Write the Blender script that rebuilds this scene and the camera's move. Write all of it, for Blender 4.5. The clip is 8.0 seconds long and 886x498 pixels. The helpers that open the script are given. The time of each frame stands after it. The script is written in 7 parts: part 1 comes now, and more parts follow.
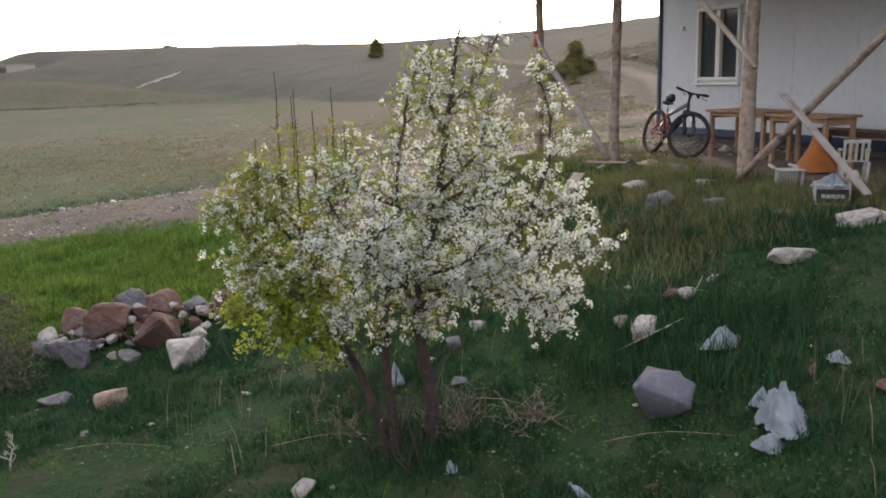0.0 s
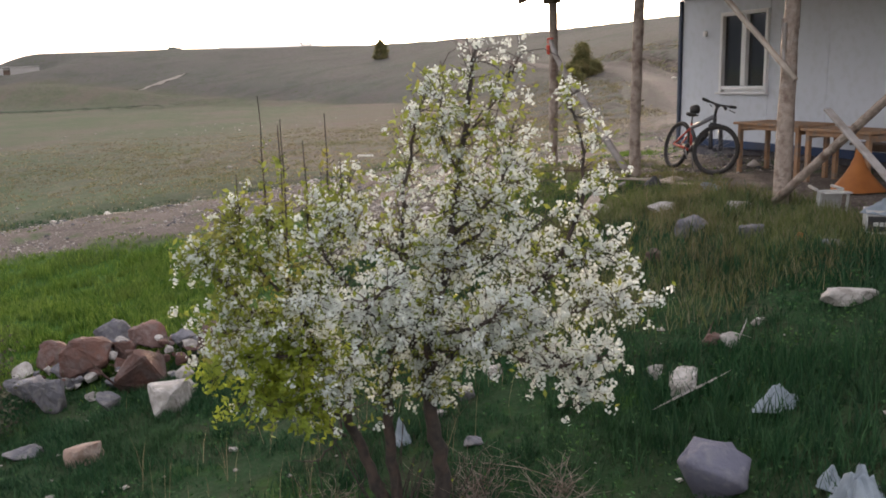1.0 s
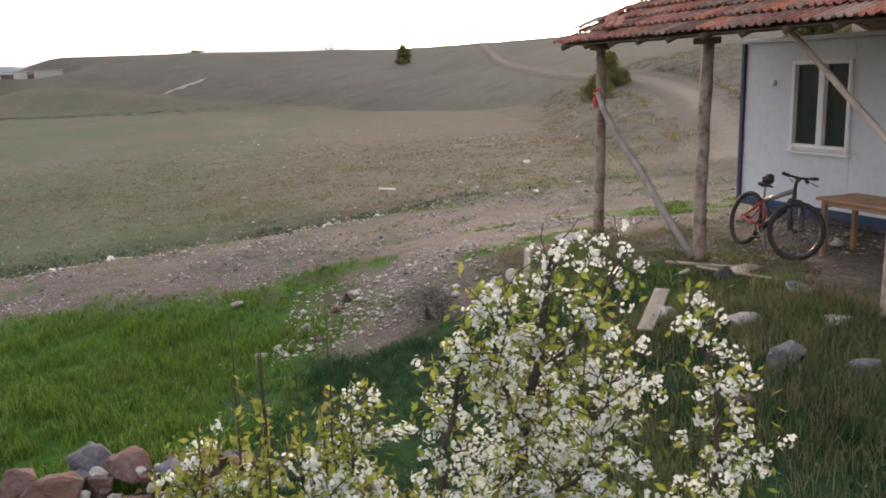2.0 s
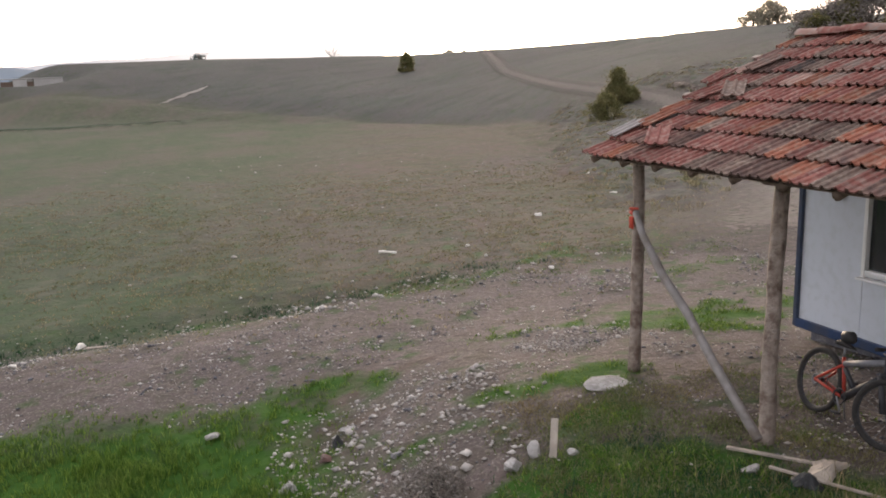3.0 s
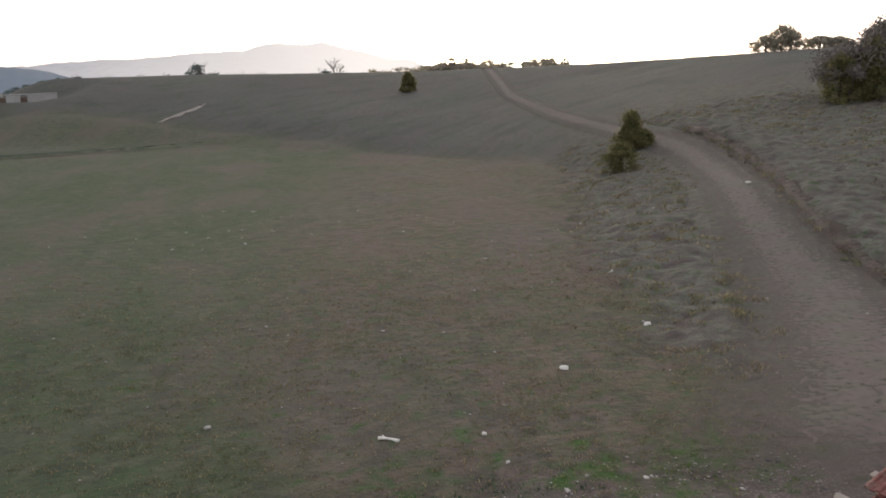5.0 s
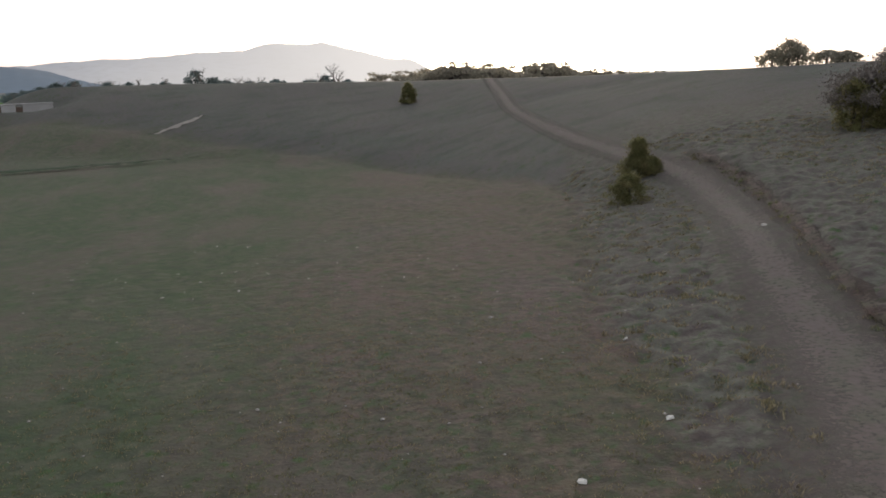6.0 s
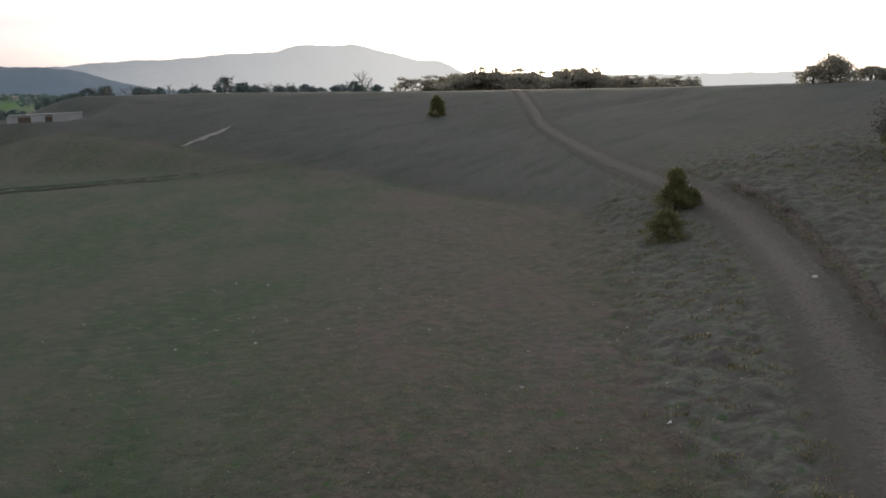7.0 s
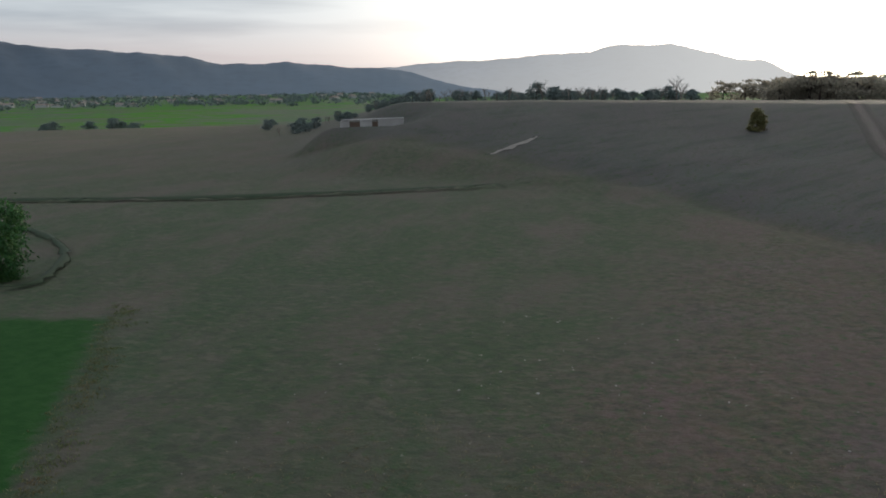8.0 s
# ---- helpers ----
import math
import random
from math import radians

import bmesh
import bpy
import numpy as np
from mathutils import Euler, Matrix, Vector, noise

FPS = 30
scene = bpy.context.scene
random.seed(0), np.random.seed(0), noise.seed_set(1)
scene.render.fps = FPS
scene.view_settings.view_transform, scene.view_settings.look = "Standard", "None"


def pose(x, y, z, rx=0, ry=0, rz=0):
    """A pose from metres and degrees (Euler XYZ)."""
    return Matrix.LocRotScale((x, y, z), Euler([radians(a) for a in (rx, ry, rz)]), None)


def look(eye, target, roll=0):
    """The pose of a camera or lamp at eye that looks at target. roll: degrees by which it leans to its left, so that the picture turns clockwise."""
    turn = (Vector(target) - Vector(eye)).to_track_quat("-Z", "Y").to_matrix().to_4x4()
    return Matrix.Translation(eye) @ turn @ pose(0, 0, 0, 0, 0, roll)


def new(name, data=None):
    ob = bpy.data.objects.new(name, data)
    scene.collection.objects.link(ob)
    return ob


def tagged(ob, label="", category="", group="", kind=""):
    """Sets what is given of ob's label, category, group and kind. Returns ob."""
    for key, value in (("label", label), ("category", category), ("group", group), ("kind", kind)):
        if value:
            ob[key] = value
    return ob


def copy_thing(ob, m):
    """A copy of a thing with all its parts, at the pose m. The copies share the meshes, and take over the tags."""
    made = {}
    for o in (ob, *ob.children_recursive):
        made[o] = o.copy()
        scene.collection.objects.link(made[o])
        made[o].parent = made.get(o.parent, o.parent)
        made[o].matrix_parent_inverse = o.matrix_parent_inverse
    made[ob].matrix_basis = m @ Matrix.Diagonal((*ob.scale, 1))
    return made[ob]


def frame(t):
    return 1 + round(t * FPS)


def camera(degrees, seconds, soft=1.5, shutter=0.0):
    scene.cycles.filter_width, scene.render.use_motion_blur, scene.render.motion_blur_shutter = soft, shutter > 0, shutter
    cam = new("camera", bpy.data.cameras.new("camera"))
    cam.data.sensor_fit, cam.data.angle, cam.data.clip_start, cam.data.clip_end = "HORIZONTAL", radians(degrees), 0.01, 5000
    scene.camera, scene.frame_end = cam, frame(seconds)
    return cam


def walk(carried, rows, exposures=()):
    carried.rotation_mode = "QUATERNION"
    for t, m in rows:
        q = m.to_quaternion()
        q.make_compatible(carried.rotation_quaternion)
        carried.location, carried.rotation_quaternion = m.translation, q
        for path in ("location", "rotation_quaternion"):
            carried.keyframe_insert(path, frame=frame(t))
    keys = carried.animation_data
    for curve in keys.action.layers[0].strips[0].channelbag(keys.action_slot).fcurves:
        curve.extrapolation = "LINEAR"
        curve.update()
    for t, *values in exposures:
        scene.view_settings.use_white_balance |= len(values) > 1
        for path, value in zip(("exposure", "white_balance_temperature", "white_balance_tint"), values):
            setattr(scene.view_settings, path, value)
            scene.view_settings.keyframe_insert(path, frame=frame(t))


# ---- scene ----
cam = camera(54.8, 8.0, soft=1.8)
EXPOSURES = [(0.0, 0.94, 6900, 14), (1.5, 0.90, 6950, 16), (3.0, 0.76, 6800, 15), (3.5, 0.60, 6750, 14), (4.5, 0.31, 6650, 13), (6.5, -0.22, 6280, 8), (8.0, -0.5, 6000, 5)]
PATH = [
    (0, (0.403, 4.264, 1.425), (0.539, 6.218, 1.024), -1.6),
    (0.5, (0.424, 4.593, 1.433), (0.559, 6.548, 1.033), -1.6),
    (1, (0.425, 5.196, 1.561), (0.55, 7.151, 1.162), -1.7),
    (1.5, (0.399, 6.031, 1.867), (0.492, 7.989, 1.469), -1.6),
    (3, (0.499, 9.336, 3.762), (0.568, 11.295, 3.367), -1.6),
    (3.5, (0.514, 10.506, 4.56), (0.582, 12.465, 4.165), -1.5),
    (4, (0.514, 11.623, 5.357), (0.582, 13.583, 4.963), -1.4),
    (4.5, (0.502, 12.741, 6.189), (0.571, 14.701, 5.797), -1.3),
    (6, (0.464, 16.376, 9.176), (0.534, 18.336, 8.783), -1.2),
    (6.5, (0.534, 17.868, 10.147), (0.605, 19.829, 9.757), -1.1),
    (7, (0.608, 19.331, 11.132), (0.613, 21.293, 10.743), -1.0),
    (7.5, (0.535, 20.744, 12.067), (0.227, 22.683, 11.683), -0.9),
    (8, (0.5, 22.2, 12.99), (-0.177, 24.043, 12.611), -0.74),
]
walk(cam, [(t, look(eye, target, roll)) for t, eye, target, roll in PATH], exposures=EXPOSURES)

# ---------------------------------------------------------------- light
SUN_AZ, SUN_EL = 5.5, 3.2          # degrees: east of +y, above the level
sun_way = Vector((math.sin(radians(SUN_AZ)) * math.cos(radians(SUN_EL)), math.cos(radians(SUN_AZ)) * math.cos(radians(SUN_EL)), math.sin(radians(SUN_EL))))
world = bpy.data.worlds.new("evening_sky")
scene.world = world
world.use_nodes = True
wn, wl = world.node_tree.nodes, world.node_tree.links
sky = wn.new("ShaderNodeTexSky")
sky.sky_type = "NISHITA"
sky.sun_disc = False
sky.sun_elevation = radians(SUN_EL)
sky.sun_rotation = radians(SUN_AZ)
sky.air_density, sky.dust_density, sky.ozone_density = 1.0, 3.0, 1.5
soft_sky = wn.new("ShaderNodeHueSaturation")
soft_sky.inputs["Saturation"].default_value = 0.38
wl.new(sky.outputs["Color"], soft_sky.inputs["Color"])
thin_cloud = wn.new("ShaderNodeMix")          # the sky's own light through a thin even cloud
thin_cloud.data_type, thin_cloud.blend_type = "RGBA", "ADD"
thin_cloud.inputs["Factor"].default_value = 1.0
way = wn.new("ShaderNodeTexCoord")
stretch = wn.new("ShaderNodeMapping")
stretch.inputs["Scale"].default_value = (2.2, 2.2, 22.0)
streak = wn.new("ShaderNodeTexNoise")
streak.inputs["Scale"].default_value, streak.inputs["Detail"].default_value = 1.6, 4.0
wl.new(way.outputs["Generated"], stretch.inputs["Vector"])
wl.new(stretch.outputs["Vector"], streak.inputs["Vector"])
veil = wn.new("ShaderNodeMix")
veil.data_type = "RGBA"
bands = wn.new("ShaderNodeMapRange")
bands.inputs["From Min"].default_value, bands.inputs["From Max"].default_value = 0.42, 0.66
wl.new(streak.outputs["Fac"], bands.inputs["Value"])
wl.new(bands.outputs["Result"], veil.inputs["Factor"])
veil.inputs[6].default_value, veil.inputs[7].default_value = (5.8, 6.0, 6.4, 1), (3.3, 3.7, 4.4, 1)
toward = wn.new("ShaderNodeVectorMath")       # the cloud scatters the sun forwards: brighter and warmer towards it
toward.operation = "DOT_PRODUCT"
toward.inputs[1].default_value = sun_way
wl.new(way.outputs["Generated"], toward.inputs[0])
height = wn.new("ShaderNodeSeparateXYZ")
wl.new(way.outputs["Generated"], height.inputs["Vector"])
low = wn.new("ShaderNodeMapRange")
low.interpolation_type = "SMOOTHSTEP"
for slot, val in (("From Min", 0.015), ("From Max", 0.085), ("To Min", 0.75), ("To Max", 0.0)):
    low.inputs[slot].default_value = val
wl.new(height.outputs["Z"], low.inputs["Value"])
foot = wn.new("ShaderNodeMix")                 # dusty pink band over the horizon
foot.data_type = "RGBA"
wl.new(low.outputs["Result"], foot.inputs["Factor"])
deep = wn.new("ShaderNodeMapRange")            # a veiled sky is brighter overhead than over the horizon
for slot, val in (("From Min", 0.0), ("From Max", 1.0), ("To Min", 1.08), ("To Max", 1.5)):
    deep.inputs[slot].default_value = val
wl.new(height.outputs["Z"], deep.inputs["Value"])
dome = wn.new("ShaderNodeVectorMath")
dome.operation = "SCALE"
wl.new(veil.outputs[2], dome.inputs[0])
wl.new(deep.outputs["Result"], dome.inputs["Scale"])
wl.new(dome.outputs["Vector"], foot.inputs[6])
foot.inputs[7].default_value = (7.2, 5.7, 5.5, 1)
lit = foot.outputs[2]
for tone, sharp in (((3.6, 3.0, 2.4), 3.0), ((46.0, 36.0, 25.0), 22.0), ((60.0, 46.0, 30.0), 120.0)):
    lobe = wn.new("ShaderNodeMath")
    lobe.operation = "POWER"
    lobe.use_clamp = True
    front = wn.new("ShaderNodeClamp")
    wl.new(toward.outputs["Value"], front.inputs["Value"])
    wl.new(front.outputs["Result"], lobe.inputs[0])
    lobe.inputs[1].default_value = sharp
    more = wn.new("ShaderNodeMix")
    more.data_type, more.blend_type = "RGBA", "ADD"
    more.inputs[7].default_value = (*tone, 1)
    wl.new(lobe.outputs["Value"], more.inputs["Factor"])
    wl.new(lit, more.inputs[6])
    lit = more.outputs[2]
wl.new(lit, thin_cloud.inputs[7])
wl.new(soft_sky.outputs["Color"], thin_cloud.inputs[6])
wl.new(thin_cloud.outputs[2], wn["Background"].inputs["Color"])
wn["Background"].inputs["Strength"].default_value = 0.10

sun = new("sun", bpy.data.lights.new("sun", "SUN"))
sun.data.energy = 2.0
sun.data.angle = radians(1.5)
sun.data.color = (1.0, 0.80, 0.58)
sun.matrix_world = look(sun_way * 60, (0, 0, 0))


# ---------------------------------------------------------------- materials
def noisy(name, c1, c2, scale=4.0, c3=None, scale3=0.7, rough=0.85, bump=0.3, bscale=30.0, depth=0.01, metal=0.0, vary=0.0, island=0.0, glow=0.0, through_light=0.0, fade=0.0, soft=0.2, other=None, nap=0.0):
    """A surface whose colour runs between two or three tones at two scales, with fine relief. vary: spread of lightness
    between objects; island: between loose pieces of one mesh; through_light: how much light passes a leaf."""
    m = bpy.data.materials.new(name)
    m.use_nodes = True
    n, l = m.node_tree.nodes, m.node_tree.links
    b = n["Principled BSDF"]
    tc = n.new("ShaderNodeTexCoord")
    where = tc.outputs["Object"]
    if vary:                                   # each object has its own grain
        own, shift = n.new("ShaderNodeObjectInfo"), n.new("ShaderNodeVectorMath")
        shift.operation = "MULTIPLY_ADD"
        shift.inputs[1].default_value = (37.0, 23.0, 11.0)
        l.new(own.outputs["Random"], shift.inputs[0])
        l.new(where, shift.inputs[2])
        where = shift.outputs["Vector"]

    def tex(s, det=5.0):
        t = n.new("ShaderNodeTexNoise")
        t.inputs["Scale"].default_value, t.inputs["Detail"].default_value = s, det
        l.new(where, t.inputs["Vector"])
        return t

    def ramp(t, lo, hi):
        r = n.new("ShaderNodeMapRange")
        r.inputs["From Min"].default_value, r.inputs["From Max"].default_value = lo, hi
        l.new(t.outputs["Fac"], r.inputs["Value"])
        return r.outputs["Result"]

    def mix(fac, a, c):
        x = n.new("ShaderNodeMix")
        x.data_type = "RGBA"
        l.new(fac, x.inputs["Factor"])
        for slot, val in (("A", a), ("B", c)):
            sock = x.inputs[6 if slot == "A" else 7]
            if isinstance(val, tuple):
                sock.default_value = (*val, 1)
            else:
                l.new(val, sock)
        return x.outputs[2]

    colour = mix(ramp(tex(scale), 0.35, 0.65), c1, c2)
    if c3:
        colour = mix(ramp(tex(scale3), 0.48, 0.66), colour, c3)
    if other:
        pick = n.new("ShaderNodeNewGeometry")
        r = n.new("ShaderNodeMapRange")
        r.inputs["From Min"].default_value, r.inputs["From Max"].default_value = 0.45, 1.0
        l.new(pick.outputs["Random Per Island"], r.inputs["Value"])
        colour = mix(r.outputs["Result"], colour, other)
    for spread, node, out in ((vary, "ShaderNodeObjectInfo", "Random"), (island, "ShaderNodeNewGeometry", "Random Per Island")):
        if spread:
            src = n.new(node)
            r = n.new("ShaderNodeMapRange")
            r.inputs["To Min"].default_value, r.inputs["To Max"].default_value = 1 - spread, 1 + spread
            l.new(src.outputs[out], r.inputs["Value"])
            h = n.new("ShaderNodeHueSaturation")
            l.new(r.outputs["Result"], h.inputs["Value"])
            l.new(colour, h.inputs["Color"])
            colour = h.outputs["Color"]
    l.new(colour, b.inputs["Base Color"])
    b.inputs["Roughness"].default_value, b.inputs["Metallic"].default_value = rough, metal
    b.inputs["Specular IOR Level"].default_value = 0.3
    if nap:
        b.inputs["Sheen Weight"].default_value, b.inputs["Sheen Roughness"].default_value = nap, 0.45
        b.inputs["Sheen Tint"].default_value = (0.82, 0.74, 0.68, 1)
    if bump:
        bp = n.new("ShaderNodeBump")
        bp.inputs["Strength"].default_value, bp.inputs["Distance"].default_value = bump, depth
        l.new(tex(bscale, 6).outputs["Fac"], bp.inputs["Height"])
        l.new(bp.outputs["Normal"], b.inputs["Normal"])
    if through_light:
        tr = n.new("ShaderNodeBsdfTranslucent")
        l.new(colour, tr.inputs["Color"])
        ms = n.new("ShaderNodeMixShader")
        ms.inputs["Fac"].default_value = through_light
        l.new(b.outputs["BSDF"], ms.inputs[1])
        l.new(tr.outputs["BSDF"], ms.inputs[2])
        l.new(ms.outputs["Shader"], n["Material Output"].inputs["Surface"])
    if fade:
        edge = n.new("ShaderNodeAttribute")
        edge.attribute_name = "edge"
        ragged = n.new("ShaderNodeMath")
        ragged.operation = "ADD"
        l.new(edge.outputs["Fac"], ragged.inputs[0])
        l.new(ramp(tex(fade, 4), 0.2, 0.8), ragged.inputs[1])
        cut = n.new("ShaderNodeMapRange")
        cut.inputs["From Min"].default_value, cut.inputs["From Max"].default_value = 0.95 - soft, 0.95 + soft
        l.new(ragged.outputs[0], cut.inputs["Value"])
        clear = n.new("ShaderNodeBsdfTransparent")
        ms = n.new("ShaderNodeMixShader")
        l.new(cut.outputs["Result"], ms.inputs["Fac"])
        l.new(clear.outputs["BSDF"], ms.inputs[1])
        l.new(b.outputs["BSDF"], ms.inputs[2])
        l.new(ms.outputs["Shader"], n["Material Output"].inputs["Surface"])
    if glow:
        l.new(colour, b.inputs["Emission Color"])
        b.inputs["Emission Strength"].default_value = glow
    return m


def ground_material():
    m = bpy.data.materials.new("ground_soil_and_grass")
    m.use_nodes = True
    n, l = m.node_tree.nodes, m.node_tree.links
    b = n["Principled BSDF"]
    tc = n.new("ShaderNodeTexCoord")
    za, zb = n.new("ShaderNodeAttribute"), n.new("ShaderNodeAttribute")
    za.attribute_name, zb.attribute_name = "zone_near", "zone_far"
    sa, sb = n.new("ShaderNodeSeparateColor"), n.new("ShaderNodeSeparateColor")
    l.new(za.outputs["Color"], sa.inputs["Color"])
    l.new(zb.outputs["Color"], sb.inputs["Color"])

    def tex(s, lo=0.35, hi=0.65, det=6.0, stretch=None, turn=20):
        t = n.new("ShaderNodeTexNoise")
        t.inputs["Scale"].default_value, t.inputs["Detail"].default_value = s, det
        t.inputs["Roughness"].default_value = 0.6
        if stretch:
            mp = n.new("ShaderNodeMapping")
            mp.vector_type = "TEXTURE"
            mp.inputs["Scale"].default_value = [1 / q for q in stretch]
            mp.inputs["Rotation"].default_value = (0, 0, radians(turn))
            l.new(tc.outputs["Object"], mp.inputs["Vector"])
            l.new(mp.outputs["Vector"], t.inputs["Vector"])
        else:
            l.new(tc.outputs["Object"], t.inputs["Vector"])
        r = n.new("ShaderNodeMapRange")
        r.inputs["From Min"].default_value, r.inputs["From Max"].default_value = lo, hi
        l.new(t.outputs["Fac"], r.inputs["Value"])
        return r.outputs["Result"]

    def mix(fac, a, c):
        x = n.new("ShaderNodeMix")
        x.data_type = "RGBA"
        if isinstance(fac, float):
            x.inputs["Factor"].default_value = fac
        else:
            l.new(fac, x.inputs["Factor"])
        for k, val in ((6, a), (7, c)):
            if isinstance(val, tuple):
                x.inputs[k].default_value = (*val, 1)
            else:
                l.new(val, x.inputs[k])
        return x.outputs[2]

    def times(a, c):
        x = n.new("ShaderNodeMath")
        x.operation = "MULTIPLY"
        l.new(a, x.inputs[0])
        if isinstance(c, float):
            x.inputs[1].default_value = c
        else:
            l.new(c, x.inputs[1])
        return x.outputs[0]

    field = mix(tex(0.09, 0.4, 0.62), (0.132, 0.100, 0.092), (0.098, 0.096, 0.072))
    field = mix(times(zb.outputs["Alpha"], 0.85), field, mix(tex(0.4, 0.4, 0.6), (0.072, 0.100, 0.048), (0.104, 0.106, 0.066)))
    field = mix(tex(0.5, 0.42, 0.7, stretch=(1, 0.12, 1)), field, (0.108, 0.082, 0.080))
    field = mix(times(tex(1.3, 0.44, 0.60), 0.85), field, (0.052, 0.053, 0.034))
    field = mix(times(tex(3.2, 0.47, 0.62), 0.6), field, (0.056, 0.042, 0.037))
    field = mix(times(tex(6.0, 0.5, 0.66), 0.45), field, (0.165, 0.138, 0.108))
    hill = mix(tex(0.11, 0.35, 0.65), (0.104, 0.094, 0.088), (0.080, 0.086, 0.074))
    hill = mix(times(tex(1.1, 0.45, 0.7), 0.6), hill, (0.112, 0.095, 0.087))
    tussock = mix(tex(1.3, 0.38, 0.6, stretch=(1, 1.6, 1)), (0.070, 0.058, 0.056), (0.122, 0.122, 0.100))
    tussock = mix(times(tex(6, 0.45, 0.7), 0.6), tussock, (0.072, 0.058, 0.054))
    gravel = mix(tex(0.7, 0.35, 0.65), (0.132, 0.102, 0.098), (0.104, 0.084, 0.080))
    gravel = mix(times(tex(2.6, 0.45, 0.7), 0.55), gravel, (0.085, 0.072, 0.048))
    gravel = mix(times(tex(1.4, 0.45, 0.62, 4.0, (0.07, 1, 1), 11), 0.75), gravel, (0.078, 0.060, 0.052))
    gravel = mix(times(tex(22, 0.54, 0.64), 0.85), gravel, (0.27, 0.235, 0.205))
    gravel = mix(times(tex(9, 0.5, 0.62), 0.6), gravel, (0.066, 0.054, 0.046))
    gravel = mix(times(tex(55, 0.5, 0.6), 0.5), gravel, (0.07, 0.055, 0.046))
    yard = mix(tex(1.3, 0.44, 0.66), (0.015, 0.044, 0.016), (0.034, 0.040, 0.022))
    yard = mix(times(tex(14, 0.45, 0.7), 0.6), yard, (0.022, 0.042, 0.016))
    yard = mix(times(tex(38, 0.5, 0.64), 0.4), yard, (0.058, 0.062, 0.042))
    yard = mix(times(tex(70, 0.5, 0.62), 0.6), yard, (0.018, 0.018, 0.012))
    lush = mix(tex(2.5, 0.4, 0.6), (0.027, 0.070, 0.011), (0.040, 0.088, 0.014))
    farm = mix(tex(0.012, 0.45, 0.55, 2.0), (0.070, 0.190, 0.028), (0.088, 0.150, 0.050))
    farm = mix(times(tex(0.004, 0.47, 0.57, 2.0), 0.7), farm, (0.092, 0.118, 0.085))
    farm = mix(times(tex(0.03, 0.5, 0.56, 2.0), 0.7), farm, (0.110, 0.116, 0.095))
    ragged = tex(1.7, 0.3, 0.7, 8.0)

    def border(zone, k=0.9):
        a = n.new("ShaderNodeMath")
        a.operation = "MULTIPLY_ADD"
        l.new(ragged, a.inputs[0])
        a.inputs[1].default_value = k
        l.new(zone, a.inputs[2])
        r = n.new("ShaderNodeMapRange")
        r.inputs["From Min"].default_value, r.inputs["From Max"].default_value = 0.5 * k + 0.12, 0.5 * k + 0.82
        l.new(a.outputs[0], r.inputs["Value"])
        return r.outputs["Result"]

    crop = mix(tex(1.2, 0.4, 0.6), (0.017, 0.058, 0.011), (0.024, 0.072, 0.015))
    patch = mix(times(tex(0.13, 0.45, 0.62, 3.0), 0.6), field, (0.064, 0.074, 0.036))
    field = mix(times(tex(0.33, 0.5, 0.66, 4.0), 0.5), patch, (0.135, 0.098, 0.075))
    field = mix(times(tex(2.2, 0.48, 0.64), 0.55), field, (0.045, 0.043, 0.033))
    field = mix(times(zb.outputs["Alpha"], 0.55), field, mix(tex(0.6, 0.4, 0.62, 4.0), (0.036, 0.056, 0.034), (0.070, 0.086, 0.056)))
    field = mix(times(tex(0.32, 0.42, 0.68, 6.0, (1, 0.10, 1)), 0.38), field, (0.060, 0.066, 0.042))
    field = mix(times(tex(0.85, 0.48, 0.72, 6.0, (1, 0.09, 1)), 0.30), field, (0.150, 0.122, 0.098))
    field = mix(times(tex(0.05, 0.5, 0.62, 4.0), 0.5), field, (0.114, 0.092, 0.094))
    field = mix(times(tex(0.9, 0.46, 0.62, 5.0), 0.55), field, (0.118, 0.086, 0.082))
    field = mix(times(tex(1.9, 0.48, 0.62, 5.0), 0.55), field, (0.044, 0.064, 0.034))
    field = mix(times(tex(2.7, 0.50, 0.64, 6.0, (0.55, 1, 1), 0), 0.22), field, (0.150, 0.128, 0.098))
    field = mix(times(tex(4.3, 0.50, 0.62, 5.0), 0.45), field, (0.046, 0.038, 0.034))
    green_land = mix(tex(0.21, 0.30, 0.55, 6.0, (1, 0.5, 1)), (0.084, 0.080, 0.064), (0.034, 0.064, 0.030))
    green_land = mix(times(tex(1.4, 0.42, 0.64, 5.0), 0.5), green_land, (0.058, 0.074, 0.040))
    field = mix(times(zb.outputs["Alpha"], 0.74), field, green_land)
    field = mix(times(tex(1.1, 0.50, 0.60, 8.0), 0.42), field, (0.034, 0.036, 0.030))
    field = mix(times(tex(1.6, 0.53, 0.63, 8.0, (0.7, 1, 1), 3), 0.38), field, (0.128, 0.118, 0.092))
    field = mix(times(tex(0.12, 0.48, 0.60, 6.0, (1, 0.4, 1), 5), 0.35), field, (0.118, 0.084, 0.082))
    hill = mix(times(tex(0.035, 0.42, 0.6, 4.0), 0.6), hill, (0.082, 0.074, 0.072))
    hill = mix(times(tex(0.3, 0.5, 0.65, 5.0, (0.4, 1, 1)), 0.6), hill, (0.054, 0.062, 0.050))
    c = mix(sb.outputs["Blue"], field, hill)
    c = mix(border(sb.outputs["Red"]), c, tussock)
    c = mix(sb.outputs["Green"], c, farm)
    rich = n.new("ShaderNodeHueSaturation")
    rich.inputs["Saturation"].default_value = 1.22
    rich.inputs["Value"].default_value = 0.94
    l.new(c, rich.inputs["Color"])
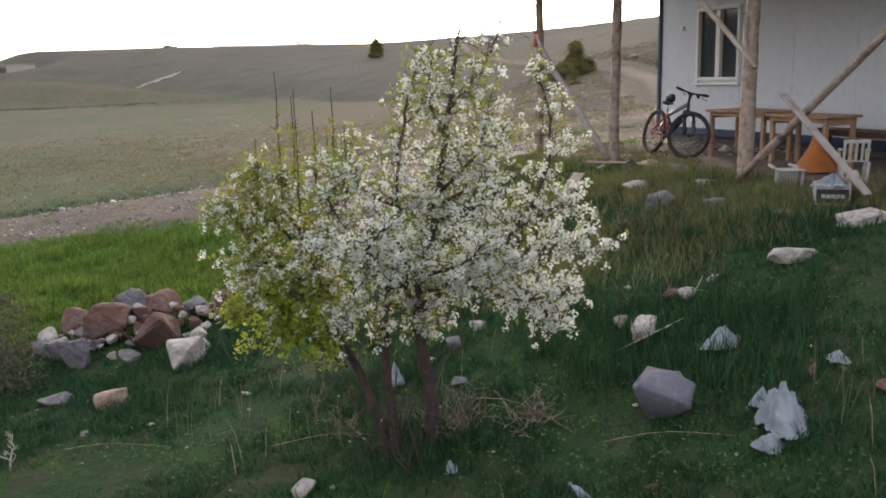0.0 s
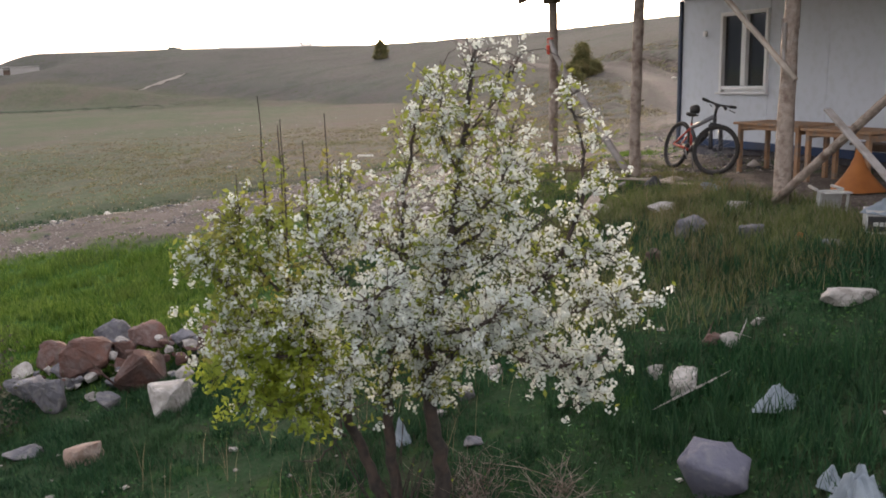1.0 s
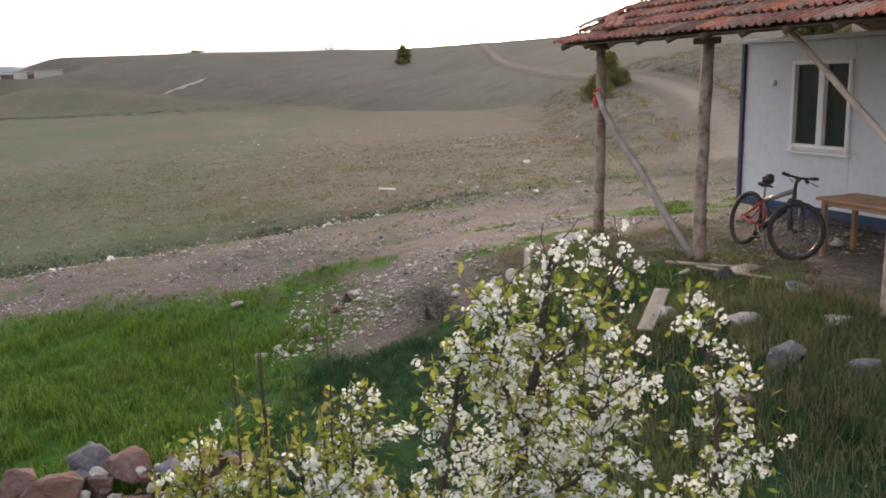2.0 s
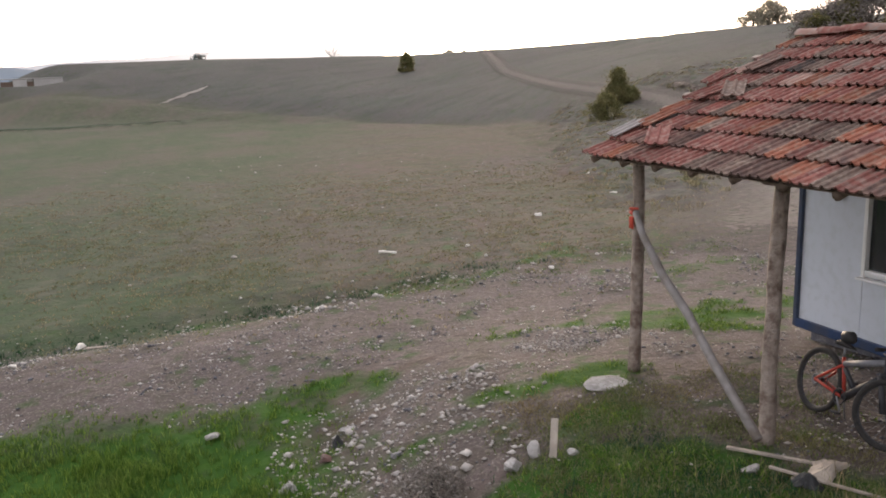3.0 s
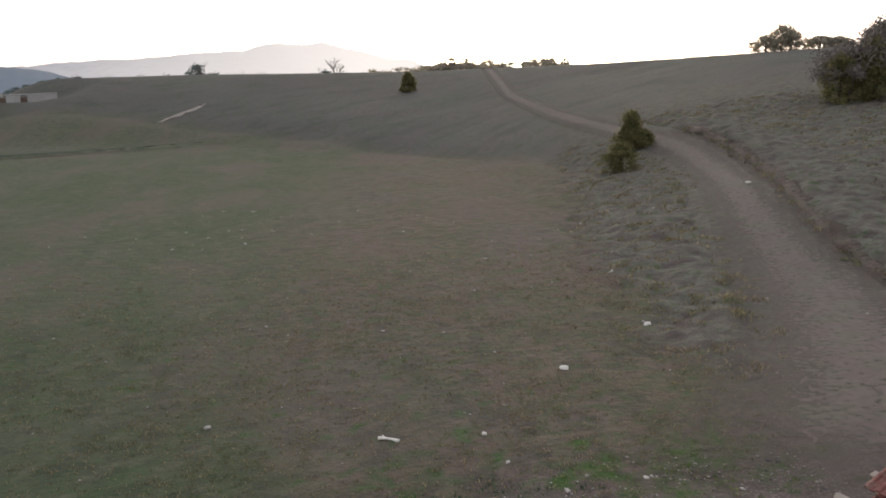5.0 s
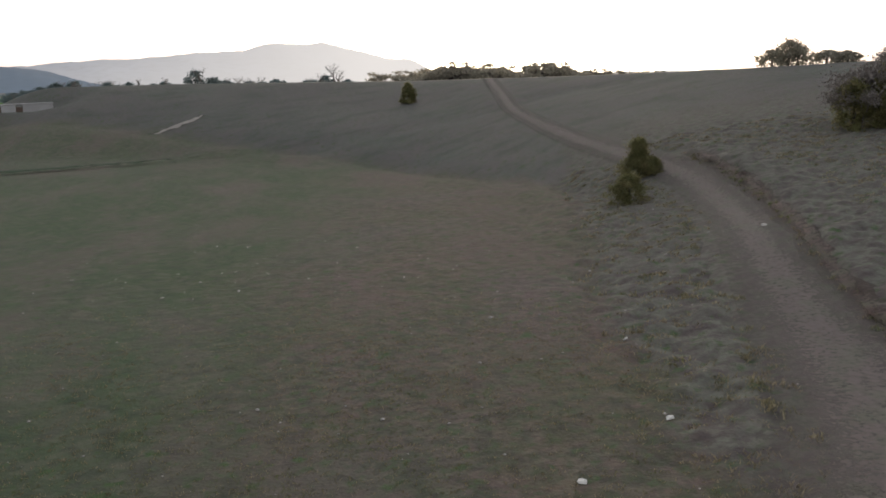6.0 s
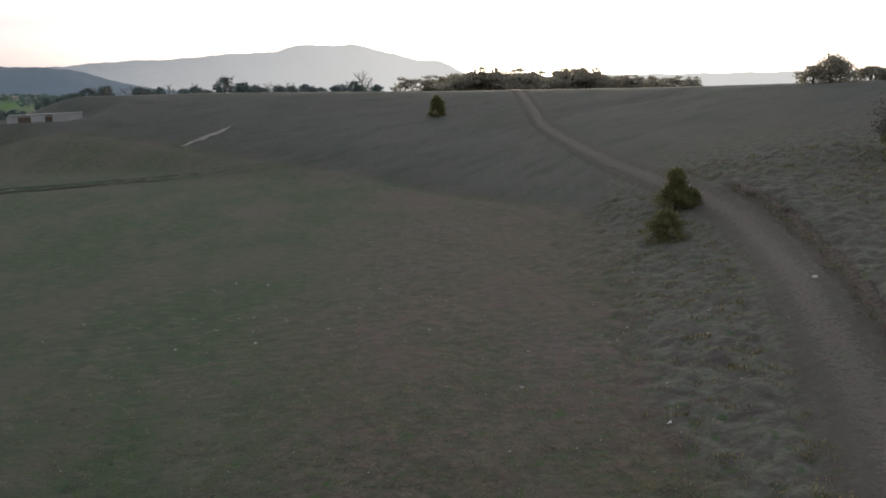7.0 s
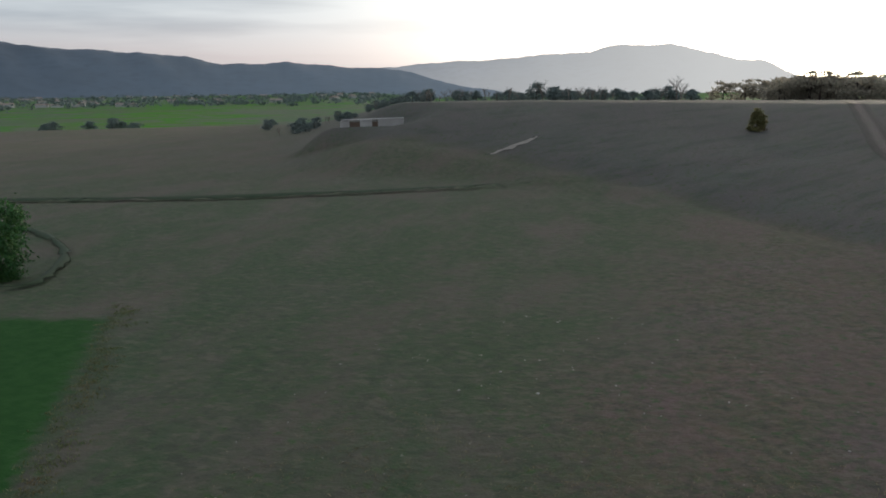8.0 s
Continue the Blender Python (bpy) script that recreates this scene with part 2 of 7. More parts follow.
    c = mix(border(sa.outputs["Green"], 1.1), rich.outputs["Color"], gravel)
    c = mix(border(sa.outputs["Blue"]), c, yard)
    c = mix(border(sa.outputs["Red"], 1.1), c, lush)
    c = mix(border(za.outputs["Alpha"], 0.5), c, crop)
    l.new(c, b.inputs["Base Color"])
    b.inputs["Roughness"].default_value = 0.95
    b.inputs["Specular IOR Level"].default_value = 0.1
    open_land = n.new("ShaderNodeMath")           # dry turf has a soft nap, the green yard and crop do not
    open_land.operation = "MULTIPLY_ADD"
    near_sum = n.new("ShaderNodeMath")
    near_sum.use_clamp = True
    l.new(sa.outputs["Red"], near_sum.inputs[0])
    l.new(sa.outputs["Blue"], near_sum.inputs[1])
    all_sum = n.new("ShaderNodeMath")
    all_sum.use_clamp = True
    l.new(near_sum.outputs[0], all_sum.inputs[0])
    l.new(za.outputs["Alpha"], all_sum.inputs[1])
    far_sum = n.new("ShaderNodeMath")
    far_sum.use_clamp = True
    l.new(all_sum.outputs[0], far_sum.inputs[0])
    l.new(sb.outputs["Green"], far_sum.inputs[1])
    l.new(far_sum.outputs[0], open_land.inputs[0])
    open_land.inputs[1].default_value, open_land.inputs[2].default_value = -0.06, 0.06
    l.new(open_land.outputs[0], b.inputs["Sheen Weight"])
    b.inputs["Sheen Roughness"].default_value = 0.45
    b.inputs["Sheen Tint"].default_value = (0.82, 0.74, 0.68, 1)
    bp = n.new("ShaderNodeBump")
    bp.inputs["Strength"].default_value, bp.inputs["Distance"].default_value = 0.42, 0.13
    relief = n.new("ShaderNodeMath")
    l.new(times(tex(8.0, 0.2, 0.8, 4), 0.25), relief.inputs[0])
    l.new(tex(2.0, 0.2, 0.8, 5), relief.inputs[1])
    l.new(relief.outputs[0], bp.inputs["Height"])
    l.new(bp.outputs["Normal"], b.inputs["Normal"])
    return m


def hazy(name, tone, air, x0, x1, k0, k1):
    """Far land with bright evening haze painted in as glow, thicker towards the sun."""
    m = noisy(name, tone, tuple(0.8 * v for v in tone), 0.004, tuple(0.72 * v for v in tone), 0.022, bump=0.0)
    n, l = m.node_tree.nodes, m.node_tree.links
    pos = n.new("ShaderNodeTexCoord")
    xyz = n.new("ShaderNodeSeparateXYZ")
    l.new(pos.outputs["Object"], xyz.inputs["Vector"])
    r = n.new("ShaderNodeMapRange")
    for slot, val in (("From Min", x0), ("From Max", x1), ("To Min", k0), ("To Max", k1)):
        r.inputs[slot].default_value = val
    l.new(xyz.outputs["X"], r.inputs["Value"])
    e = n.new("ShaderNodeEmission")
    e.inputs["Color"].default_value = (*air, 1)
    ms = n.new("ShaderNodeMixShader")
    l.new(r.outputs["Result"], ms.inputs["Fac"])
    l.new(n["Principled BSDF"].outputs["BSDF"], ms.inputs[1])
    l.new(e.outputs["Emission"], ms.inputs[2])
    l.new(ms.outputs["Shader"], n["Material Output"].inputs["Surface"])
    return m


def glass_material():
    m = bpy.data.materials.new("window_glass")
    m.use_nodes = True
    b = m.node_tree.nodes["Principled BSDF"]
    b.inputs["Base Color"].default_value = (0.05, 0.055, 0.06, 1)
    b.inputs["Roughness"].default_value = 0.06
    b.inputs["Transmission Weight"].default_value = 0.35
    return m


M = dict(
    ground=ground_material(),
    glass=glass_material(),
    track=noisy("dirt_track", (0.106, 0.084, 0.075), (0.088, 0.071, 0.063), 2.4, (0.082, 0.078, 0.058), 0.7, bump=0.4, bscale=16, depth=0.04, fade=5.0, soft=0.7, nap=0.03),
    bank=noisy("cut_bank_soil", (0.074, 0.047, 0.040), (0.058, 0.042, 0.035), 2.0, (0.075, 0.068, 0.048), 0.9, bump=0.8, bscale=9, depth=0.05, fade=4.0, soft=0.7),
    wall=noisy("white_panel_wall", (0.59, 0.625, 0.68), (0.56, 0.595, 0.65), 0.8, (0.535, 0.57, 0.61), 9.0, rough=0.5, bump=0.04),
    blue=noisy("blue_painted_metal", (0.028, 0.055, 0.13), (0.022, 0.045, 0.10), 6, (0.05, 0.06, 0.09), 2, rough=0.5, bump=0.05),
    trim=noisy("dark_corner_trim", (0.05, 0.07, 0.12), (0.035, 0.045, 0.07), 8, rough=0.5, bump=0.1),
    pvc=noisy("white_window_plastic", (0.80, 0.80, 0.80), (0.74, 0.74, 0.73), 6, rough=0.4, bump=0.0),
    # near-black colour that stands for the shade inside the cabin
    dark=noisy("unlit_inside", (0.03, 0.03, 0.035), (0.02, 0.02, 0.02), 3, bump=0),
    tile=noisy("clay_roof_tile", (0.225, 0.082, 0.065), (0.165, 0.066, 0.056), 9, (0.25, 0.155, 0.13), 14.0, rough=0.9, bump=0.5, bscale=60, vary=0.25),
    tile_orange=noisy("orange_roof_tile", (0.265, 0.095, 0.058), (0.215, 0.08, 0.052), 9, (0.26, 0.15, 0.11), 14.0, rough=0.9, bump=0.5, bscale=60, vary=0.2),
    tile_grey=noisy("lichened_roof_tile", (0.19, 0.125, 0.10), (0.125, 0.09, 0.076), 12, (0.25, 0.19, 0.155), 18.0, rough=0.95, bump=0.6, bscale=60, vary=0.25),
    tile_old=noisy("weathered_roof_tile", (0.145, 0.080, 0.066), (0.095, 0.062, 0.055), 9, (0.20, 0.13, 0.105), 12.0, rough=0.95, bump=0.4, bscale=70, vary=0.35),
    tile_pale=noisy("pale_dusty_tile", (0.29, 0.185, 0.15), (0.235, 0.14, 0.115), 7, (0.25, 0.20, 0.175), 9.0, bump=0.4, bscale=60, vary=0.25),
    tile_black=noisy("blackened_roof_tile", (0.060, 0.050, 0.046), (0.115, 0.072, 0.060), 12, (0.045, 0.042, 0.040), 8.0, rough=0.95, bump=0.5, bscale=60, vary=0.25),
    tile_white=noisy("bleached_grey_tile", (0.32, 0.29, 0.275), (0.26, 0.23, 0.22), 9, bump=0.4, bscale=60, vary=0.1),
    log=noisy("debarked_log", (0.25, 0.195, 0.165), (0.35, 0.29, 0.25), 16, (0.13, 0.085, 0.065), 7.0, bump=1.0, bscale=38, depth=0.03, vary=0.15),
    grey_pole=noisy("weathered_grey_pole", (0.31, 0.285, 0.275), (0.23, 0.21, 0.20), 8, (0.2, 0.17, 0.15), 5.0, bump=0.5, bscale=30, vary=0.1),
    plank=noisy("sawn_pale_plank", (0.36, 0.31, 0.265), (0.29, 0.24, 0.20), 6, (0.24, 0.205, 0.175), 4.0, bump=0.3, bscale=40, vary=0.2),
    beam=noisy("dark_roof_beam", (0.16, 0.11, 0.085), (0.11, 0.08, 0.06), 7, bump=0.5, bscale=30),
    table=noisy("weathered_pine", (0.38, 0.225, 0.135), (0.29, 0.17, 0.10), 6, (0.24, 0.18, 0.14), 9, rough=0.7, bump=0.3, bscale=40),
    rubber=noisy("black_rubber", (0.022, 0.021, 0.021), (0.04, 0.036, 0.033), 20, rough=0.8, bump=0.3, bscale=80),
    metal=noisy("worn_alloy", (0.24, 0.24, 0.25), (0.18, 0.18, 0.19), 12, rough=0.5, bump=0.0, metal=0.6),
    bike_paint=noisy("dark_bicycle_paint", (0.045, 0.045, 0.05), (0.03, 0.03, 0.035), 8, rough=0.5, bump=0.0),
    red=noisy("red_bicycle_paint", (0.42, 0.05, 0.03), (0.32, 0.04, 0.03), 8, rough=0.4, bump=0.0),
    ribbon=noisy("red_cloth", (0.55, 0.08, 0.05), (0.45, 0.06, 0.04), 10, rough=0.9, bump=0.3),
    white_plastic=noisy("dusty_white_plastic", (0.42, 0.42, 0.41), (0.34, 0.33, 0.32), 7, rough=0.5, bump=0.1),
    bag=noisy("thin_white_bag", (0.27, 0.315, 0.36), (0.20, 0.24, 0.28), 9, rough=0.5, bump=0.5, bscale=25, through_light=0.25),
    orange=noisy("orange_plastic_sheet", (0.36, 0.125, 0.03), (0.28, 0.095, 0.025), 5, rough=0.6, bump=0.3, bscale=18),
    black_plastic=noisy("black_plastic", (0.02, 0.02, 0.022), (0.03, 0.03, 0.03), 8, rough=0.5, bump=0.1),
    label=noisy("pale_printed_bars", (0.42, 0.42, 0.40), (0.36, 0.36, 0.35), 8, bump=0.0),
    stone=noisy("grey_field_stone", (0.145, 0.142, 0.162), (0.10, 0.098, 0.112), 7, (0.19, 0.18, 0.18), 13, bump=0.9, bscale=22, depth=0.03, vary=0.3),
    stone_white=noisy("white_limestone", (0.41, 0.385, 0.365), (0.29, 0.27, 0.26), 8, (0.25, 0.23, 0.21), 12, bump=0.9, bscale=22, depth=0.03, vary=0.15),
    stone_red=noisy("red_sandstone", (0.135, 0.070, 0.056), (0.090, 0.054, 0.048), 4, (0.13, 0.095, 0.088), 9, bump=0.9, bscale=22, depth=0.03, vary=0.3),
    bark=noisy("fruit_tree_bark", (0.058, 0.047, 0.041), (0.030, 0.026, 0.024), 26, (0.072, 0.050, 0.041), 8, bump=0.8, bscale=35, depth=0.01),
    petal=noisy("white_blossom", (0.68, 0.71, 0.68), (0.56, 0.60, 0.58), 6, rough=0.7, bump=0.0, island=0.14, through_light=0.5),
    leaf=noisy("young_pear_leaf", (0.22, 0.26, 0.045), (0.16, 0.20, 0.04), 5, (0.26, 0.25, 0.07), 3, rough=0.6, bump=0.0, island=0.3, through_light=0.5),
    leaf_low=noisy("yellow_green_leaf", (0.30, 0.36, 0.05), (0.22, 0.29, 0.045), 5, rough=0.6, bump=0.0, island=0.3, through_light=0.5),
    grass=noisy("yard_grass_blade", (0.017, 0.070, 0.026), (0.013, 0.049, 0.022), 1.2, (0.030, 0.072, 0.028), 0.8, rough=0.7, bump=0.0, island=0.35, through_light=0.35, other=(0.034, 0.082, 0.034)),
    bank_grass=noisy("dusty_bank_grass", (0.150, 0.180, 0.058), (0.115, 0.150, 0.050), 1.0, (0.20, 0.155, 0.078), 0.6, rough=0.8, bump=0.0, island=0.35, through_light=0.35, other=(0.17, 0.15, 0.10)),
    weed=noisy("small_weed_leaf", (0.050, 0.135, 0.040), (0.035, 0.10, 0.030), 2.0, (0.08, 0.15, 0.04), 1.1, rough=0.6, bump=0.0, island=0.35, through_light=0.35),
    stone_violet=noisy("violet_grey_stone", (0.112, 0.112, 0.150), (0.088, 0.088, 0.118), 5, (0.140, 0.138, 0.162), 11, bump=0.6, bscale=26, depth=0.02),
    stone_pink=noisy("pinkish_building_stone", (0.27, 0.19, 0.155), (0.21, 0.15, 0.125), 6, (0.31, 0.25, 0.22), 12, bump=0.7, bscale=24, depth=0.02),
    chalk=noisy("clean_chalk_stone", (0.70, 0.66, 0.60), (0.58, 0.54, 0.49), 7, bump=0.6, bscale=22, depth=0.02, vary=0.12),
    silver=noisy("dull_silver_paint", (0.20, 0.20, 0.22), (0.15, 0.15, 0.17), 14, rough=0.6, bump=0.0),
    lush=noisy("lush_grass_blade", (0.085, 0.165, 0.020), (0.056, 0.125, 0.017), 0.7, (0.105, 0.16, 0.032), 1.3, rough=0.6, bump=0.0, island=0.4, through_light=0.45, other=(0.15, 0.205, 0.04)),
    dry=noisy("dry_grass_blade", (0.22, 0.175, 0.115), (0.165, 0.145, 0.085), 0.5, (0.14, 0.15, 0.065), 0.4, rough=0.9, bump=0.0, island=0.3, through_light=0.5, other=(0.29, 0.24, 0.15)),
    juniper=noisy("juniper_needles", (0.175, 0.165, 0.066), (0.125, 0.125, 0.054), 2, (0.22, 0.18, 0.085), 1.3, bump=0.0, island=0.4, through_light=0.5),
    # haze painted in: needles far paler than real ones, as if veiled
    hazed_leaf=noisy("hazed_pine_foliage", (0.38, 0.345, 0.27), (0.30, 0.27, 0.215), 0.3, bump=0.0, island=0.3, through_light=0.65),
    # valley and crest trees carry the bluish grey of distance haze as colour
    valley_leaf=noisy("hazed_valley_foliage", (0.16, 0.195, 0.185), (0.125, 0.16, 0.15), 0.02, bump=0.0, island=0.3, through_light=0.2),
    far_leaf=noisy("far_tree_foliage", (0.085, 0.088, 0.06), (0.065, 0.068, 0.05), 0.3, bump=0.0, island=0.35, through_light=0.3),
    far_twig=noisy("bare_twigs", (0.21, 0.18, 0.16), (0.16, 0.14, 0.12), 0.3, bump=0.0, island=0.3),
    pebble=noisy("pale_pebble", (0.42, 0.385, 0.355), (0.30, 0.27, 0.25), 3, bump=0.3, island=0.35),
    dead=noisy("bleached_dead_wood", (0.45, 0.42, 0.39), (0.34, 0.30, 0.27), 6, bump=0.4, bscale=30),
    scar=noisy("bare_pale_earth", (0.240, 0.210, 0.180), (0.180, 0.156, 0.132), 0.6, bump=0.3, fade=0.5),
    ditch=noisy("dark_ditch_grass", (0.020, 0.036, 0.014), (0.028, 0.042, 0.018), 0.5, bump=0.5, bscale=3, fade=0.4),
    plaster=noisy("pale_plaster", (0.42, 0.40, 0.38), (0.34, 0.32, 0.30), 0.4, bump=0.2),
    village=noisy("village_wall", (0.50, 0.49, 0.48), (0.40, 0.38, 0.36), 0.02, bump=0.0, island=0.3),
    village_roof=noisy("village_roof", (0.30, 0.24, 0.21), (0.26, 0.19, 0.165), 0.02, bump=0.0, island=0.3),
    # blue of distance put in the base tone, pale haze as glow
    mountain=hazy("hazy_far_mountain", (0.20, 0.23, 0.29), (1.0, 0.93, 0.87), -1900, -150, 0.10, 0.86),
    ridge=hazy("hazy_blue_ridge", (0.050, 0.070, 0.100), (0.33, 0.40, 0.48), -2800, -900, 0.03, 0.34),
)


# ---------------------------------------------------------------- the lie of the land
def smooth(v, a, b):
    s = np.clip((v - a) / (b - a), 0, 1)
    return s * s * (3 - 2 * s)


def gully(x, y):
    """How far beyond the foot of the hill a place lies, seen from the yard."""
    r, a = np.hypot(x, y), np.degrees(np.arctan2(x, y))
    return r - np.interp(a, [-26, -20.8, -17.7, -14.9, -11.5, -8.2, -5.0, -2.2, 1.6, 6.3, 10, 17, 28, 60], [205, 193, 185, 176, 164.6, 153.8, 145.3, 132.8, 117.7, 102.7, 86, 68, 56, 50])


def rise(x, y):
    """Height of the ground, without its small bumps."""
    x, y = np.asarray(x, float), np.asarray(y, float)
    r, a = np.hypot(x, y), np.degrees(np.arctan2(x, y))
    k = np.interp(y, [20, 30, 45, 80], [0.10, 0.09, 0.04, 0.03])
    z = np.interp(y, [30, 45, 84, 140], [-0.86, -0.95, -1.5, -1.9]) + k * np.clip(x, -12, 12)
    z = z + 0.15 * np.clip(x - 9, 0, 16) * smooth(y, 36, 62)
    # shoulder between the field and the road below it
    z = z - 0.18 * np.exp(-(((y - 28.2 - 0.19 * x) / 0.9) ** 2)) * smooth(-x, -3, 3)
    # terrace of the house and the slope below it
    x0 = np.interp(y, [4, 9.5, 12, 15, 19, 24], [5.5, 3.45, 2.6, 1.3, 0.4, 0.2])
    h = np.interp(y, [9.5, 12, 15, 19], [2.0, 2.7, 2.3, 1.8])
    low = -1.55 + 0.06 * np.minimum(x, 0)
    yard = low + (0.08 - low) * (0.5 + 0.5 * np.tanh((x - x0) / h))
    w = smooth(y, 18.5, 25.5)
    z = yard * (1 - w) + z * w
    # hill across the hollow
    rb = np.interp(a, [-26, -13, 0, 10, 17, 28, 60], [166, 150, 118, 84, 68, 56, 50])
    rc = np.interp(a, [-26, -13, -8, 0, 8, 12, 16, 20, 40, 60], [222, 212, 205, 199, 177, 164, 152, 144, 128, 125])
    zc = np.interp(a, [-26, -13, 0, 12, 20, 40], [8.6, 9.0, 8.6, 9.1, 9.7, 11.5])
    hw = smooth(a, -28, -20) * (1 - smooth(a, 60, 95))
    f = np.clip((r - rb) / (rc - rb), 0, 1)
    f = np.where(f < 0.12, f * f / 0.24, f - 0.06) / 0.94
    z = z + (zc - z) * f * hw
    z = z - hw * np.clip(r - rc - 15, 0, 500) * 0.02
    # gully at the foot of the hill, shallower towards the track
    g = gully(x, y)
    z = z - hw * (1.1 - 0.75 * smooth(a, -4, 8)) * (1 - smooth(a, 9, 13)) * (np.exp(-((g / 5.0) ** 2)) + 0.4 * np.exp(-(((g - 8) / 9.0) ** 2)))
    # level pad of the ruined building
    pad = 1 - smooth(np.hypot((x + 79) * 0.907 + (y - 193.5) * 0.42, ((y - 193.5) * 0.907 - (x + 79) * 0.42) * 1.7) / 9.0, 0.85, 1.9)
    z = z * (1 - pad) + 4.15 * pad
    # the valley beyond
    z = z + (-30 - z) * smooth(r, 520, 1300) * hw
    z = z + (-14 - z) * smooth(r, 365, 520) * (1 - hw) * smooth(y, -60, 40)
    return z


def bumps(x, y):
    """Small bumps of the ground."""
    b = 0.035 * np.sin(1.7 * x + 0.6 * np.sin(1.1 * y)) * np.sin(1.3 * y + 0.8 * np.sin(0.9 * x))
    b = b + 0.02 * np.sin(3.9 * x + 1.3 * y) * np.sin(4.3 * y - 0.7 * x)
    t = smooth(x, 5, 9) * smooth(y, 33, 40) * (1 - smooth(np.hypot(x, y), 95, 130))
    b = b * (1 - 0.7 * smooth(y, 24, 30)) + t * 0.10 * np.sin(2.6 * x + 1.5 * np.sin(0.8 * y)) * np.sin(2.1 * y + np.sin(1.4 * x))
    return b


def gz(x, y):
    return float(rise(x, y) + bumps(x, y))

# ---------------------------------------------------------------- building helpers
def thing(name, m=None, label="", category="", group="", kind=""):
    ob = new(name)
    ob.empty_display_size = 0.2
    if m is not None:
        ob.matrix_world = m
    return tagged(ob, label, category, group, kind)


def mesh_of(name, bm, material, smoothed=True):
    me = bpy.data.meshes.new(name)
    bm.to_mesh(me)
    bm.free()
    me.materials.append(material)
    if smoothed:
        me.polygons.foreach_set("use_smooth", [True] * len(me.polygons))
    return me


def part(name, bm, material, parent=None, label="", smoothed=False):
    me = bm if isinstance(bm, bpy.types.Mesh) else mesh_of(name, bm, material, smoothed)
    ob = new(name, me)
    if parent is not None:
        ob.parent = parent
    return tagged(ob, label)


def raw_mesh(name, verts, faces, material, smoothed=False):
    """A mesh from arrays: verts (n, 3) and faces (m, 3 or 4)."""
    verts, faces = np.asarray(verts, np.float32), np.asarray(faces, np.int32)
    me = bpy.data.meshes.new(name)
    k = faces.shape[1]
    me.vertices.add(len(verts))
    me.vertices.foreach_set("co", verts.ravel())
    me.loops.add(faces.size)
    me.loops.foreach_set("vertex_index", faces.ravel())
    me.polygons.add(len(faces))
    me.polygons.foreach_set("loop_start", np.arange(0, faces.size, k, dtype=np.int32))
    if smoothed:
        me.polygons.foreach_set("use_smooth", np.ones(len(faces), bool))
    me.update(calc_edges=True)
    me.materials.append(material)
    return me


def block(bm, size, m=None, bevel=0.0):
    """A box of that size about the middle of its pose, with rounded edges."""
    got = bmesh.ops.create_cube(bm, size=1.0, matrix=(m or Matrix()) @ Matrix.Diagonal((*size, 1)))
    if bevel:
        edges = {e for v in got["verts"] for e in v.link_edges}
        bmesh.ops.bevel(bm, geom=list(edges), offset=bevel, segments=1, affect="EDGES")
    return bm


def box(size, m=None, bevel=0.006):
    return block(bmesh.new(), size, m, bevel)


def tube(bm, pts, radii, sides=8, wobble=0.0, cap=True):
    """A round rod along points, with its own radius at each."""
    pts = [Vector(p) for p in pts]
    rings, ref = [], None
    for i, p in enumerate(pts):
        d = (pts[min(i + 1, len(pts) - 1)] - pts[max(i - 1, 0)]).normalized()
        if ref is None:
            ref = d.orthogonal().normalized()
        ref = (ref - d * ref.dot(d)).normalized()
        side = d.cross(ref)
        r = radii[i] if hasattr(radii, "__len__") else radii
        ring = []
        for j in range(sides):
            a = 2 * math.pi * j / sides
            rr = r * (1 + wobble * random.uniform(-1, 1))
            ring.append(bm.verts.new(p + (ref * math.cos(a) + side * math.sin(a)) * rr))
        rings.append(ring)
    for a, b in zip(rings, rings[1:]):
        for j in range(sides):
            bm.faces.new((a[j], a[(j + 1) % sides], b[(j + 1) % sides], b[j]))
    if cap:
        bm.faces.new(rings[0][::-1])
        bm.faces.new(rings[-1])
    return bm


def bent(a, b, n=6, sag=0.03, side=0.03):
    """Points of a slightly crooked rod from a to b."""
    a, b = Vector(a), Vector(b)
    w = (b - a).orthogonal().normalized()
    w2 = (b - a).normalized().cross(w)
    k1, k2 = random.uniform(-1, 1), random.uniform(-1, 1)
    return [a.lerp(b, i / n) + w * (side * k1 * math.sin(math.pi * i / n) + random.uniform(-1, 1) * sag * 0.3 * (0 < i < n)) + w2 * (side * k2 * math.sin(2 * math.pi * i / n)) for i in range(n + 1)]


def torus(bm, radius, tube_r, m=None, n=28, k=8):
    m = m or Matrix()
    grid = [[bm.verts.new(m @ Vector(((radius + tube_r * math.cos(2 * math.pi * j / k)) * math.cos(2 * math.pi * i / n), (radius + tube_r * math.cos(2 * math.pi * j / k)) * math.sin(2 * math.pi * i / n), tube_r * math.sin(2 * math.pi * j / k)))) for j in range(k)] for i in range(n)]
    for i in range(n):
        for j in range(k):
            bm.faces.new((grid[i][j], grid[(i + 1) % n][j], grid[(i + 1) % n][(j + 1) % k], grid[i][(j + 1) % k]))
    return bm


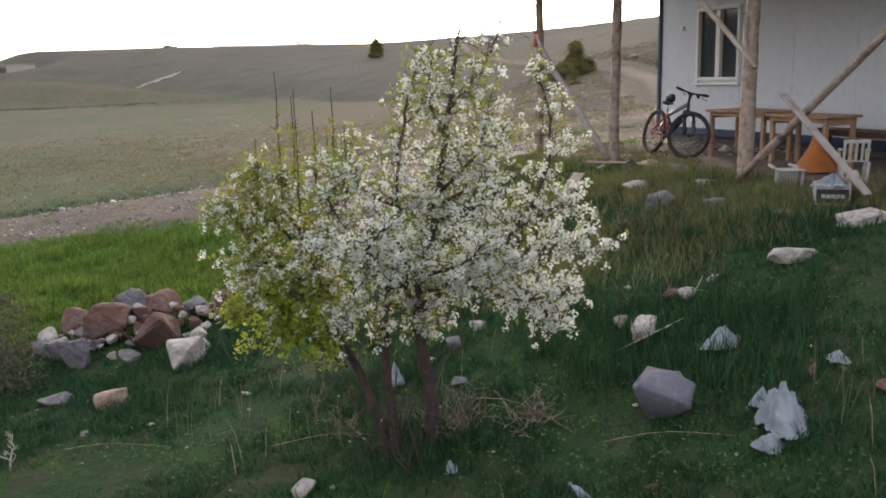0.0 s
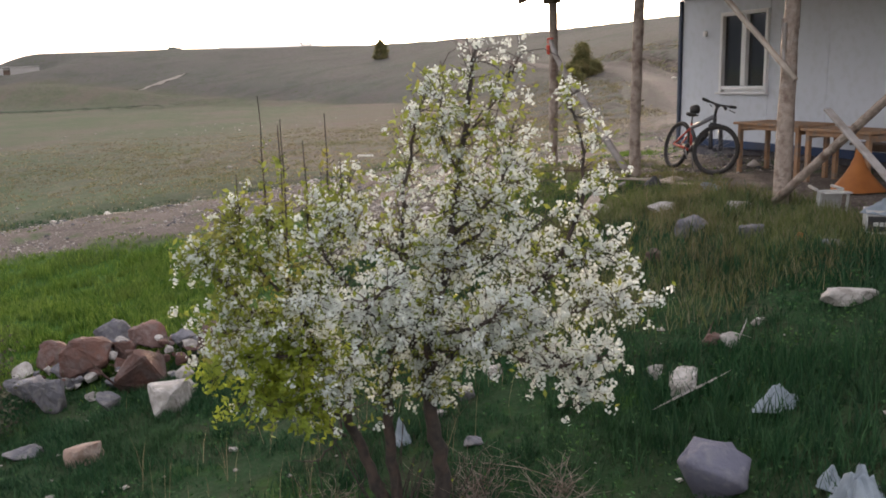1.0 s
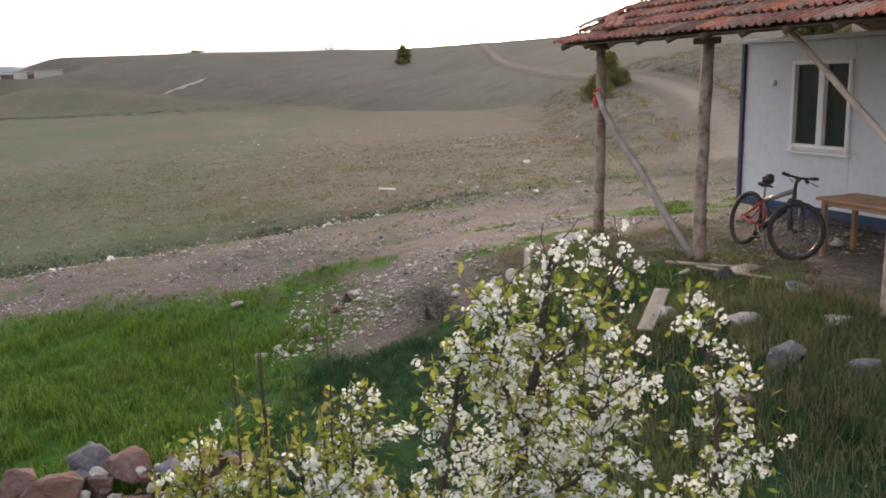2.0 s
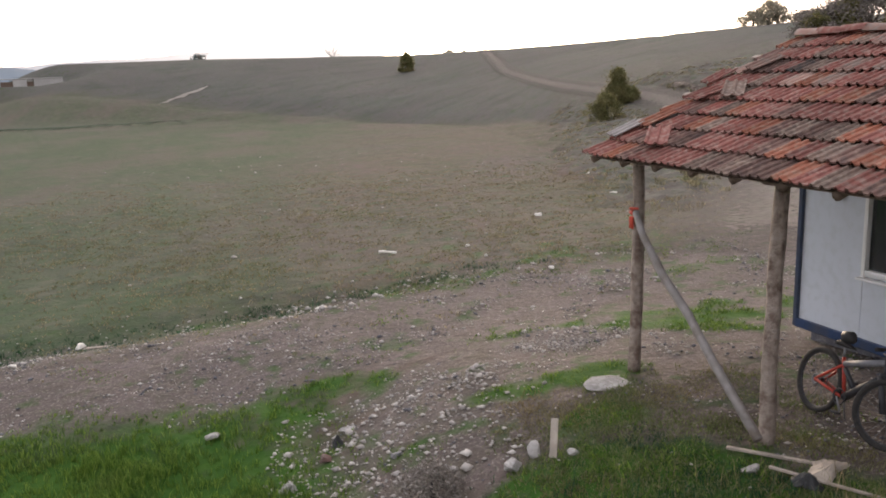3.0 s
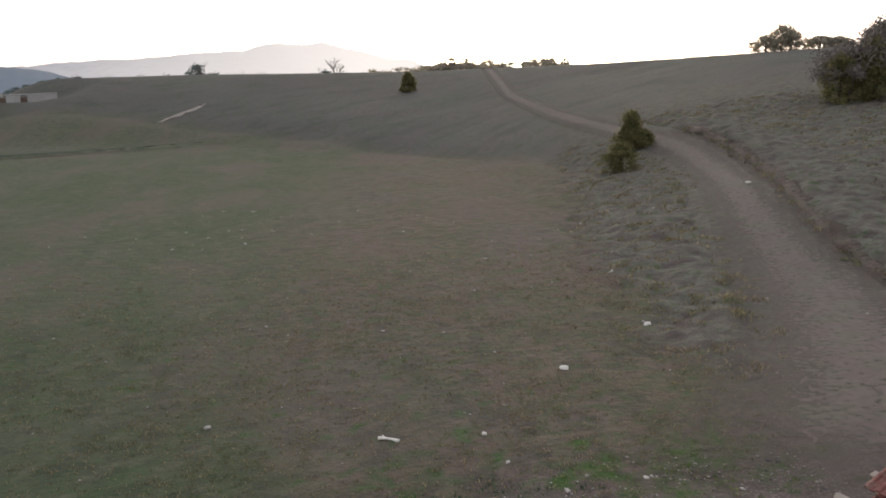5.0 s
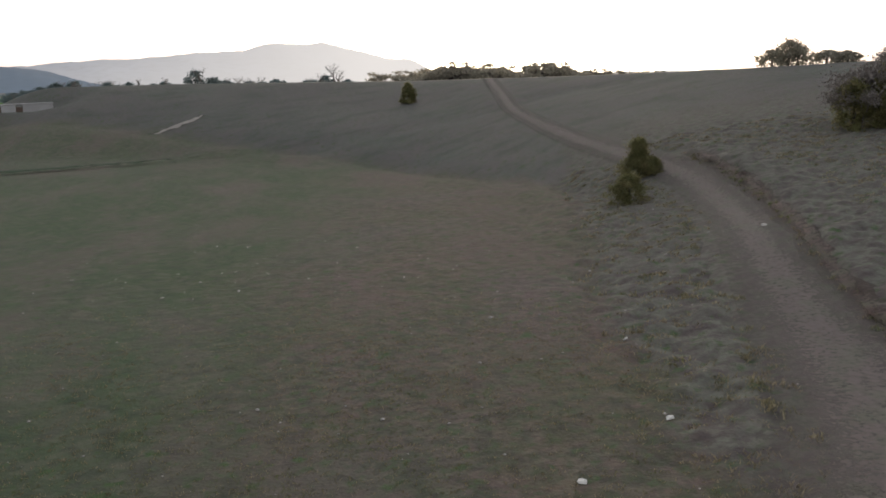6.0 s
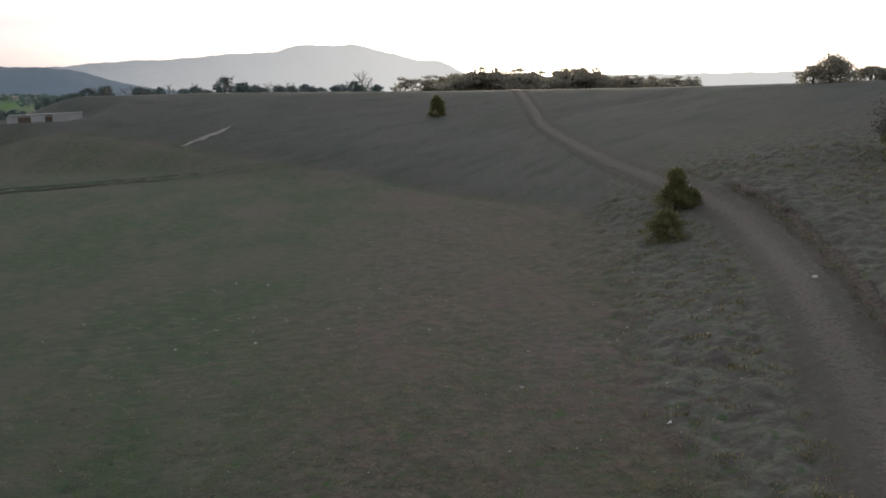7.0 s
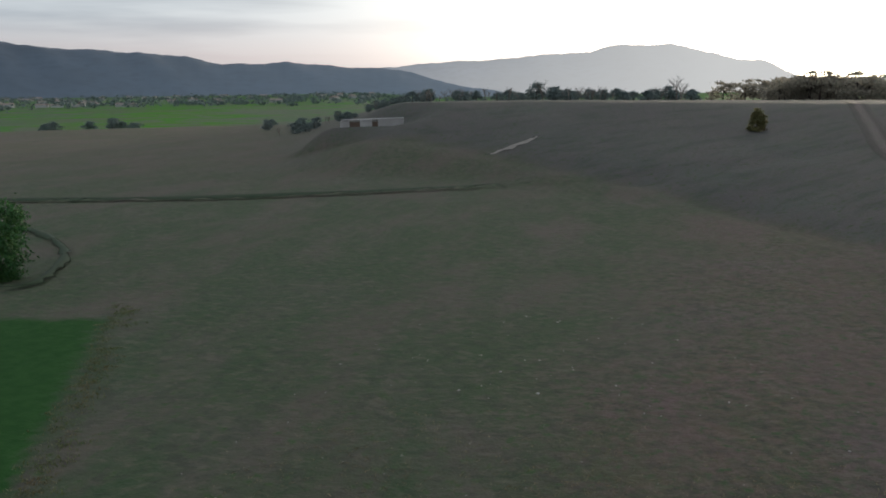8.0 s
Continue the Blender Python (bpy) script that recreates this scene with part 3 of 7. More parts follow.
def rock_bm(size, seed, rough=0.42, points=14):
    """A broken stone of about that size (x, y, z): a hull of random corners with worn edges and a rough skin."""
    rnd = random.Random(seed)
    bm = bmesh.new()
    for _ in range(points):
        d = Vector((rnd.gauss(0, 1), rnd.gauss(0, 1), rnd.gauss(0, 1))).normalized()
        d = Vector([math.copysign(abs(c) ** 0.75, c) for c in d]) * rnd.uniform(0.40, 0.54)
        bm.verts.new(d)
    got = bmesh.ops.convex_hull(bm, input=bm.verts)
    bmesh.ops.delete(bm, geom=[e for e in got["geom_interior"] if isinstance(e, bmesh.types.BMVert)], context="VERTS")
    bmesh.ops.bevel(bm, geom=list(bm.edges), offset=0.035, segments=1, affect="EDGES")
    bmesh.ops.triangulate(bm, faces=list(bm.faces))
    bmesh.ops.subdivide_edges(bm, edges=[e for e in bm.edges if e.calc_length() > 0.12], cuts=1, use_grid_fill=True)
    off = Vector((rnd.uniform(0, 90), rnd.uniform(0, 90), 0))
    for v in bm.verts:
        p = v.co * (1 + rough * 0.35 * noise.noise(v.co * 3.0 + off) + rough * 0.25 * noise.noise(v.co * 9.0 + off))
        v.co = Vector((p.x * size[0], p.y * size[1], p.z * size[2])) * 1.06
    return bm


def stone(name, x, y, size, material, label, turn=0, tilt=0, sunk=0.25, seed=0, group="", z=None, category="stone"):
    zz = (gz(x, y) if z is None else z) + size[2] * (0.5 - sunk)
    ob = new(name, mesh_of(name, rock_bm(size, seed), material, name == "boulder"))
    ob.matrix_world = pose(x, y, zz, tilt, 0, turn)
    return tagged(ob, label, category, group)


def blades(name, xy, height, width, material, lean=0.35, z=None, seed=1, grade=None):
    """Grass: for each foot a bent tapered blade."""
    rng = np.random.default_rng(seed)
    n = len(xy)
    x, y = xy[:, 0], xy[:, 1]
    zz = (rise(x, y) + bumps(x, y) - 0.01) if z is None else z
    h = height * rng.uniform(0.45, 1.25, n) * (1.0 if grade is None else grade)
    w = width * rng.uniform(0.7, 1.3, n)
    a, b = rng.uniform(0, 2 * np.pi, n), rng.uniform(0, 2 * np.pi, n)
    ln = lean * h * rng.uniform(0.2, 1.3, n)
    foot = np.stack([x, y, zz], 1)
    side = np.stack([np.cos(a), np.sin(a), 0 * a], 1) * w[:, None]
    over = np.stack([np.cos(b) * ln, np.sin(b) * ln, h], 1)
    mid = foot + over * np.array([0.35, 0.35, 0.58])
    v = np.stack([foot - side / 2, foot + side / 2, mid - side * 0.35, mid + side * 0.35, foot + over], 1).reshape(-1, 3)
    base = (np.arange(n) * 5)[:, None]
    f = np.concatenate([base + [0, 1, 3], base + [0, 3, 2], base + [2, 3, 4]])
    return new(name, raw_mesh(name, v, f, material))


def leaf_cloud(centres, size, seed, flat=0.0):
    """Small pointed leaves at the given places, turned at random: verts and faces."""
    rng = np.random.default_rng(seed)
    n = len(centres)
    d = rng.normal(size=(n, 3))
    d[:, 2] *= 1 - flat
    d /= np.linalg.norm(d, axis=1)[:, None]
    s = np.cross(d, rng.normal(size=(n, 3)))
    s /= np.linalg.norm(s, axis=1)[:, None] + 1e-9
    up = np.cross(d, s)
    k = (size * rng.uniform(0.6, 1.35, n))[:, None]
    c = np.asarray(centres)
    v = np.stack([c - d * k * 0.5, c + s * k * 0.24 + up * k * 0.06, c + d * k * 0.5, c - s * k * 0.24 + up * k * 0.06], 1).reshape(-1, 3)
    b = (np.arange(n) * 4)[:, None]
    return v, np.concatenate([b + [0, 1, 2], b + [0, 2, 3]])


# ---------------------------------------------------------------- the ground
TRACK = [(3.5, 22.5), (7.8, 27.5), (10.9, 32.0), (13.3, 38.2), (14.6, 43.0), (16.0, 49.5), (17.6, 56.5), (19.4, 64.0), (20.7, 71.5), (21.5, 79.5), (21.2, 88.0), (19.95, 98.0), (18.6, 109.0), (17.0, 126.0), (15.7, 144.0), (15.9, 162.0), (16.2, 200.0)]


def glide(points, step):
    """Points along a smooth curve through the given ones."""
    p = [Vector((*q, 0)) for q in points]
    p = [2 * p[0] - p[1], *p, 2 * p[-1] - p[-2]]
    out = []
    for a, b, c, d in zip(p, p[1:], p[2:], p[3:]):
        n = max(2, int((c - b).length / step))
        for i in range(n):
            t = i / n
            out.append(0.5 * (2 * b + (c - a) * t + (2 * a - 5 * b + 4 * c - d) * t * t + (3 * b - a - 3 * c + d) * t ** 3))
    return out + [p[-2]]


track_line = glide(TRACK, 0.8)
track_xy = np.array([(p.x, p.y) for p in track_line])


def near_track(x, y):
    """Distance to the middle of the track."""
    x, y = np.asarray(x, float), np.asarray(y, float)
    best = np.full(x.shape, 1e9)
    for qx, qy in track_xy[::2]:
        best = np.minimum(best, np.hypot(x - qx, y - qy))
    return best


def spread(half, fine, knee):
    n = int(math.asinh(half / knee) * knee / fine)
    return knee * np.sinh(np.linspace(-n, n, 2 * n + 1) * fine / knee)


def wave(x, y, s, seed=0.0):
    """A soft random field between about -1 and 1."""
    return (np.sin(x * s + 1.7 * np.sin(y * s * 0.7 + seed)) * np.sin(y * s * 1.1 + 1.3 * np.sin(x * s * 0.6 + 2 * seed)) + 0.5 * np.sin(2.3 * s * x + seed) * np.sin(2.1 * s * y + 1.1 * np.sin(s * x)))


def zones(x, y):
    """Where each kind of ground lies: lush grass, gravel, yard; tussocks, farmland, hill."""
    r, a = np.hypot(x, y), np.degrees(np.arctan2(x, y))
    edge = 22.95 + 0.05 * np.clip(x, -16, 3) + 0.45 * wave(x, y, 0.9)
    low = 15.3 + 0.22 * x + 0.3 * wave(x, y, 1.3, 1)
    lush = smooth(edge - y, -0.5, 1.5) * smooth(y - low, -0.5, 0.8) * smooth(-x + 0.6 * wave(x, y, 0.8, 2), -0.6, 2.4)
    for cx, cy, rx, ry, k in ((2.6, 19.9, 1.3, 0.6, 1.0), (4.9, 22.7, 1.6, 1.3, 0.8), (2.0, 23.0, 0.8, 0.35, 0.6), (0.9, 28.1, 2.2, 0.8, 0.42), (2.6, 18.5, 0.7, 0.5, 0.9), (2.3, 17.2, 1.4, 0.7, 0.9), (3.7, 16.4, 1.0, 1.2, 0.7), (0.1, 19.2, 0.4, 0.3, 0.6), (-0.9, 22.3, 1.5, 0.45, 0.7), (6.6, 26.3, 1.4, 0.8, 0.35), (5.6, 29.6, 3.2, 2.2, 0.34), (-3.5, 27.3, 2.2, 0.4, 0.35), (6.9, 23.0, 0.6, 0.5, 0.6)):
        d = np.hypot((x - cx) / rx, (y - cy) / ry)
        lush = np.maximum(lush, k * (1 - smooth(d + 0.35 * wave(x, y, 2.6, cx), 0.45, 1.1)))
    crop = smooth(64.8 + 0.33 * (x + 38.5) - y, -0.4, 0.6) * smooth(-38.5 + 0.668 * (64.8 - y) - x, -0.5, 0.5) * smooth(y, 18, 24) * smooth(-x, 14, 18)
    v = (x - 3.29) * 0.947 + (y - 19.75) * 0.32
    patio = smooth(v + 0.25 * wave(x, y, 1.7, 3), -0.5, 0.2) * smooth(y, 12.5, 14.0) * (1 - smooth(y, 23, 26))
    road = smooth(y - edge, -0.9, 0.5) * (1 - smooth(y - (27.7 + 0.19 * np.clip(x, -20, 6)) + 0.7 * wave(x, y, 0.7, 4), -1.2, 1.4)) * (1 - smooth(x, 9, 14))
    gap = smooth(x, -1.2, 0.2) * smooth(y, 16.6, 18.2) * (1 - smooth(y, 23, 25)) * 0.7
    gravel = np.clip(np.maximum(np.maximum(patio, road), gap), 0, 1)
    yard = (1 - smooth(y - 19.5 + 2.2 * smooth(x, -2, 0) + 0.3 * wave(x, y, 1.5, 5), -0.7, 1.0)) * (1 - patio) * (1 - 0.0 * x)
    tuss = smooth(x - 7.6 - 0.13 * (y - 40) + 0.8 * wave(x, y, 0.35, 6), -0.8, 1.2) * smooth(y, 31, 37) * (1 - smooth(y, 92, 118))
    hill = smooth(gully(x, y) + 1.2 * wave(x, y, 0.23, 3), -1.5, 3.5) * smooth(a, -30, -22) * (1 - 0.75 * tuss)
    farm = smooth(r, 372, 400) * np.clip((1 - smooth(a, -28, -20)) + smooth(r, 520, 900), 0, 1)
    return lush, gravel, yard, tuss, farm, hill, crop


def beside_track(x, y):
    """Distance to the right of the track, taken across it."""
    order = np.argsort(track_xy[:, 1])
    return (x - np.interp(y, track_xy[order, 1], track_xy[order, 0])) * 0.93


def tufty(x, y):
    """How far the rough tussock land has its own uneven sod: 1 inside, 0 outside and on the track."""
    t = smooth(x - 7.6 - 0.13 * (y - 40) + 0.8 * wave(x, y, 0.35, 6), -1.6, 0.6) * smooth(y, 32.5, 36) * (1 - smooth(y, 94, 99)) * (1 - smooth(x, 37, 41))
    off = beside_track(x, y)
    return t * np.where(off > 0, smooth(off, 2.0, 2.5), smooth(-off, 2.2, 3.4))


def sods(x, y):
    """Height of the sods over the even ground."""
    wx, wy = x + 0.35 * np.sin(1.3 * y + 0.4 * x), y + 0.35 * np.sin(1.1 * x + 0.7 * y)
    h = 0.10 * np.clip(np.sin(3.1 * wx + 1.2 * np.sin(1.9 * wy)) * np.sin(5.2 * wy + 1.5 * np.sin(1.7 * wx)) + 0.25, 0, 2) ** 0.8
    h = h + 0.07 * np.clip(np.sin(6.3 * wx - 2.1 * wy) * np.sin(8.3 * wy + 1.9 * wx), 0, 1) + 0.05 * wave(x, y, 0.8, 5)
    h = h * (0.45 + 0.55 * smooth(wave(x, y, 0.31, 9), -0.6, 0.5))
    off = beside_track(x, y)
    bank = (0.26 + 0.07 * wave(x, y, 1.3, 2)) * smooth(off + 0.25 * wave(x, y, 1.9, 7), 2.3, 2.9) * (1 - smooth(off, 3.4, 6.5)) * smooth(y, 40, 45) * (1 - smooth(y, 80, 92))
    return h + bank


def build_rough_pasture():
    gx, gy = np.arange(3.5, 42.01, 0.26), np.arange(31.5, 100.01, 0.30)
    x, y = np.meshgrid(gx, gy)
    m = tufty(x, y)
    z = rise(x, y) + bumps(x, y) + sods(x, y) * m - 0.12 * (1 - m)
    v = np.stack([x, y, z], -1).reshape(-1, 3)
    ny, nx = x.shape
    i = (np.arange(ny - 1)[:, None] * nx + np.arange(nx - 1)).ravel()
    keep = (m.ravel()[i] > 0.02) | (m.ravel()[i + nx + 1] > 0.02)
    i = i[keep]
    me = raw_mesh("rough_pasture", v, np.stack([i, i + 1, i + nx + 1, i + nx], 1), M["ground"], True)
    paint_zones(me, v)
    tagged(new("rough_pasture", me), "uneven tussocky grass beside the dirt track", "pasture", kind="structure")


def paint_zones(me, v):
    lush, gravel, yard, tuss, farm, hill, crop = zones(v[:, 0], v[:, 1])
    green = smooth(-v[:, 0] + 4 * wave(v[:, 0], v[:, 1], 0.11, 1), -0.5, 12) * (1 - 0.7 * smooth(v[:, 1], 90, 190))
    for name, cols in (("zone_near", (lush, gravel, yard, crop)), ("zone_far", (tuss, farm, hill, green))):
        at = me.attributes.new(name, "FLOAT_COLOR", "POINT")
        at.data.foreach_set("color", np.stack(cols, 1).astype(np.float32).ravel())


def build_ground():
    gx, gy = spread(4600, 0.21, 8.0) + 0.8, spread(4600, 0.21, 8.0) + 17.0
    x, y = np.meshgrid(gx, gy)
    nt = near_track(x, y)
    z = rise(x, y) + bumps(x, y) * smooth(nt, 2.8, 4.5)
    # dark ditch along the far side of the field
    z = z - 0.35 * np.exp(-((ditch(x, y) / 0.9) ** 2)) * (np.hypot(x, y) < 190)
    z = z - 0.3 * tufty(x, y)                  # makes room for the rough sod laid on it
    v = np.stack([x, y, z], -1).reshape(-1, 3)
    ny, nx = x.shape
    i = (np.arange(ny - 1)[:, None] * nx + np.arange(nx - 1)).ravel()
    me = raw_mesh("ground", v, np.stack([i, i + 1, i + nx + 1, i + nx], 1), M["ground"], True)
    paint_zones(me, v)
    tagged(new("ground", me), "bare brown-green rolling pasture with grassy yard", "ground", kind="structure")


def ditch(x, y):
    """Signed distance from the line of the ditch."""
    return (y - np.interp(x, [-150, -96, -81.9, -67.8, -55.4, -42.8, -29.6], [90, 110.1, 115.8, 121.7, 129.8, 139.5, 148.2])) / 1.15


def strip(name, line, profile, material, lift=0.05, kind="structure", label="", category="", rough=0.0, seed=3, wide=1.0):
    """A sheet along a line on the ground. profile: (offset to the right, height) across it."""
    rng = np.random.default_rng(seed)
    n = len(line)
    d = np.gradient(line, axis=0)
    d /= np.linalg.norm(d, axis=1)[:, None]
    right = np.stack([d[:, 1], -d[:, 0]], 1)
    rows = []
    soft = lambda: np.convolve(rng.normal(0, 1.6, n + 6), [0.1, 0.2, 0.2, 0.2, 0.2, 0.1, 0.0], "valid")
    for off, h in profile:
        p = line + right * (off * wide + rough * 0.25 * soft())[:, None]
        z = rise(p[:, 0], p[:, 1]) + lift + h * (1 + rough * 0.5 * soft())
        rows.append(np.c_[p, z])
    v = np.stack(rows, 1).reshape(-1, 3)
    k = len(profile)
    i = (np.arange(n - 1)[:, None] * k + np.arange(k - 1)).ravel()
    me = raw_mesh(name, v, np.stack([i, i + 1, i + k + 1, i + k], 1), material, True)
    offs = np.array([o for o, _ in profile])
    across = np.clip(np.minimum(offs - offs[0], offs[-1] - offs) / (0.42 * (offs[-1] - offs[0])), 0, 1)
    along = np.minimum(1, np.minimum(np.arange(n), np.arange(n)[::-1]) / max(2.0, min(8.0, 0.2 * n)))
    at = me.attributes.new("edge", "FLOAT", "POINT")
    at.data.foreach_set("value", (along[:, None] * across[None]).astype(np.float32).ravel())
    return tagged(new(name, me), label, category, kind=kind)


build_ground()
build_rough_pasture()
far_line = np.array([(p.x, p.y) for p in glide(TRACK, 0.4)])
far_line = far_line[far_line[:, 1] > 27.0]
far_wide = np.interp(far_line[:, 1], [27, 36, 46, 58, 90, 130], [1.9, 1.7, 1.3, 1.0, 0.9, 0.75])
strip("dirt_track", far_line, [(-2.0, 0.0), (-1.6, 0.0), (-1.2, 0.0), (-0.9, -0.008), (-0.6, -0.012), (-0.3, 0.0), (0.0, 0.008), (0.3, 0.0), (0.6, -0.012), (0.9, -0.008), (1.2, 0.0), (1.6, 0.0), (2.0, 0.0)], M["track"], 0.07, label="rutted pale dirt track crossing the pasture", category="track", wide=far_wide)
bank_line = far_line[(far_line[:, 1] > 41) & (far_line[:, 1] < 88)]
strip("cut_bank", bank_line, [(1.5, 0.0), (1.8, 0.01), (2.1, 0.03), (2.4, 0.10), (2.7, 0.18), (3.0, 0.14), (3.3, 0.0)], M["bank"], 0.05, label="low eroded earth bank beside the dirt track", category="bank", rough=0.8)

# ---------------------------------------------------------------- the house
HU = (0.32, -0.947)
house = thing("house", pose(3.29, 19.75, 0.0, 0, 0, math.degrees(math.atan2(HU[1], HU[0]))), "white panel cabin with clay-tiled porch roof on log posts", "house")
PITCH, SLOPE = math.degrees(math.atan(0.42)), 0.42
LONG, WALL_V, RIDGE_V, FLOOR, TOP = 9.2, 2.69, 2.73, 0.22, 2.72


def roof_z(v):
    return 3.0 + SLOPE * (v if v < RIDGE_V else 2 * RIDGE_V - v)


def build_walls():
    w0, w1, s0, s1 = 1.02, 2.12, 1.14, 2.44
    t = 0.08
    # front wall in panels round the window
    seams = [-0.02, w0, w1, 3.3, 4.5, 5.7, 6.9, 8.1, LONG]
    for a, b in zip(seams, seams[1:]):
        spans = [(FLOOR, s0), (s1, TOP)] if a == w0 else [(FLOOR, TOP)]
        for lo, hi in spans:
            part("wall_panel", box((b - a - 0.004, t, hi - lo), pose((a + b) / 2, WALL_V + t / 2, (lo + hi) / 2), 0.003), M["wall"], house)
    part("wall_panel", box((t, 2.5, TOP - FLOOR), pose(0.02 + t / 2 - 0.04, WALL_V + t + 1.255, (TOP + FLOOR) / 2), 0.003), M["wall"], house)
    part("wall_panel", box((t, 2.5, TOP - FLOOR), pose(LONG - t / 2, WALL_V + t + 1.255, (TOP + FLOOR) / 2), 0.003), M["wall"], house)
    part("wall_panel", box((LONG, t, TOP - FLOOR), pose(LONG / 2, WALL_V + 2.65, (TOP + FLOOR) / 2), 0.003), M["wall"], house)
    part("cabin_floor", box((LONG - 0.2, 2.4, 0.06), pose(LONG / 2, WALL_V + 1.3, FLOOR + 0.06)), M["dark"], house)
    part("cabin_ceiling", box((LONG + 0.1, 2.8, 0.06), pose(LONG / 2, WALL_V + 1.33, TOP + 0.035)), M["wall"], house)
    # dark sheet added behind the panes in place of the unlit room
    part("curtain", box((1.5, 0.03, 1.6), pose(1.57, WALL_V + 0.5, 1.75), 0.004), M["dark"], house, "dark sheet behind the panes for the unlit room")
    part("base_rail", box((LONG + 0.06, 0.05, 0.13), pose(LONG / 2 - 0.02, WALL_V - 0.022, FLOOR + 0.055), 0.01), M["blue"], house, "blue painted steel base rail")
    part("foundation", box((LONG, 2.4, 0.3), pose(LONG / 2, WALL_V + 1.4, FLOOR - 0.16), 0.02), M["stone"], house)
    part("corner_trim", box((0.07, 0.07, TOP - FLOOR), pose(-0.05, WALL_V - 0.012, (TOP + FLOOR) / 2), 0.006), M["trim"], house, "dark blue corner trim")
    part("wall_lamp", box((0.07, 0.06, 0.09), pose(0.62, WALL_V - 0.03, 2.12), 0.012), M["pvc"], house, "small white wall fitting")
    # window
    win = part("window", box((w1 - w0, 0.02, 0.06), pose((w0 + w1) / 2, WALL_V + 0.03, s0 + 0.03), 0.004), M["pvc"], house, "white double casement window with dark panes")
    for x, z, sx, sz in ((w0 + 0.03, (s0 + s1) / 2, 0.06, s1 - s0), (w1 - 0.03, (s0 + s1) / 2, 0.06, s1 - s0), ((w0 + w1) / 2, s1 - 0.03, w1 - w0 - 0.13, 0.06), ((w0 + w1) / 2, s0 + 0.07, w1 - w0 - 0.13, 0.06), ((w0 + w1) / 2 + 0.02, (s0 + s1) / 2 + 0.02, 0.11, s1 - s0 - 0.17)):
        part("window_frame", box((sx, 0.10, sz), pose(x, WALL_V + 0.0, z), 0.008), M["pvc"], win)
    part("window_sill", box((w1 - w0 + 0.08, 0.10, 0.03), pose((w0 + w1) / 2, WALL_V - 0.045, s0 - 0.018), 0.006), M["pvc"], win)
    for x in (w0 + 0.29, w1 - 0.27):
        pane = part("pane", box((0.46, 0.012, s1 - s0 - 0.15), pose(x, WALL_V + 0.03, (s0 + s1) / 2 + 0.02), 0.0), M["glass"], win)
        pane.visible_shadow = False


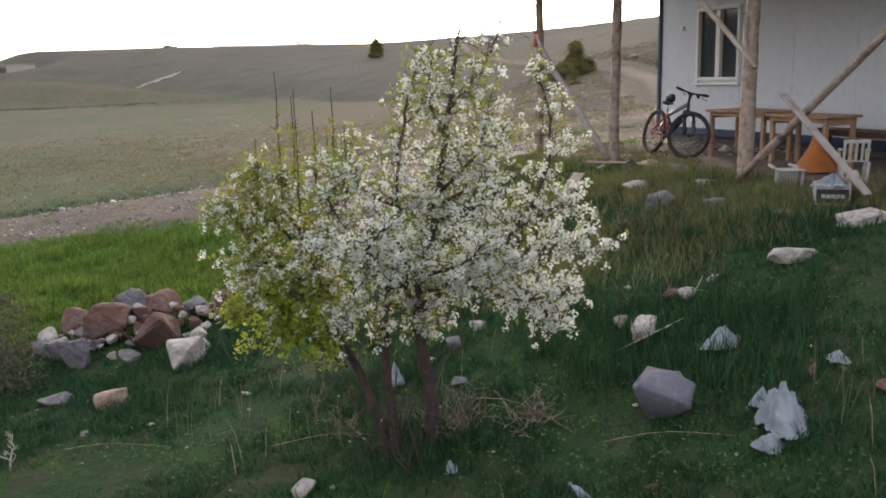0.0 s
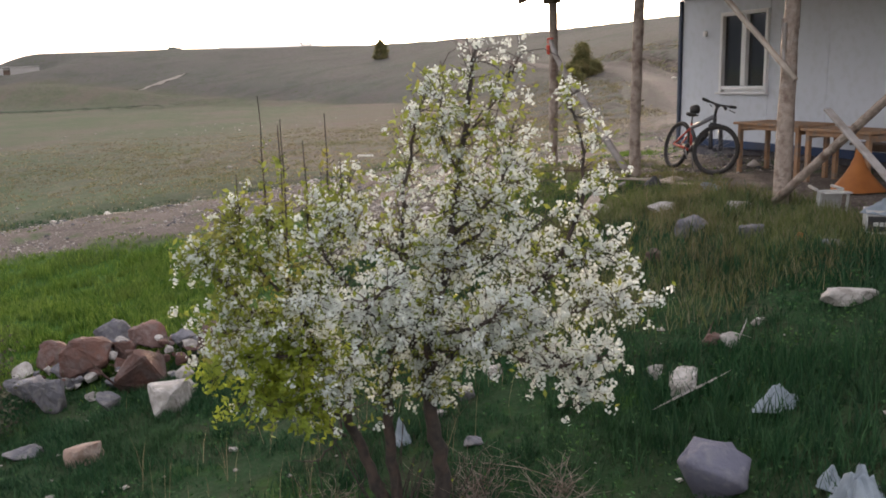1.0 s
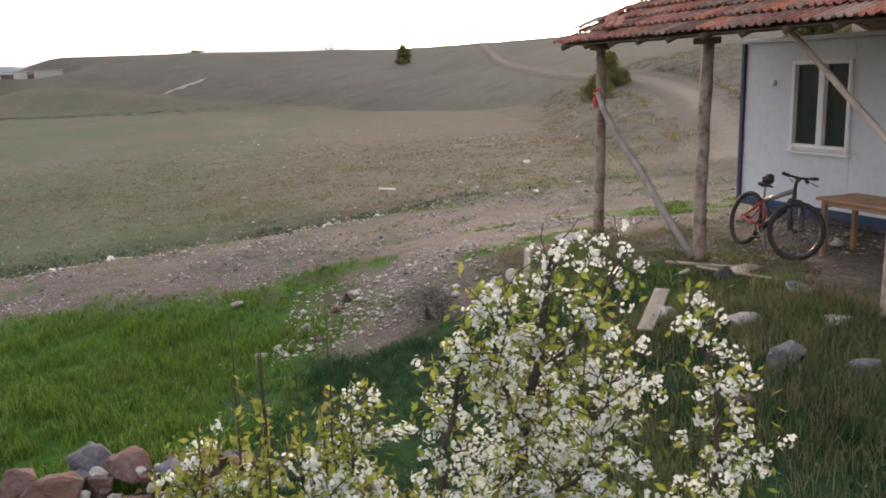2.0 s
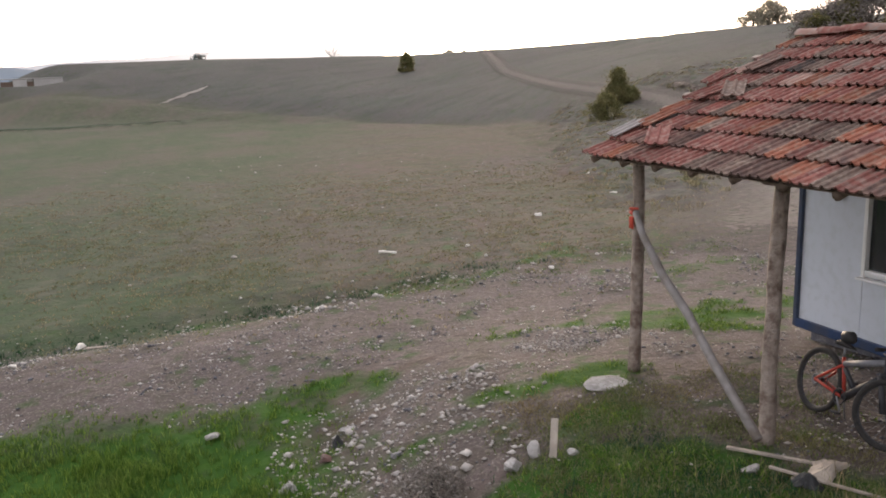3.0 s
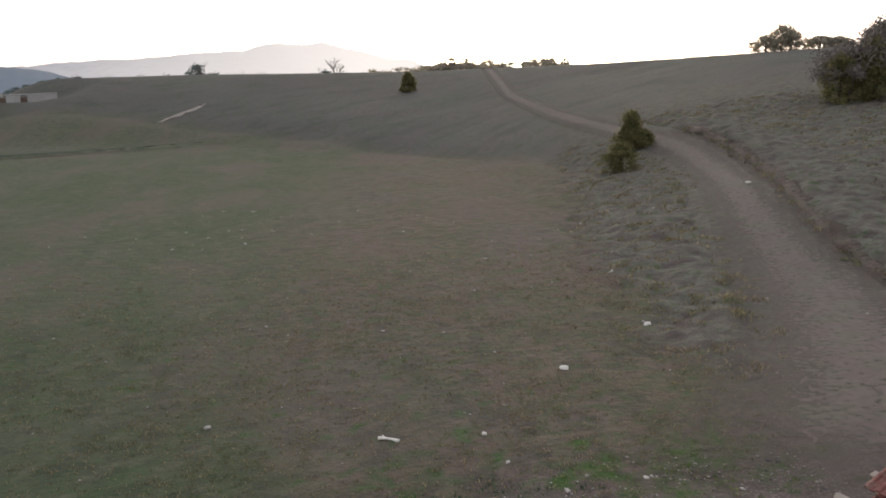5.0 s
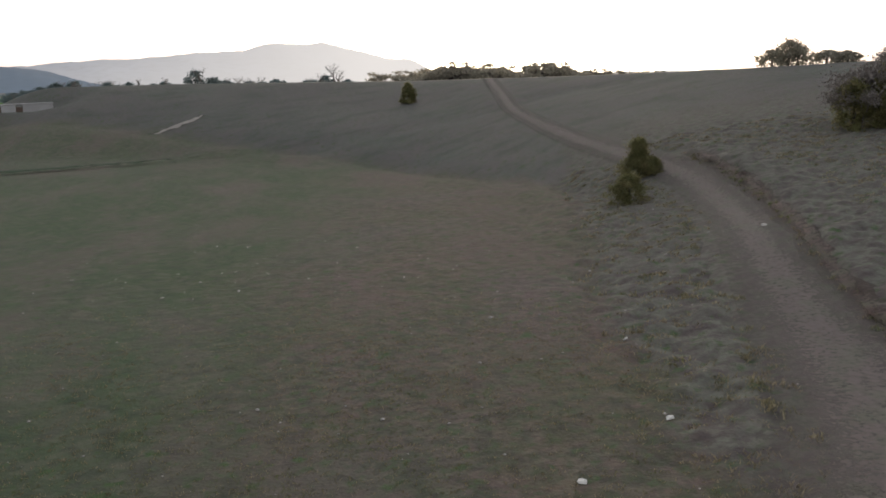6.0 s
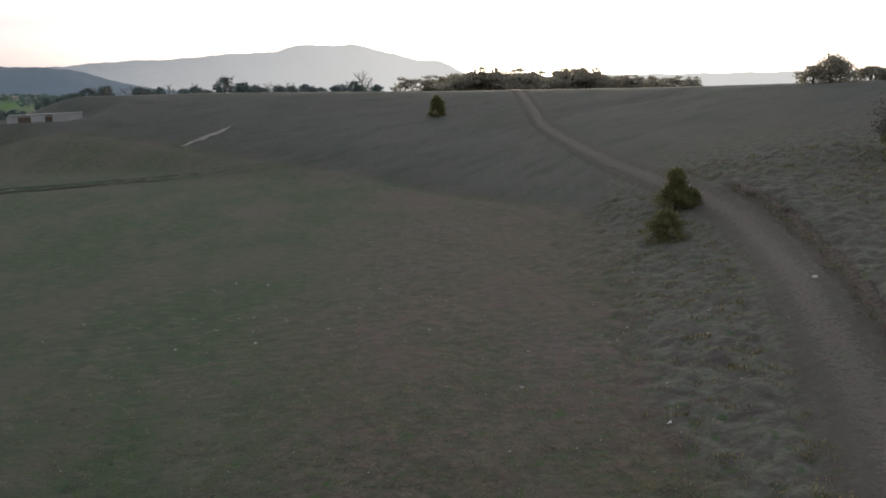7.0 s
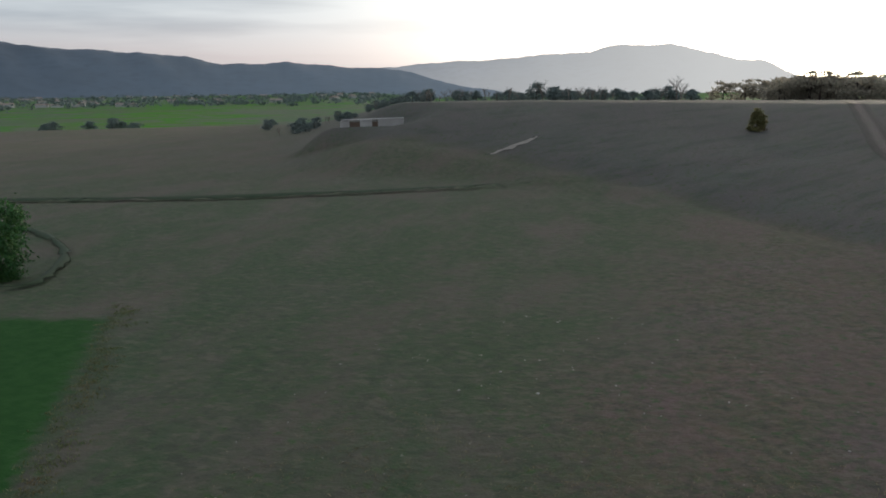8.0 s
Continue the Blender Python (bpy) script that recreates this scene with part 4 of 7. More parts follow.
def build_porch():
    posts = [(0.0, 0.0, 0.072), (2.5, -0.05, 0.075), (5.3, 0.0, 0.088), (8.0, 0.0, 0.09)]
    made = []
    for k, (u, v, r) in enumerate(posts):
        foot = house.matrix_world @ Vector((u, v, 0))
        g = float(rise(foot.x, foot.y)) - 0.15
        top = roof_z(v) - 0.26
        pts = bent((u, v, g), (u + random.uniform(-0.04, 0.04), v, top), 9, 0.02, 0.03)
        made.append(part("post", tube(bmesh.new(), pts, [r * (1.12 - 0.02 * i) * random.uniform(0.95, 1.05) for i in range(10)], 10, 0.05), M["log"], house, "peeled log porch post", True))
        if u == 5.3:
            for i in range(7):
                a = random.uniform(0, 6.28)
                part("bark_strip", box((0.05, 0.02, random.uniform(0.2, 0.5)), pose(u + r * 0.97 * math.cos(a), v + r * 0.97 * math.sin(a), random.uniform(0.5, 2.2), 0, 0, math.degrees(a) + 90), 0.008), M["grey_pole"], made[-1])
    ribbon = bmesh.new()
    for z in (1.98, 2.04, 2.09):
        torus(ribbon, 0.078, 0.016, pose(0, 0, z, random.uniform(-8, 8), random.uniform(-8, 8)), 14, 6)
    block(ribbon, (0.07, 0.015, 0.15), pose(0.02, -0.09, 1.92, 8, 6, 10), 0.006)
    part("ribbon", ribbon, M["ribbon"], made[0], "faded red cloth tied round the post", True)
    # beam along the post tops, short blocks under it
    part("eave_beam", tube(bmesh.new(), [(-0.5 + i * 0.98, random.uniform(-0.02, 0.02), roof_z(0) - 0.19 + random.uniform(-0.012, 0.012)) for i in range(11)], 0.075, 8, 0.05), M["beam"], house, "", True)
    for u, v, r in posts:
        part("post_cap", box((0.34, 0.16, 0.08), pose(u, v, roof_z(v) - 0.29, 0, 0, random.uniform(-5, 5)), 0.015), M["beam"], house)
    part("purlin", box((LONG + 0.5, 0.09, 0.09), pose(LONG / 2, 1.35, roof_z(1.35) - 0.19), 0.01), M["beam"], house)
    part("ridge_beam", box((LONG + 0.5, 0.1, 0.12), pose(LONG / 2, RIDGE_V, roof_z(RIDGE_V) - 0.17), 0.01), M["beam"], house)
    for i in range(16):
        u = -0.22 + i * 0.64
        a, b = (u, -0.5, roof_z(-0.5) - 0.08), (u, RIDGE_V, roof_z(RIDGE_V) - 0.08)
        part("rafter", tube(bmesh.new(), bent(a, b, 5, 0.01, 0.01), 0.045, 7, 0.06), M["beam"], house, "", True)
        b2 = (u, 6.0, roof_z(6.0) - 0.08)
        part("rafter", tube(bmesh.new(), bent(b, b2, 4, 0.01, 0.01), 0.045, 6, 0.06), M["beam"], house, "", True)
    # battens, whose pale ends stick out past the tiles
    for i in range(9):
        v = -0.34 + i * 0.367
        out = random.uniform(0.10, 0.2)
        part("batten", box((LONG + 0.7 + out, 0.075, 0.025), pose((LONG + 0.1 - out) / 2 - 0.13, v, roof_z(v) - 0.028, PITCH), 0.003), M["plank"], house)
    # braces
    part("brace", tube(bmesh.new(), [(0.08, -0.07, 2.06), (0.35, -0.14, 1.82), (0.8, -0.16, 1.42), (1.25, -0.13, 1.06), (1.75, -0.17, 0.67), (2.5, -0.17, 0.06)], [0.04, 0.045, 0.05, 0.052, 0.05, 0.055], 8, 0.05), M["grey_pole"], house, "crooked grey diagonal pole", True)
    part("brace", tube(bmesh.new(), bent((3.72, 0.02, 2.76), (5.55, -0.14, 1.40), 6, 0.01, 0.02), 0.035, 7, 0.05), M["plank"], house, "thin pale diagonal rail", True)
    part("brace", tube(bmesh.new(), bent((5.35, -0.16, 0.02), (8.0, -0.12, 2.27), 8, 0.02, 0.03), [0.052, 0.052, 0.05, 0.048, 0.046, 0.045, 0.043, 0.041, 0.04], 8, 0.08), M["log"], house, "thick crooked log leaning between posts", True)
    part("brace", box((0.03, 0.10, 1.6), pose(6.83, -0.34, 0.60, 0, -51, 0), 0.006), M["grey_pole"], house, "weathered plank propped across the leaning log")


def tile_mesh(material):
    """An interlocking clay tile with two rolls, 0.27 by 0.42 m."""
    w, ln, th = 0.262, 0.42, 0.016
    prof = [(0.0, 0.004), (0.008, 0.024), (0.022, 0.029), (0.036, 0.023), (0.044, 0.003), (0.074, 0.0), (0.106, 0.003), (0.114, 0.022), (0.130, 0.027), (0.146, 0.022), (0.154, 0.003), (0.186, 0.0), (0.220, 0.003), (0.232, 0.019), (0.262, 0.021)]
    bm = bmesh.new()
    rows = []
    for y, lift in ((0.0, 0.03), (ln, 0.0)):
        rows.append(([bm.verts.new((x - w / 2, y, z + lift)) for x, z in prof], [bm.verts.new((x - w / 2, y, z + lift - th)) for x, z in prof]))
    (t0, b0), (t1, b1) = rows
    for i in range(len(prof) - 1):
        bm.faces.new((t0[i], t0[i + 1], t1[i + 1], t1[i]))
        bm.faces.new((b0[i + 1], b0[i], t0[i], t0[i + 1])[::-1])
    bm.faces.new((t0[0], t1[0], b1[0], b0[0]))
    bm.faces.new((t0[-1], b0[-1], b1[-1], t1[-1]))
    return mesh_of("tile", bm, material, False)


def build_roof():
    deck = bmesh.new()
    for sgn in (1, -1):
        v0, v1 = (-0.5, RIDGE_V) if sgn > 0 else (RIDGE_V, 6.05)
        vm = (v0 + v1) / 2
        block(deck, (LONG + 0.4, (v1 - v0) / math.cos(radians(PITCH)), 0.012), pose(LONG / 2 - 0.02, vm, roof_z(vm) - 0.05, PITCH * sgn))
    roof = part("roof", deck, M["beam"], house, "weathered red clay tiles, some slipped or loose")
    kinds = [tile_mesh(M[k]) for k in ("tile", "tile_old", "tile_pale", "tile_orange", "tile_grey", "tile_black", "tile_white")]
    rest_v, rest_f = [], []
    step_u, rows = 0.252, 9
    for i in range(rows):
        for j in range(38):
            u = -0.22 + j * step_u + (0.03 if i % 2 else 0.0) + random.uniform(-0.008, 0.008)
            v = -0.57 + i * 0.367 + random.uniform(-0.015, 0.015)
            m = pose(u, v, roof_z(v) - 0.004 + random.uniform(0, 0.008), PITCH - 1.5 + random.uniform(-0.8, 0.8), random.uniform(-1.5, 1.5), random.uniform(-1.6, 1.6))
            shade = 0.7 * noise.noise(Vector((u * 0.9, v * 1.3, 3.0))) + random.uniform(-0.5, 0.5)
            me = kinds[5] if shade > 0.57 else kinds[1] if shade > 0.38 else kinds[4] if shade > 0.24 else kinds[2] if shade < -0.52 else kinds[3] if shade < -0.30 else kinds[0]
            if j < 32:
                t = part("tile", me, None, roof)
                t.matrix_basis = m
            else:
                base = len(rest_v)
                rest_v += [tuple(m @ q.co) for q in me.vertices]
                rest_f += [[base + k for k in p.vertices] for p in me.polygons]
    more = bpy.data.meshes.new("tiles_beyond")
    more.from_pydata(rest_v, [], rest_f)
    more.materials.append(M["tile"])
    tagged(part("tiles_beyond", more, None, roof), kind="stuff")
    # ridge tiles, loose tiles on top
    for j in range(26):
        bm = bmesh.new()
        a0 = [math.pi * k / 7 for k in range(8)]
        rings = [[bm.verts.new((0.0 + x, 0.12 * math.cos(a) * s, 0.09 * math.sin(a) * s)) for a in a0] for x, s in ((0.0, 1.0), (0.42, 0.86))]
        for k in range(7):
            bm.faces.new((rings[0][k], rings[0][k + 1], rings[1][k + 1], rings[1][k]))
        t = part("ridge_tile", mesh_of("ridge_tile", bm, M["tile"] if j % 3 else M["tile_pale"], True), None, roof)
        t.matrix_basis = pose(-0.3 + j * 0.37, RIDGE_V, roof_z(RIDGE_V) + 0.03, 0, random.uniform(-3, 3), random.uniform(-4, 4))
    for u, v, kind, turn, tip in ((0.80, -0.30, 0, 48, 4), (0.62, 0.88, 4, 44, 4)):     # tipped up on the courses
        t = part("loose_tile", kinds[kind], None, roof)
        t.matrix_basis = pose(u, v, roof_z(v) + 0.055, PITCH + tip, 0, turn)
    for u, v, kind, turn, tip in ((-0.25, -0.2, 6, -4, 3), (-0.03, 0.10, 3, -14, 4), (0.02, 0.82, 0, -24, 3), (0.05, 1.62, 2, -18, 4), (1.5, 2.2, 2, 5, 4), (-0.30, 1.25, 0, 6, 2)):
        t = part("loose_tile", kinds[kind], None, roof)
        t.matrix_basis = pose(u, v, roof_z(v) + 0.05, PITCH + tip) @ pose(0, 0, 0, 0, 0, turn)
    # far slope
    bm = bmesh.new()
    for i in range(8):
        v = RIDGE_V + 0.2 + i * 0.4
        block(bm, (LONG + 0.4, 0.46, 0.03), pose(LONG / 2 - 0.02, v, roof_z(v) + 0.02, -PITCH + 3))
    part("back_slope", bm, M["tile"], roof)


build_walls()
build_porch()
build_roof()

# ---------------------------------------------------------------- the blossoming tree
TREE_STEMS = [
    # points of each stem, thickness at foot and tip, how it is clothed: blossom share, leaf share
    ([(0.72, 10.42, -1.55), (0.70, 10.38, -1.0), (0.64, 10.34, -0.5), (0.62, 10.30, -0.2), (0.75, 10.25, 0.4), (0.87, 10.2, 1.16), (0.97, 10.2, 1.72)], 0.060, 0.010, 0.75, 1.0),
    ([(0.56, 10.3, -0.35), (0.88, 10.1, 0.0), (1.3, 10.0, 0.35), (1.55, 10.0, 0.9), (1.47, 10.1, 1.52)], 0.042, 0.008, 0.75, 0.9),
    ([(0.7, 10.2, -0.1), (1.2, 9.9, 0.12), (1.62, 9.85, 0.25), (1.86, 9.9, 0.22)], 0.030, 0.006, 1.0, 0.5),
    ([(0.9, 10.1, 0.0), (1.3, 9.8, -0.08), (1.72, 9.8, -0.02)], 0.026, 0.006, 1.0, 0.4),
    ([(0.57, 10.3, -0.2), (0.5, 10.1, 0.4), (0.55, 10.2, 1.0), (0.68, 10.2, 1.52)], 0.034, 0.007, 0.8, 0.9),
    ([(0.42, 10.5, -1.55), (0.30, 10.46, -1.15), (0.17, 10.42, -0.75), (0.02, 10.3, -0.3), (-0.2, 10.3, 0.35), (-0.3, 10.3, 0.85)], 0.050, 0.008, 0.7, 1.35),
    ([(0.45, 10.46, -1.55), (0.40, 10.42, -1.0), (0.37, 10.35, -0.45), (0.42, 10.2, 0.0)], 0.044, 0.024, 0.4, 1.0),
    ([(0.0, 10.3, -0.2), (-0.4, 10.2, 0.2), (-0.66, 10.2, 0.5), (-0.78, 10.25, 0.58)], 0.028, 0.006, 0.9, 1.2),
    ([(-0.1, 10.3, 0.0), (-0.45, 10.35, -0.12), (-0.75, 10.4, -0.28)], 0.018, 0.005, 0.2, 1.7),
    ([(0.0, 10.3, -0.1), (-0.25, 10.1, -0.05), (-0.55, 10.1, -0.05)], 0.018, 0.005, 0.4, 1.8),
    ([(0.1, 10.42, -0.6), (-0.05, 10.2, -0.75), (-0.22, 10.1, -0.72)], 0.014, 0.004, 0.1, 1.8),
    ([(0.05, 10.38, -0.55), (-0.3, 10.4, -0.3), (-0.62, 10.5, -0.55)], 0.022, 0.005, 0.12, 1.7),
    ([(0.08, 10.4, -0.7), (-0.1, 10.2, -0.45), (-0.35, 10.1, -0.35)], 0.018, 0.005, 0.3, 1.6),
    ([(0.5, 10.2, 0.0), (0.3, 9.75, 0.3), (0.42, 9.5, 0.5)], 0.026, 0.006, 1.0, 0.5),
    ([(0.6, 10.2, 0.0), (0.9, 9.7, 0.2), (1.1, 9.6, 0.4)], 0.026, 0.006, 1.0, 0.5),
    ([(0.6, 10.3, 0.0), (0.8, 10.75, 0.5), (1.1, 10.8, 1.05)], 0.026, 0.006, 0.8, 0.8),
    ([(-0.1, 10.3, 0.1), (0.1, 10.55, 0.6), (0.2, 10.55, 0.95)], 0.022, 0.006, 0.7, 1.2),
    ([(1.2, 9.9, 0.1), (1.48, 9.8, -0.18), (1.5, 9.8, -0.36)], 0.018, 0.005, 1.0, 0.4),
    ([(0.57, 10.3, -0.1), (0.2, 10.0, 0.2), (-0.1, 9.8, 0.35)], 0.026, 0.006, 1.0, 0.5),
    ([(0.87, 10.2, 1.16), (1.12, 10.2, 1.45), (1.22, 10.2, 1.68)], 0.014, 0.005, 0.55, 1.0),
    ([(-0.25, 10.3, 0.3), (-0.48, 10.3, 0.6), (-0.48, 10.3, 0.82)], 0.018, 0.005, 0.6, 1.45),
    ([(0.3, 10.15, 0.1), (0.15, 9.9, -0.1), (0.2, 9.75, -0.3)], 0.018, 0.005, 0.8, 1.0),
    ([(-0.35, 10.2, 0.2), (-0.52, 10.0, 0.15), (-0.66, 10.0, 0.05)], 0.018, 0.005, 0.9, 1.2),
    ([(0.8, 10.25, 0.6), (1.05, 10.0, 0.9), (1.15, 10.0, 1.3)], 0.022, 0.006, 0.85, 0.8),
    ([(0.75, 10.2, 0.4), (1.05, 9.95, 0.55), (1.3, 9.9, 0.75)], 0.022, 0.006, 0.95, 0.6),
    ([(0.8, 10.25, 0.5), (1.1, 10.4, 0.7), (1.35, 10.4, 1.1)], 0.022, 0.006, 0.85, 0.8),
    ([(0.86, 10.2, 1.0), (0.75, 10.05, 1.25), (0.78, 10.0, 1.6)], 0.016, 0.005, 0.75, 0.9),
    ([(0.55, 10.15, 0.5), (0.3, 10.1, 0.65), (0.22, 10.1, 0.78)], 0.018, 0.005, 0.9, 0.8),
    ([(1.2, 10.0, 0.3), (1.5, 9.9, 0.5), (1.75, 9.95, 0.55)], 0.018, 0.005, 1.0, 0.5),
    ([(0.2, 10.1, 0.3), (0.05, 10.0, 0.6), (0.1, 10.05, 0.82)], 0.018, 0.005, 0.9, 0.8),
]


def build_pear_tree():
    rnd = random.Random(11)
    tree = thing("pear_tree", pose(0.42, 10.42, gz(0.42, 10.42)), "small pear tree covered in white spring blossom, several stems", "tree")
    inv = tree.matrix_world.inverted()
    wood, twigs = bmesh.new(), bmesh.new()
    heads, leafy, low = [], [], []

    def rod(bm, pts, r0, r1, sides):
        n = len(pts)
        tube(bm, [inv @ p for p in pts], [r0 + (r1 - r0) * i / (n - 1) for i in range(n)], sides, 0.08, False)

    for pts, r0, r1, flower, leafage in TREE_STEMS:
        line = [Vector(p) for p in pts]
        curve = []
        ext = [2 * line[0] - line[1], *line, 2 * line[-1] - line[-2]]
        for a, b, c, d in zip(ext, ext[1:], ext[2:], ext[3:]):
            for i in range(6):
                t = i / 6
                curve.append(0.5 * (2 * b + (c - a) * t + (2 * a - 5 * b + 4 * c - d) * t * t + (3 * b - a - 3 * c + d) * t ** 3))
        curve.append(line[-1])
        curve = [p + Vector((rnd.gauss(0, 0.010), rnd.gauss(0, 0.010), 0)) for p in curve]
        thick = 1.0 if line[0].z < -0.9 else 0.62
        rod(wood, curve, r0 * thick, r1 * thick, 8)
        length = sum((a - b).length for a, b in zip(curve, curve[1:]))
        n_side = int(length / 0.0175)
        for k in range(n_side):
            f = 0.15 + 0.85 * k / max(1, n_side - 1)
            p = curve[min(len(curve) - 1, int(f * (len(curve) - 1)))]
            if p.z < -0.45:
                continue
            d = Vector((rnd.gauss(0, 1), rnd.gauss(0, 1), rnd.gauss(0.25, 0.7))).normalized()
            ln = rnd.uniform(0.12, 0.36) * (1.1 - 0.45 * f)
            end = p + d * ln
            if end.z < -0.5 and flower > 0.5:
                end.z = -0.4
            mid = p.lerp(end, 0.5) + Vector((rnd.gauss(0, 0.02), rnd.gauss(0, 0.02), rnd.gauss(0.015, 0.02)))
            rod(twigs, [p, mid, end], 0.0036, 0.002, 3)
            m = max(2, int(ln / 0.05))
            for i in range(1, m + 1):
                q = (p.lerp(mid, 2 * i / m) if i * 2 <= m else mid.lerp(end, 2 * i / m - 1)) + Vector((rnd.gauss(0, 0.022), rnd.gauss(0, 0.022), rnd.gauss(0, 0.022)))
                open_top = 1.0 - 0.35 * max(0.0, min(1.0, (q.z - 0.45) / 0.6))
                leafy_side = max(0.0, min(1.0, (0.30 - q.x) / 0.6))
                if rnd.random() < flower * (1.0 if i == m else 0.78) * open_top * (0.86 - 0.2 * leafy_side):
                    heads.append(q)
                if q.z > 1.60:
                    continue
                for _ in range(int(leafage * (1 + 0.7 * leafy_side) * rnd.uniform(1.0, 5.0 if leafage > 1.5 else 3.4))):
                    (low if leafage > 1.5 else leafy).append(inv @ (q + Vector((rnd.gauss(0, 0.03), rnd.gauss(0, 0.03), rnd.gauss(0.005, 0.03)))))
    # bare upright shoots on one side of the crown
    for x, y, z0, z1 in ((-0.30, 10.3, 0.5, 1.47), (-0.20, 10.32, 0.6, 1.30), (0.08, 10.3, 0.55, 1.36), (-0.06, 10.36, 0.6, 1.20), (-0.46, 10.3, 0.4, 1.02), (0.16, 10.25, 0.6, 1.1), (-0.17, 10.2, 0.5, 1.34), (0.02, 10.5, 0.6, 1.05)):
        c = [Vector((x + rnd.gauss(0, 0.004), y, z0 + (z1 - z0) * i / 6)) for i in range(7)]
        rod(wood, c, 0.006, 0.003, 5)
        for _ in range(44):
            q = c[0].lerp(c[-1], rnd.uniform(0.0, 0.75))
            leafy.append(inv @ (q + Vector((rnd.gauss(0, 0.02), rnd.gauss(0, 0.02), 0))))
            if rnd.random() < 0.25:
                rod(twigs, [q, q + Vector((rnd.gauss(0, 0.03), rnd.gauss(0, 0.03), 0.03))], 0.003, 0.002, 4)
    # thin suckers round the foot
    for _ in range(46):
        a, r = rnd.uniform(0, 6.28), abs(rnd.gauss(0, 0.28))
        p = Vector((0.42 + r * math.cos(a), 10.42 + r * math.sin(a), 0))
        p.z = gz(p.x, p.y) - 0.03
        e = p + Vector((rnd.gauss(0, 0.2), rnd.gauss(0, 0.12), rnd.uniform(0.15, 0.7)))
        rod(twigs, [p, p.lerp(e, 0.5) + Vector((rnd.gauss(0, 0.05), 0, 0)), e], rnd.uniform(0.004, 0.011), 0.002, 5)
        for _ in range(rnd.choice([0, 0, 1])):
            low.append(inv @ (p.lerp(e, rnd.uniform(0.4, 1)) + Vector((rnd.gauss(0, 0.03), rnd.gauss(0, 0.03), 0))))
    part("trunk", wood, M["bark"], tree, "dark rough stems", True)
    part("branchwork", twigs, M["bark"], tree, "fine dark twigs", True)
    # flower heads: five to eight five-petalled flowers each
    rng = np.random.default_rng(5)
    c, nrm = [], []
    for q in heads:
        for _ in range(rng.integers(10, 16)):
            d = rng.normal(size=3)
            d /= np.linalg.norm(d)
            c.append(np.array(inv @ q) + d * rng.uniform(0.012, 0.040))
            nrm.append(d + rng.normal(0, 0.25, 3))
    c, nrm = np.array(c), np.array(nrm)
    nrm /= np.linalg.norm(nrm, axis=1)[:, None]
    s = np.cross(nrm, rng.normal(size=nrm.shape))
    s /= np.linalg.norm(s, axis=1)[:, None]
    t = np.cross(nrm, s)
    rad = rng.uniform(0.0080, 0.0122, len(c))[:, None]
    vs, fs = [], []
    for k in range(5):
        a = 2 * math.pi * k / 5
        out = s * math.cos(a) + t * math.sin(a)
        wid = -s * math.sin(a) + t * math.cos(a)
        quad = np.stack([c, c + (out * 0.6 + wid * 0.48 + nrm * 0.2) * rad, c + (out * 1.05 + nrm * 0.3) * rad, c + (out * 0.6 - wid * 0.48 + nrm * 0.2) * rad], 1)
        vs.append(quad.reshape(-1, 3))
    v = np.concatenate(vs)
    f = np.arange(len(v)).reshape(-1, 4)
    part("blossom", raw_mesh("blossom", v, f, M["petal"]), None, tree, "clustered white five-petalled blossom")
    part("leaves", raw_mesh("leaves", *leaf_cloud(leafy, 0.046, 6), M["leaf"]), None, tree, "young green leaves")
    part("low_leaves", raw_mesh("low_leaves", *leaf_cloud(low, 0.05, 7), M["leaf_low"]), None, tree, "fresh yellow-green leaves on the low shoots")


build_pear_tree()


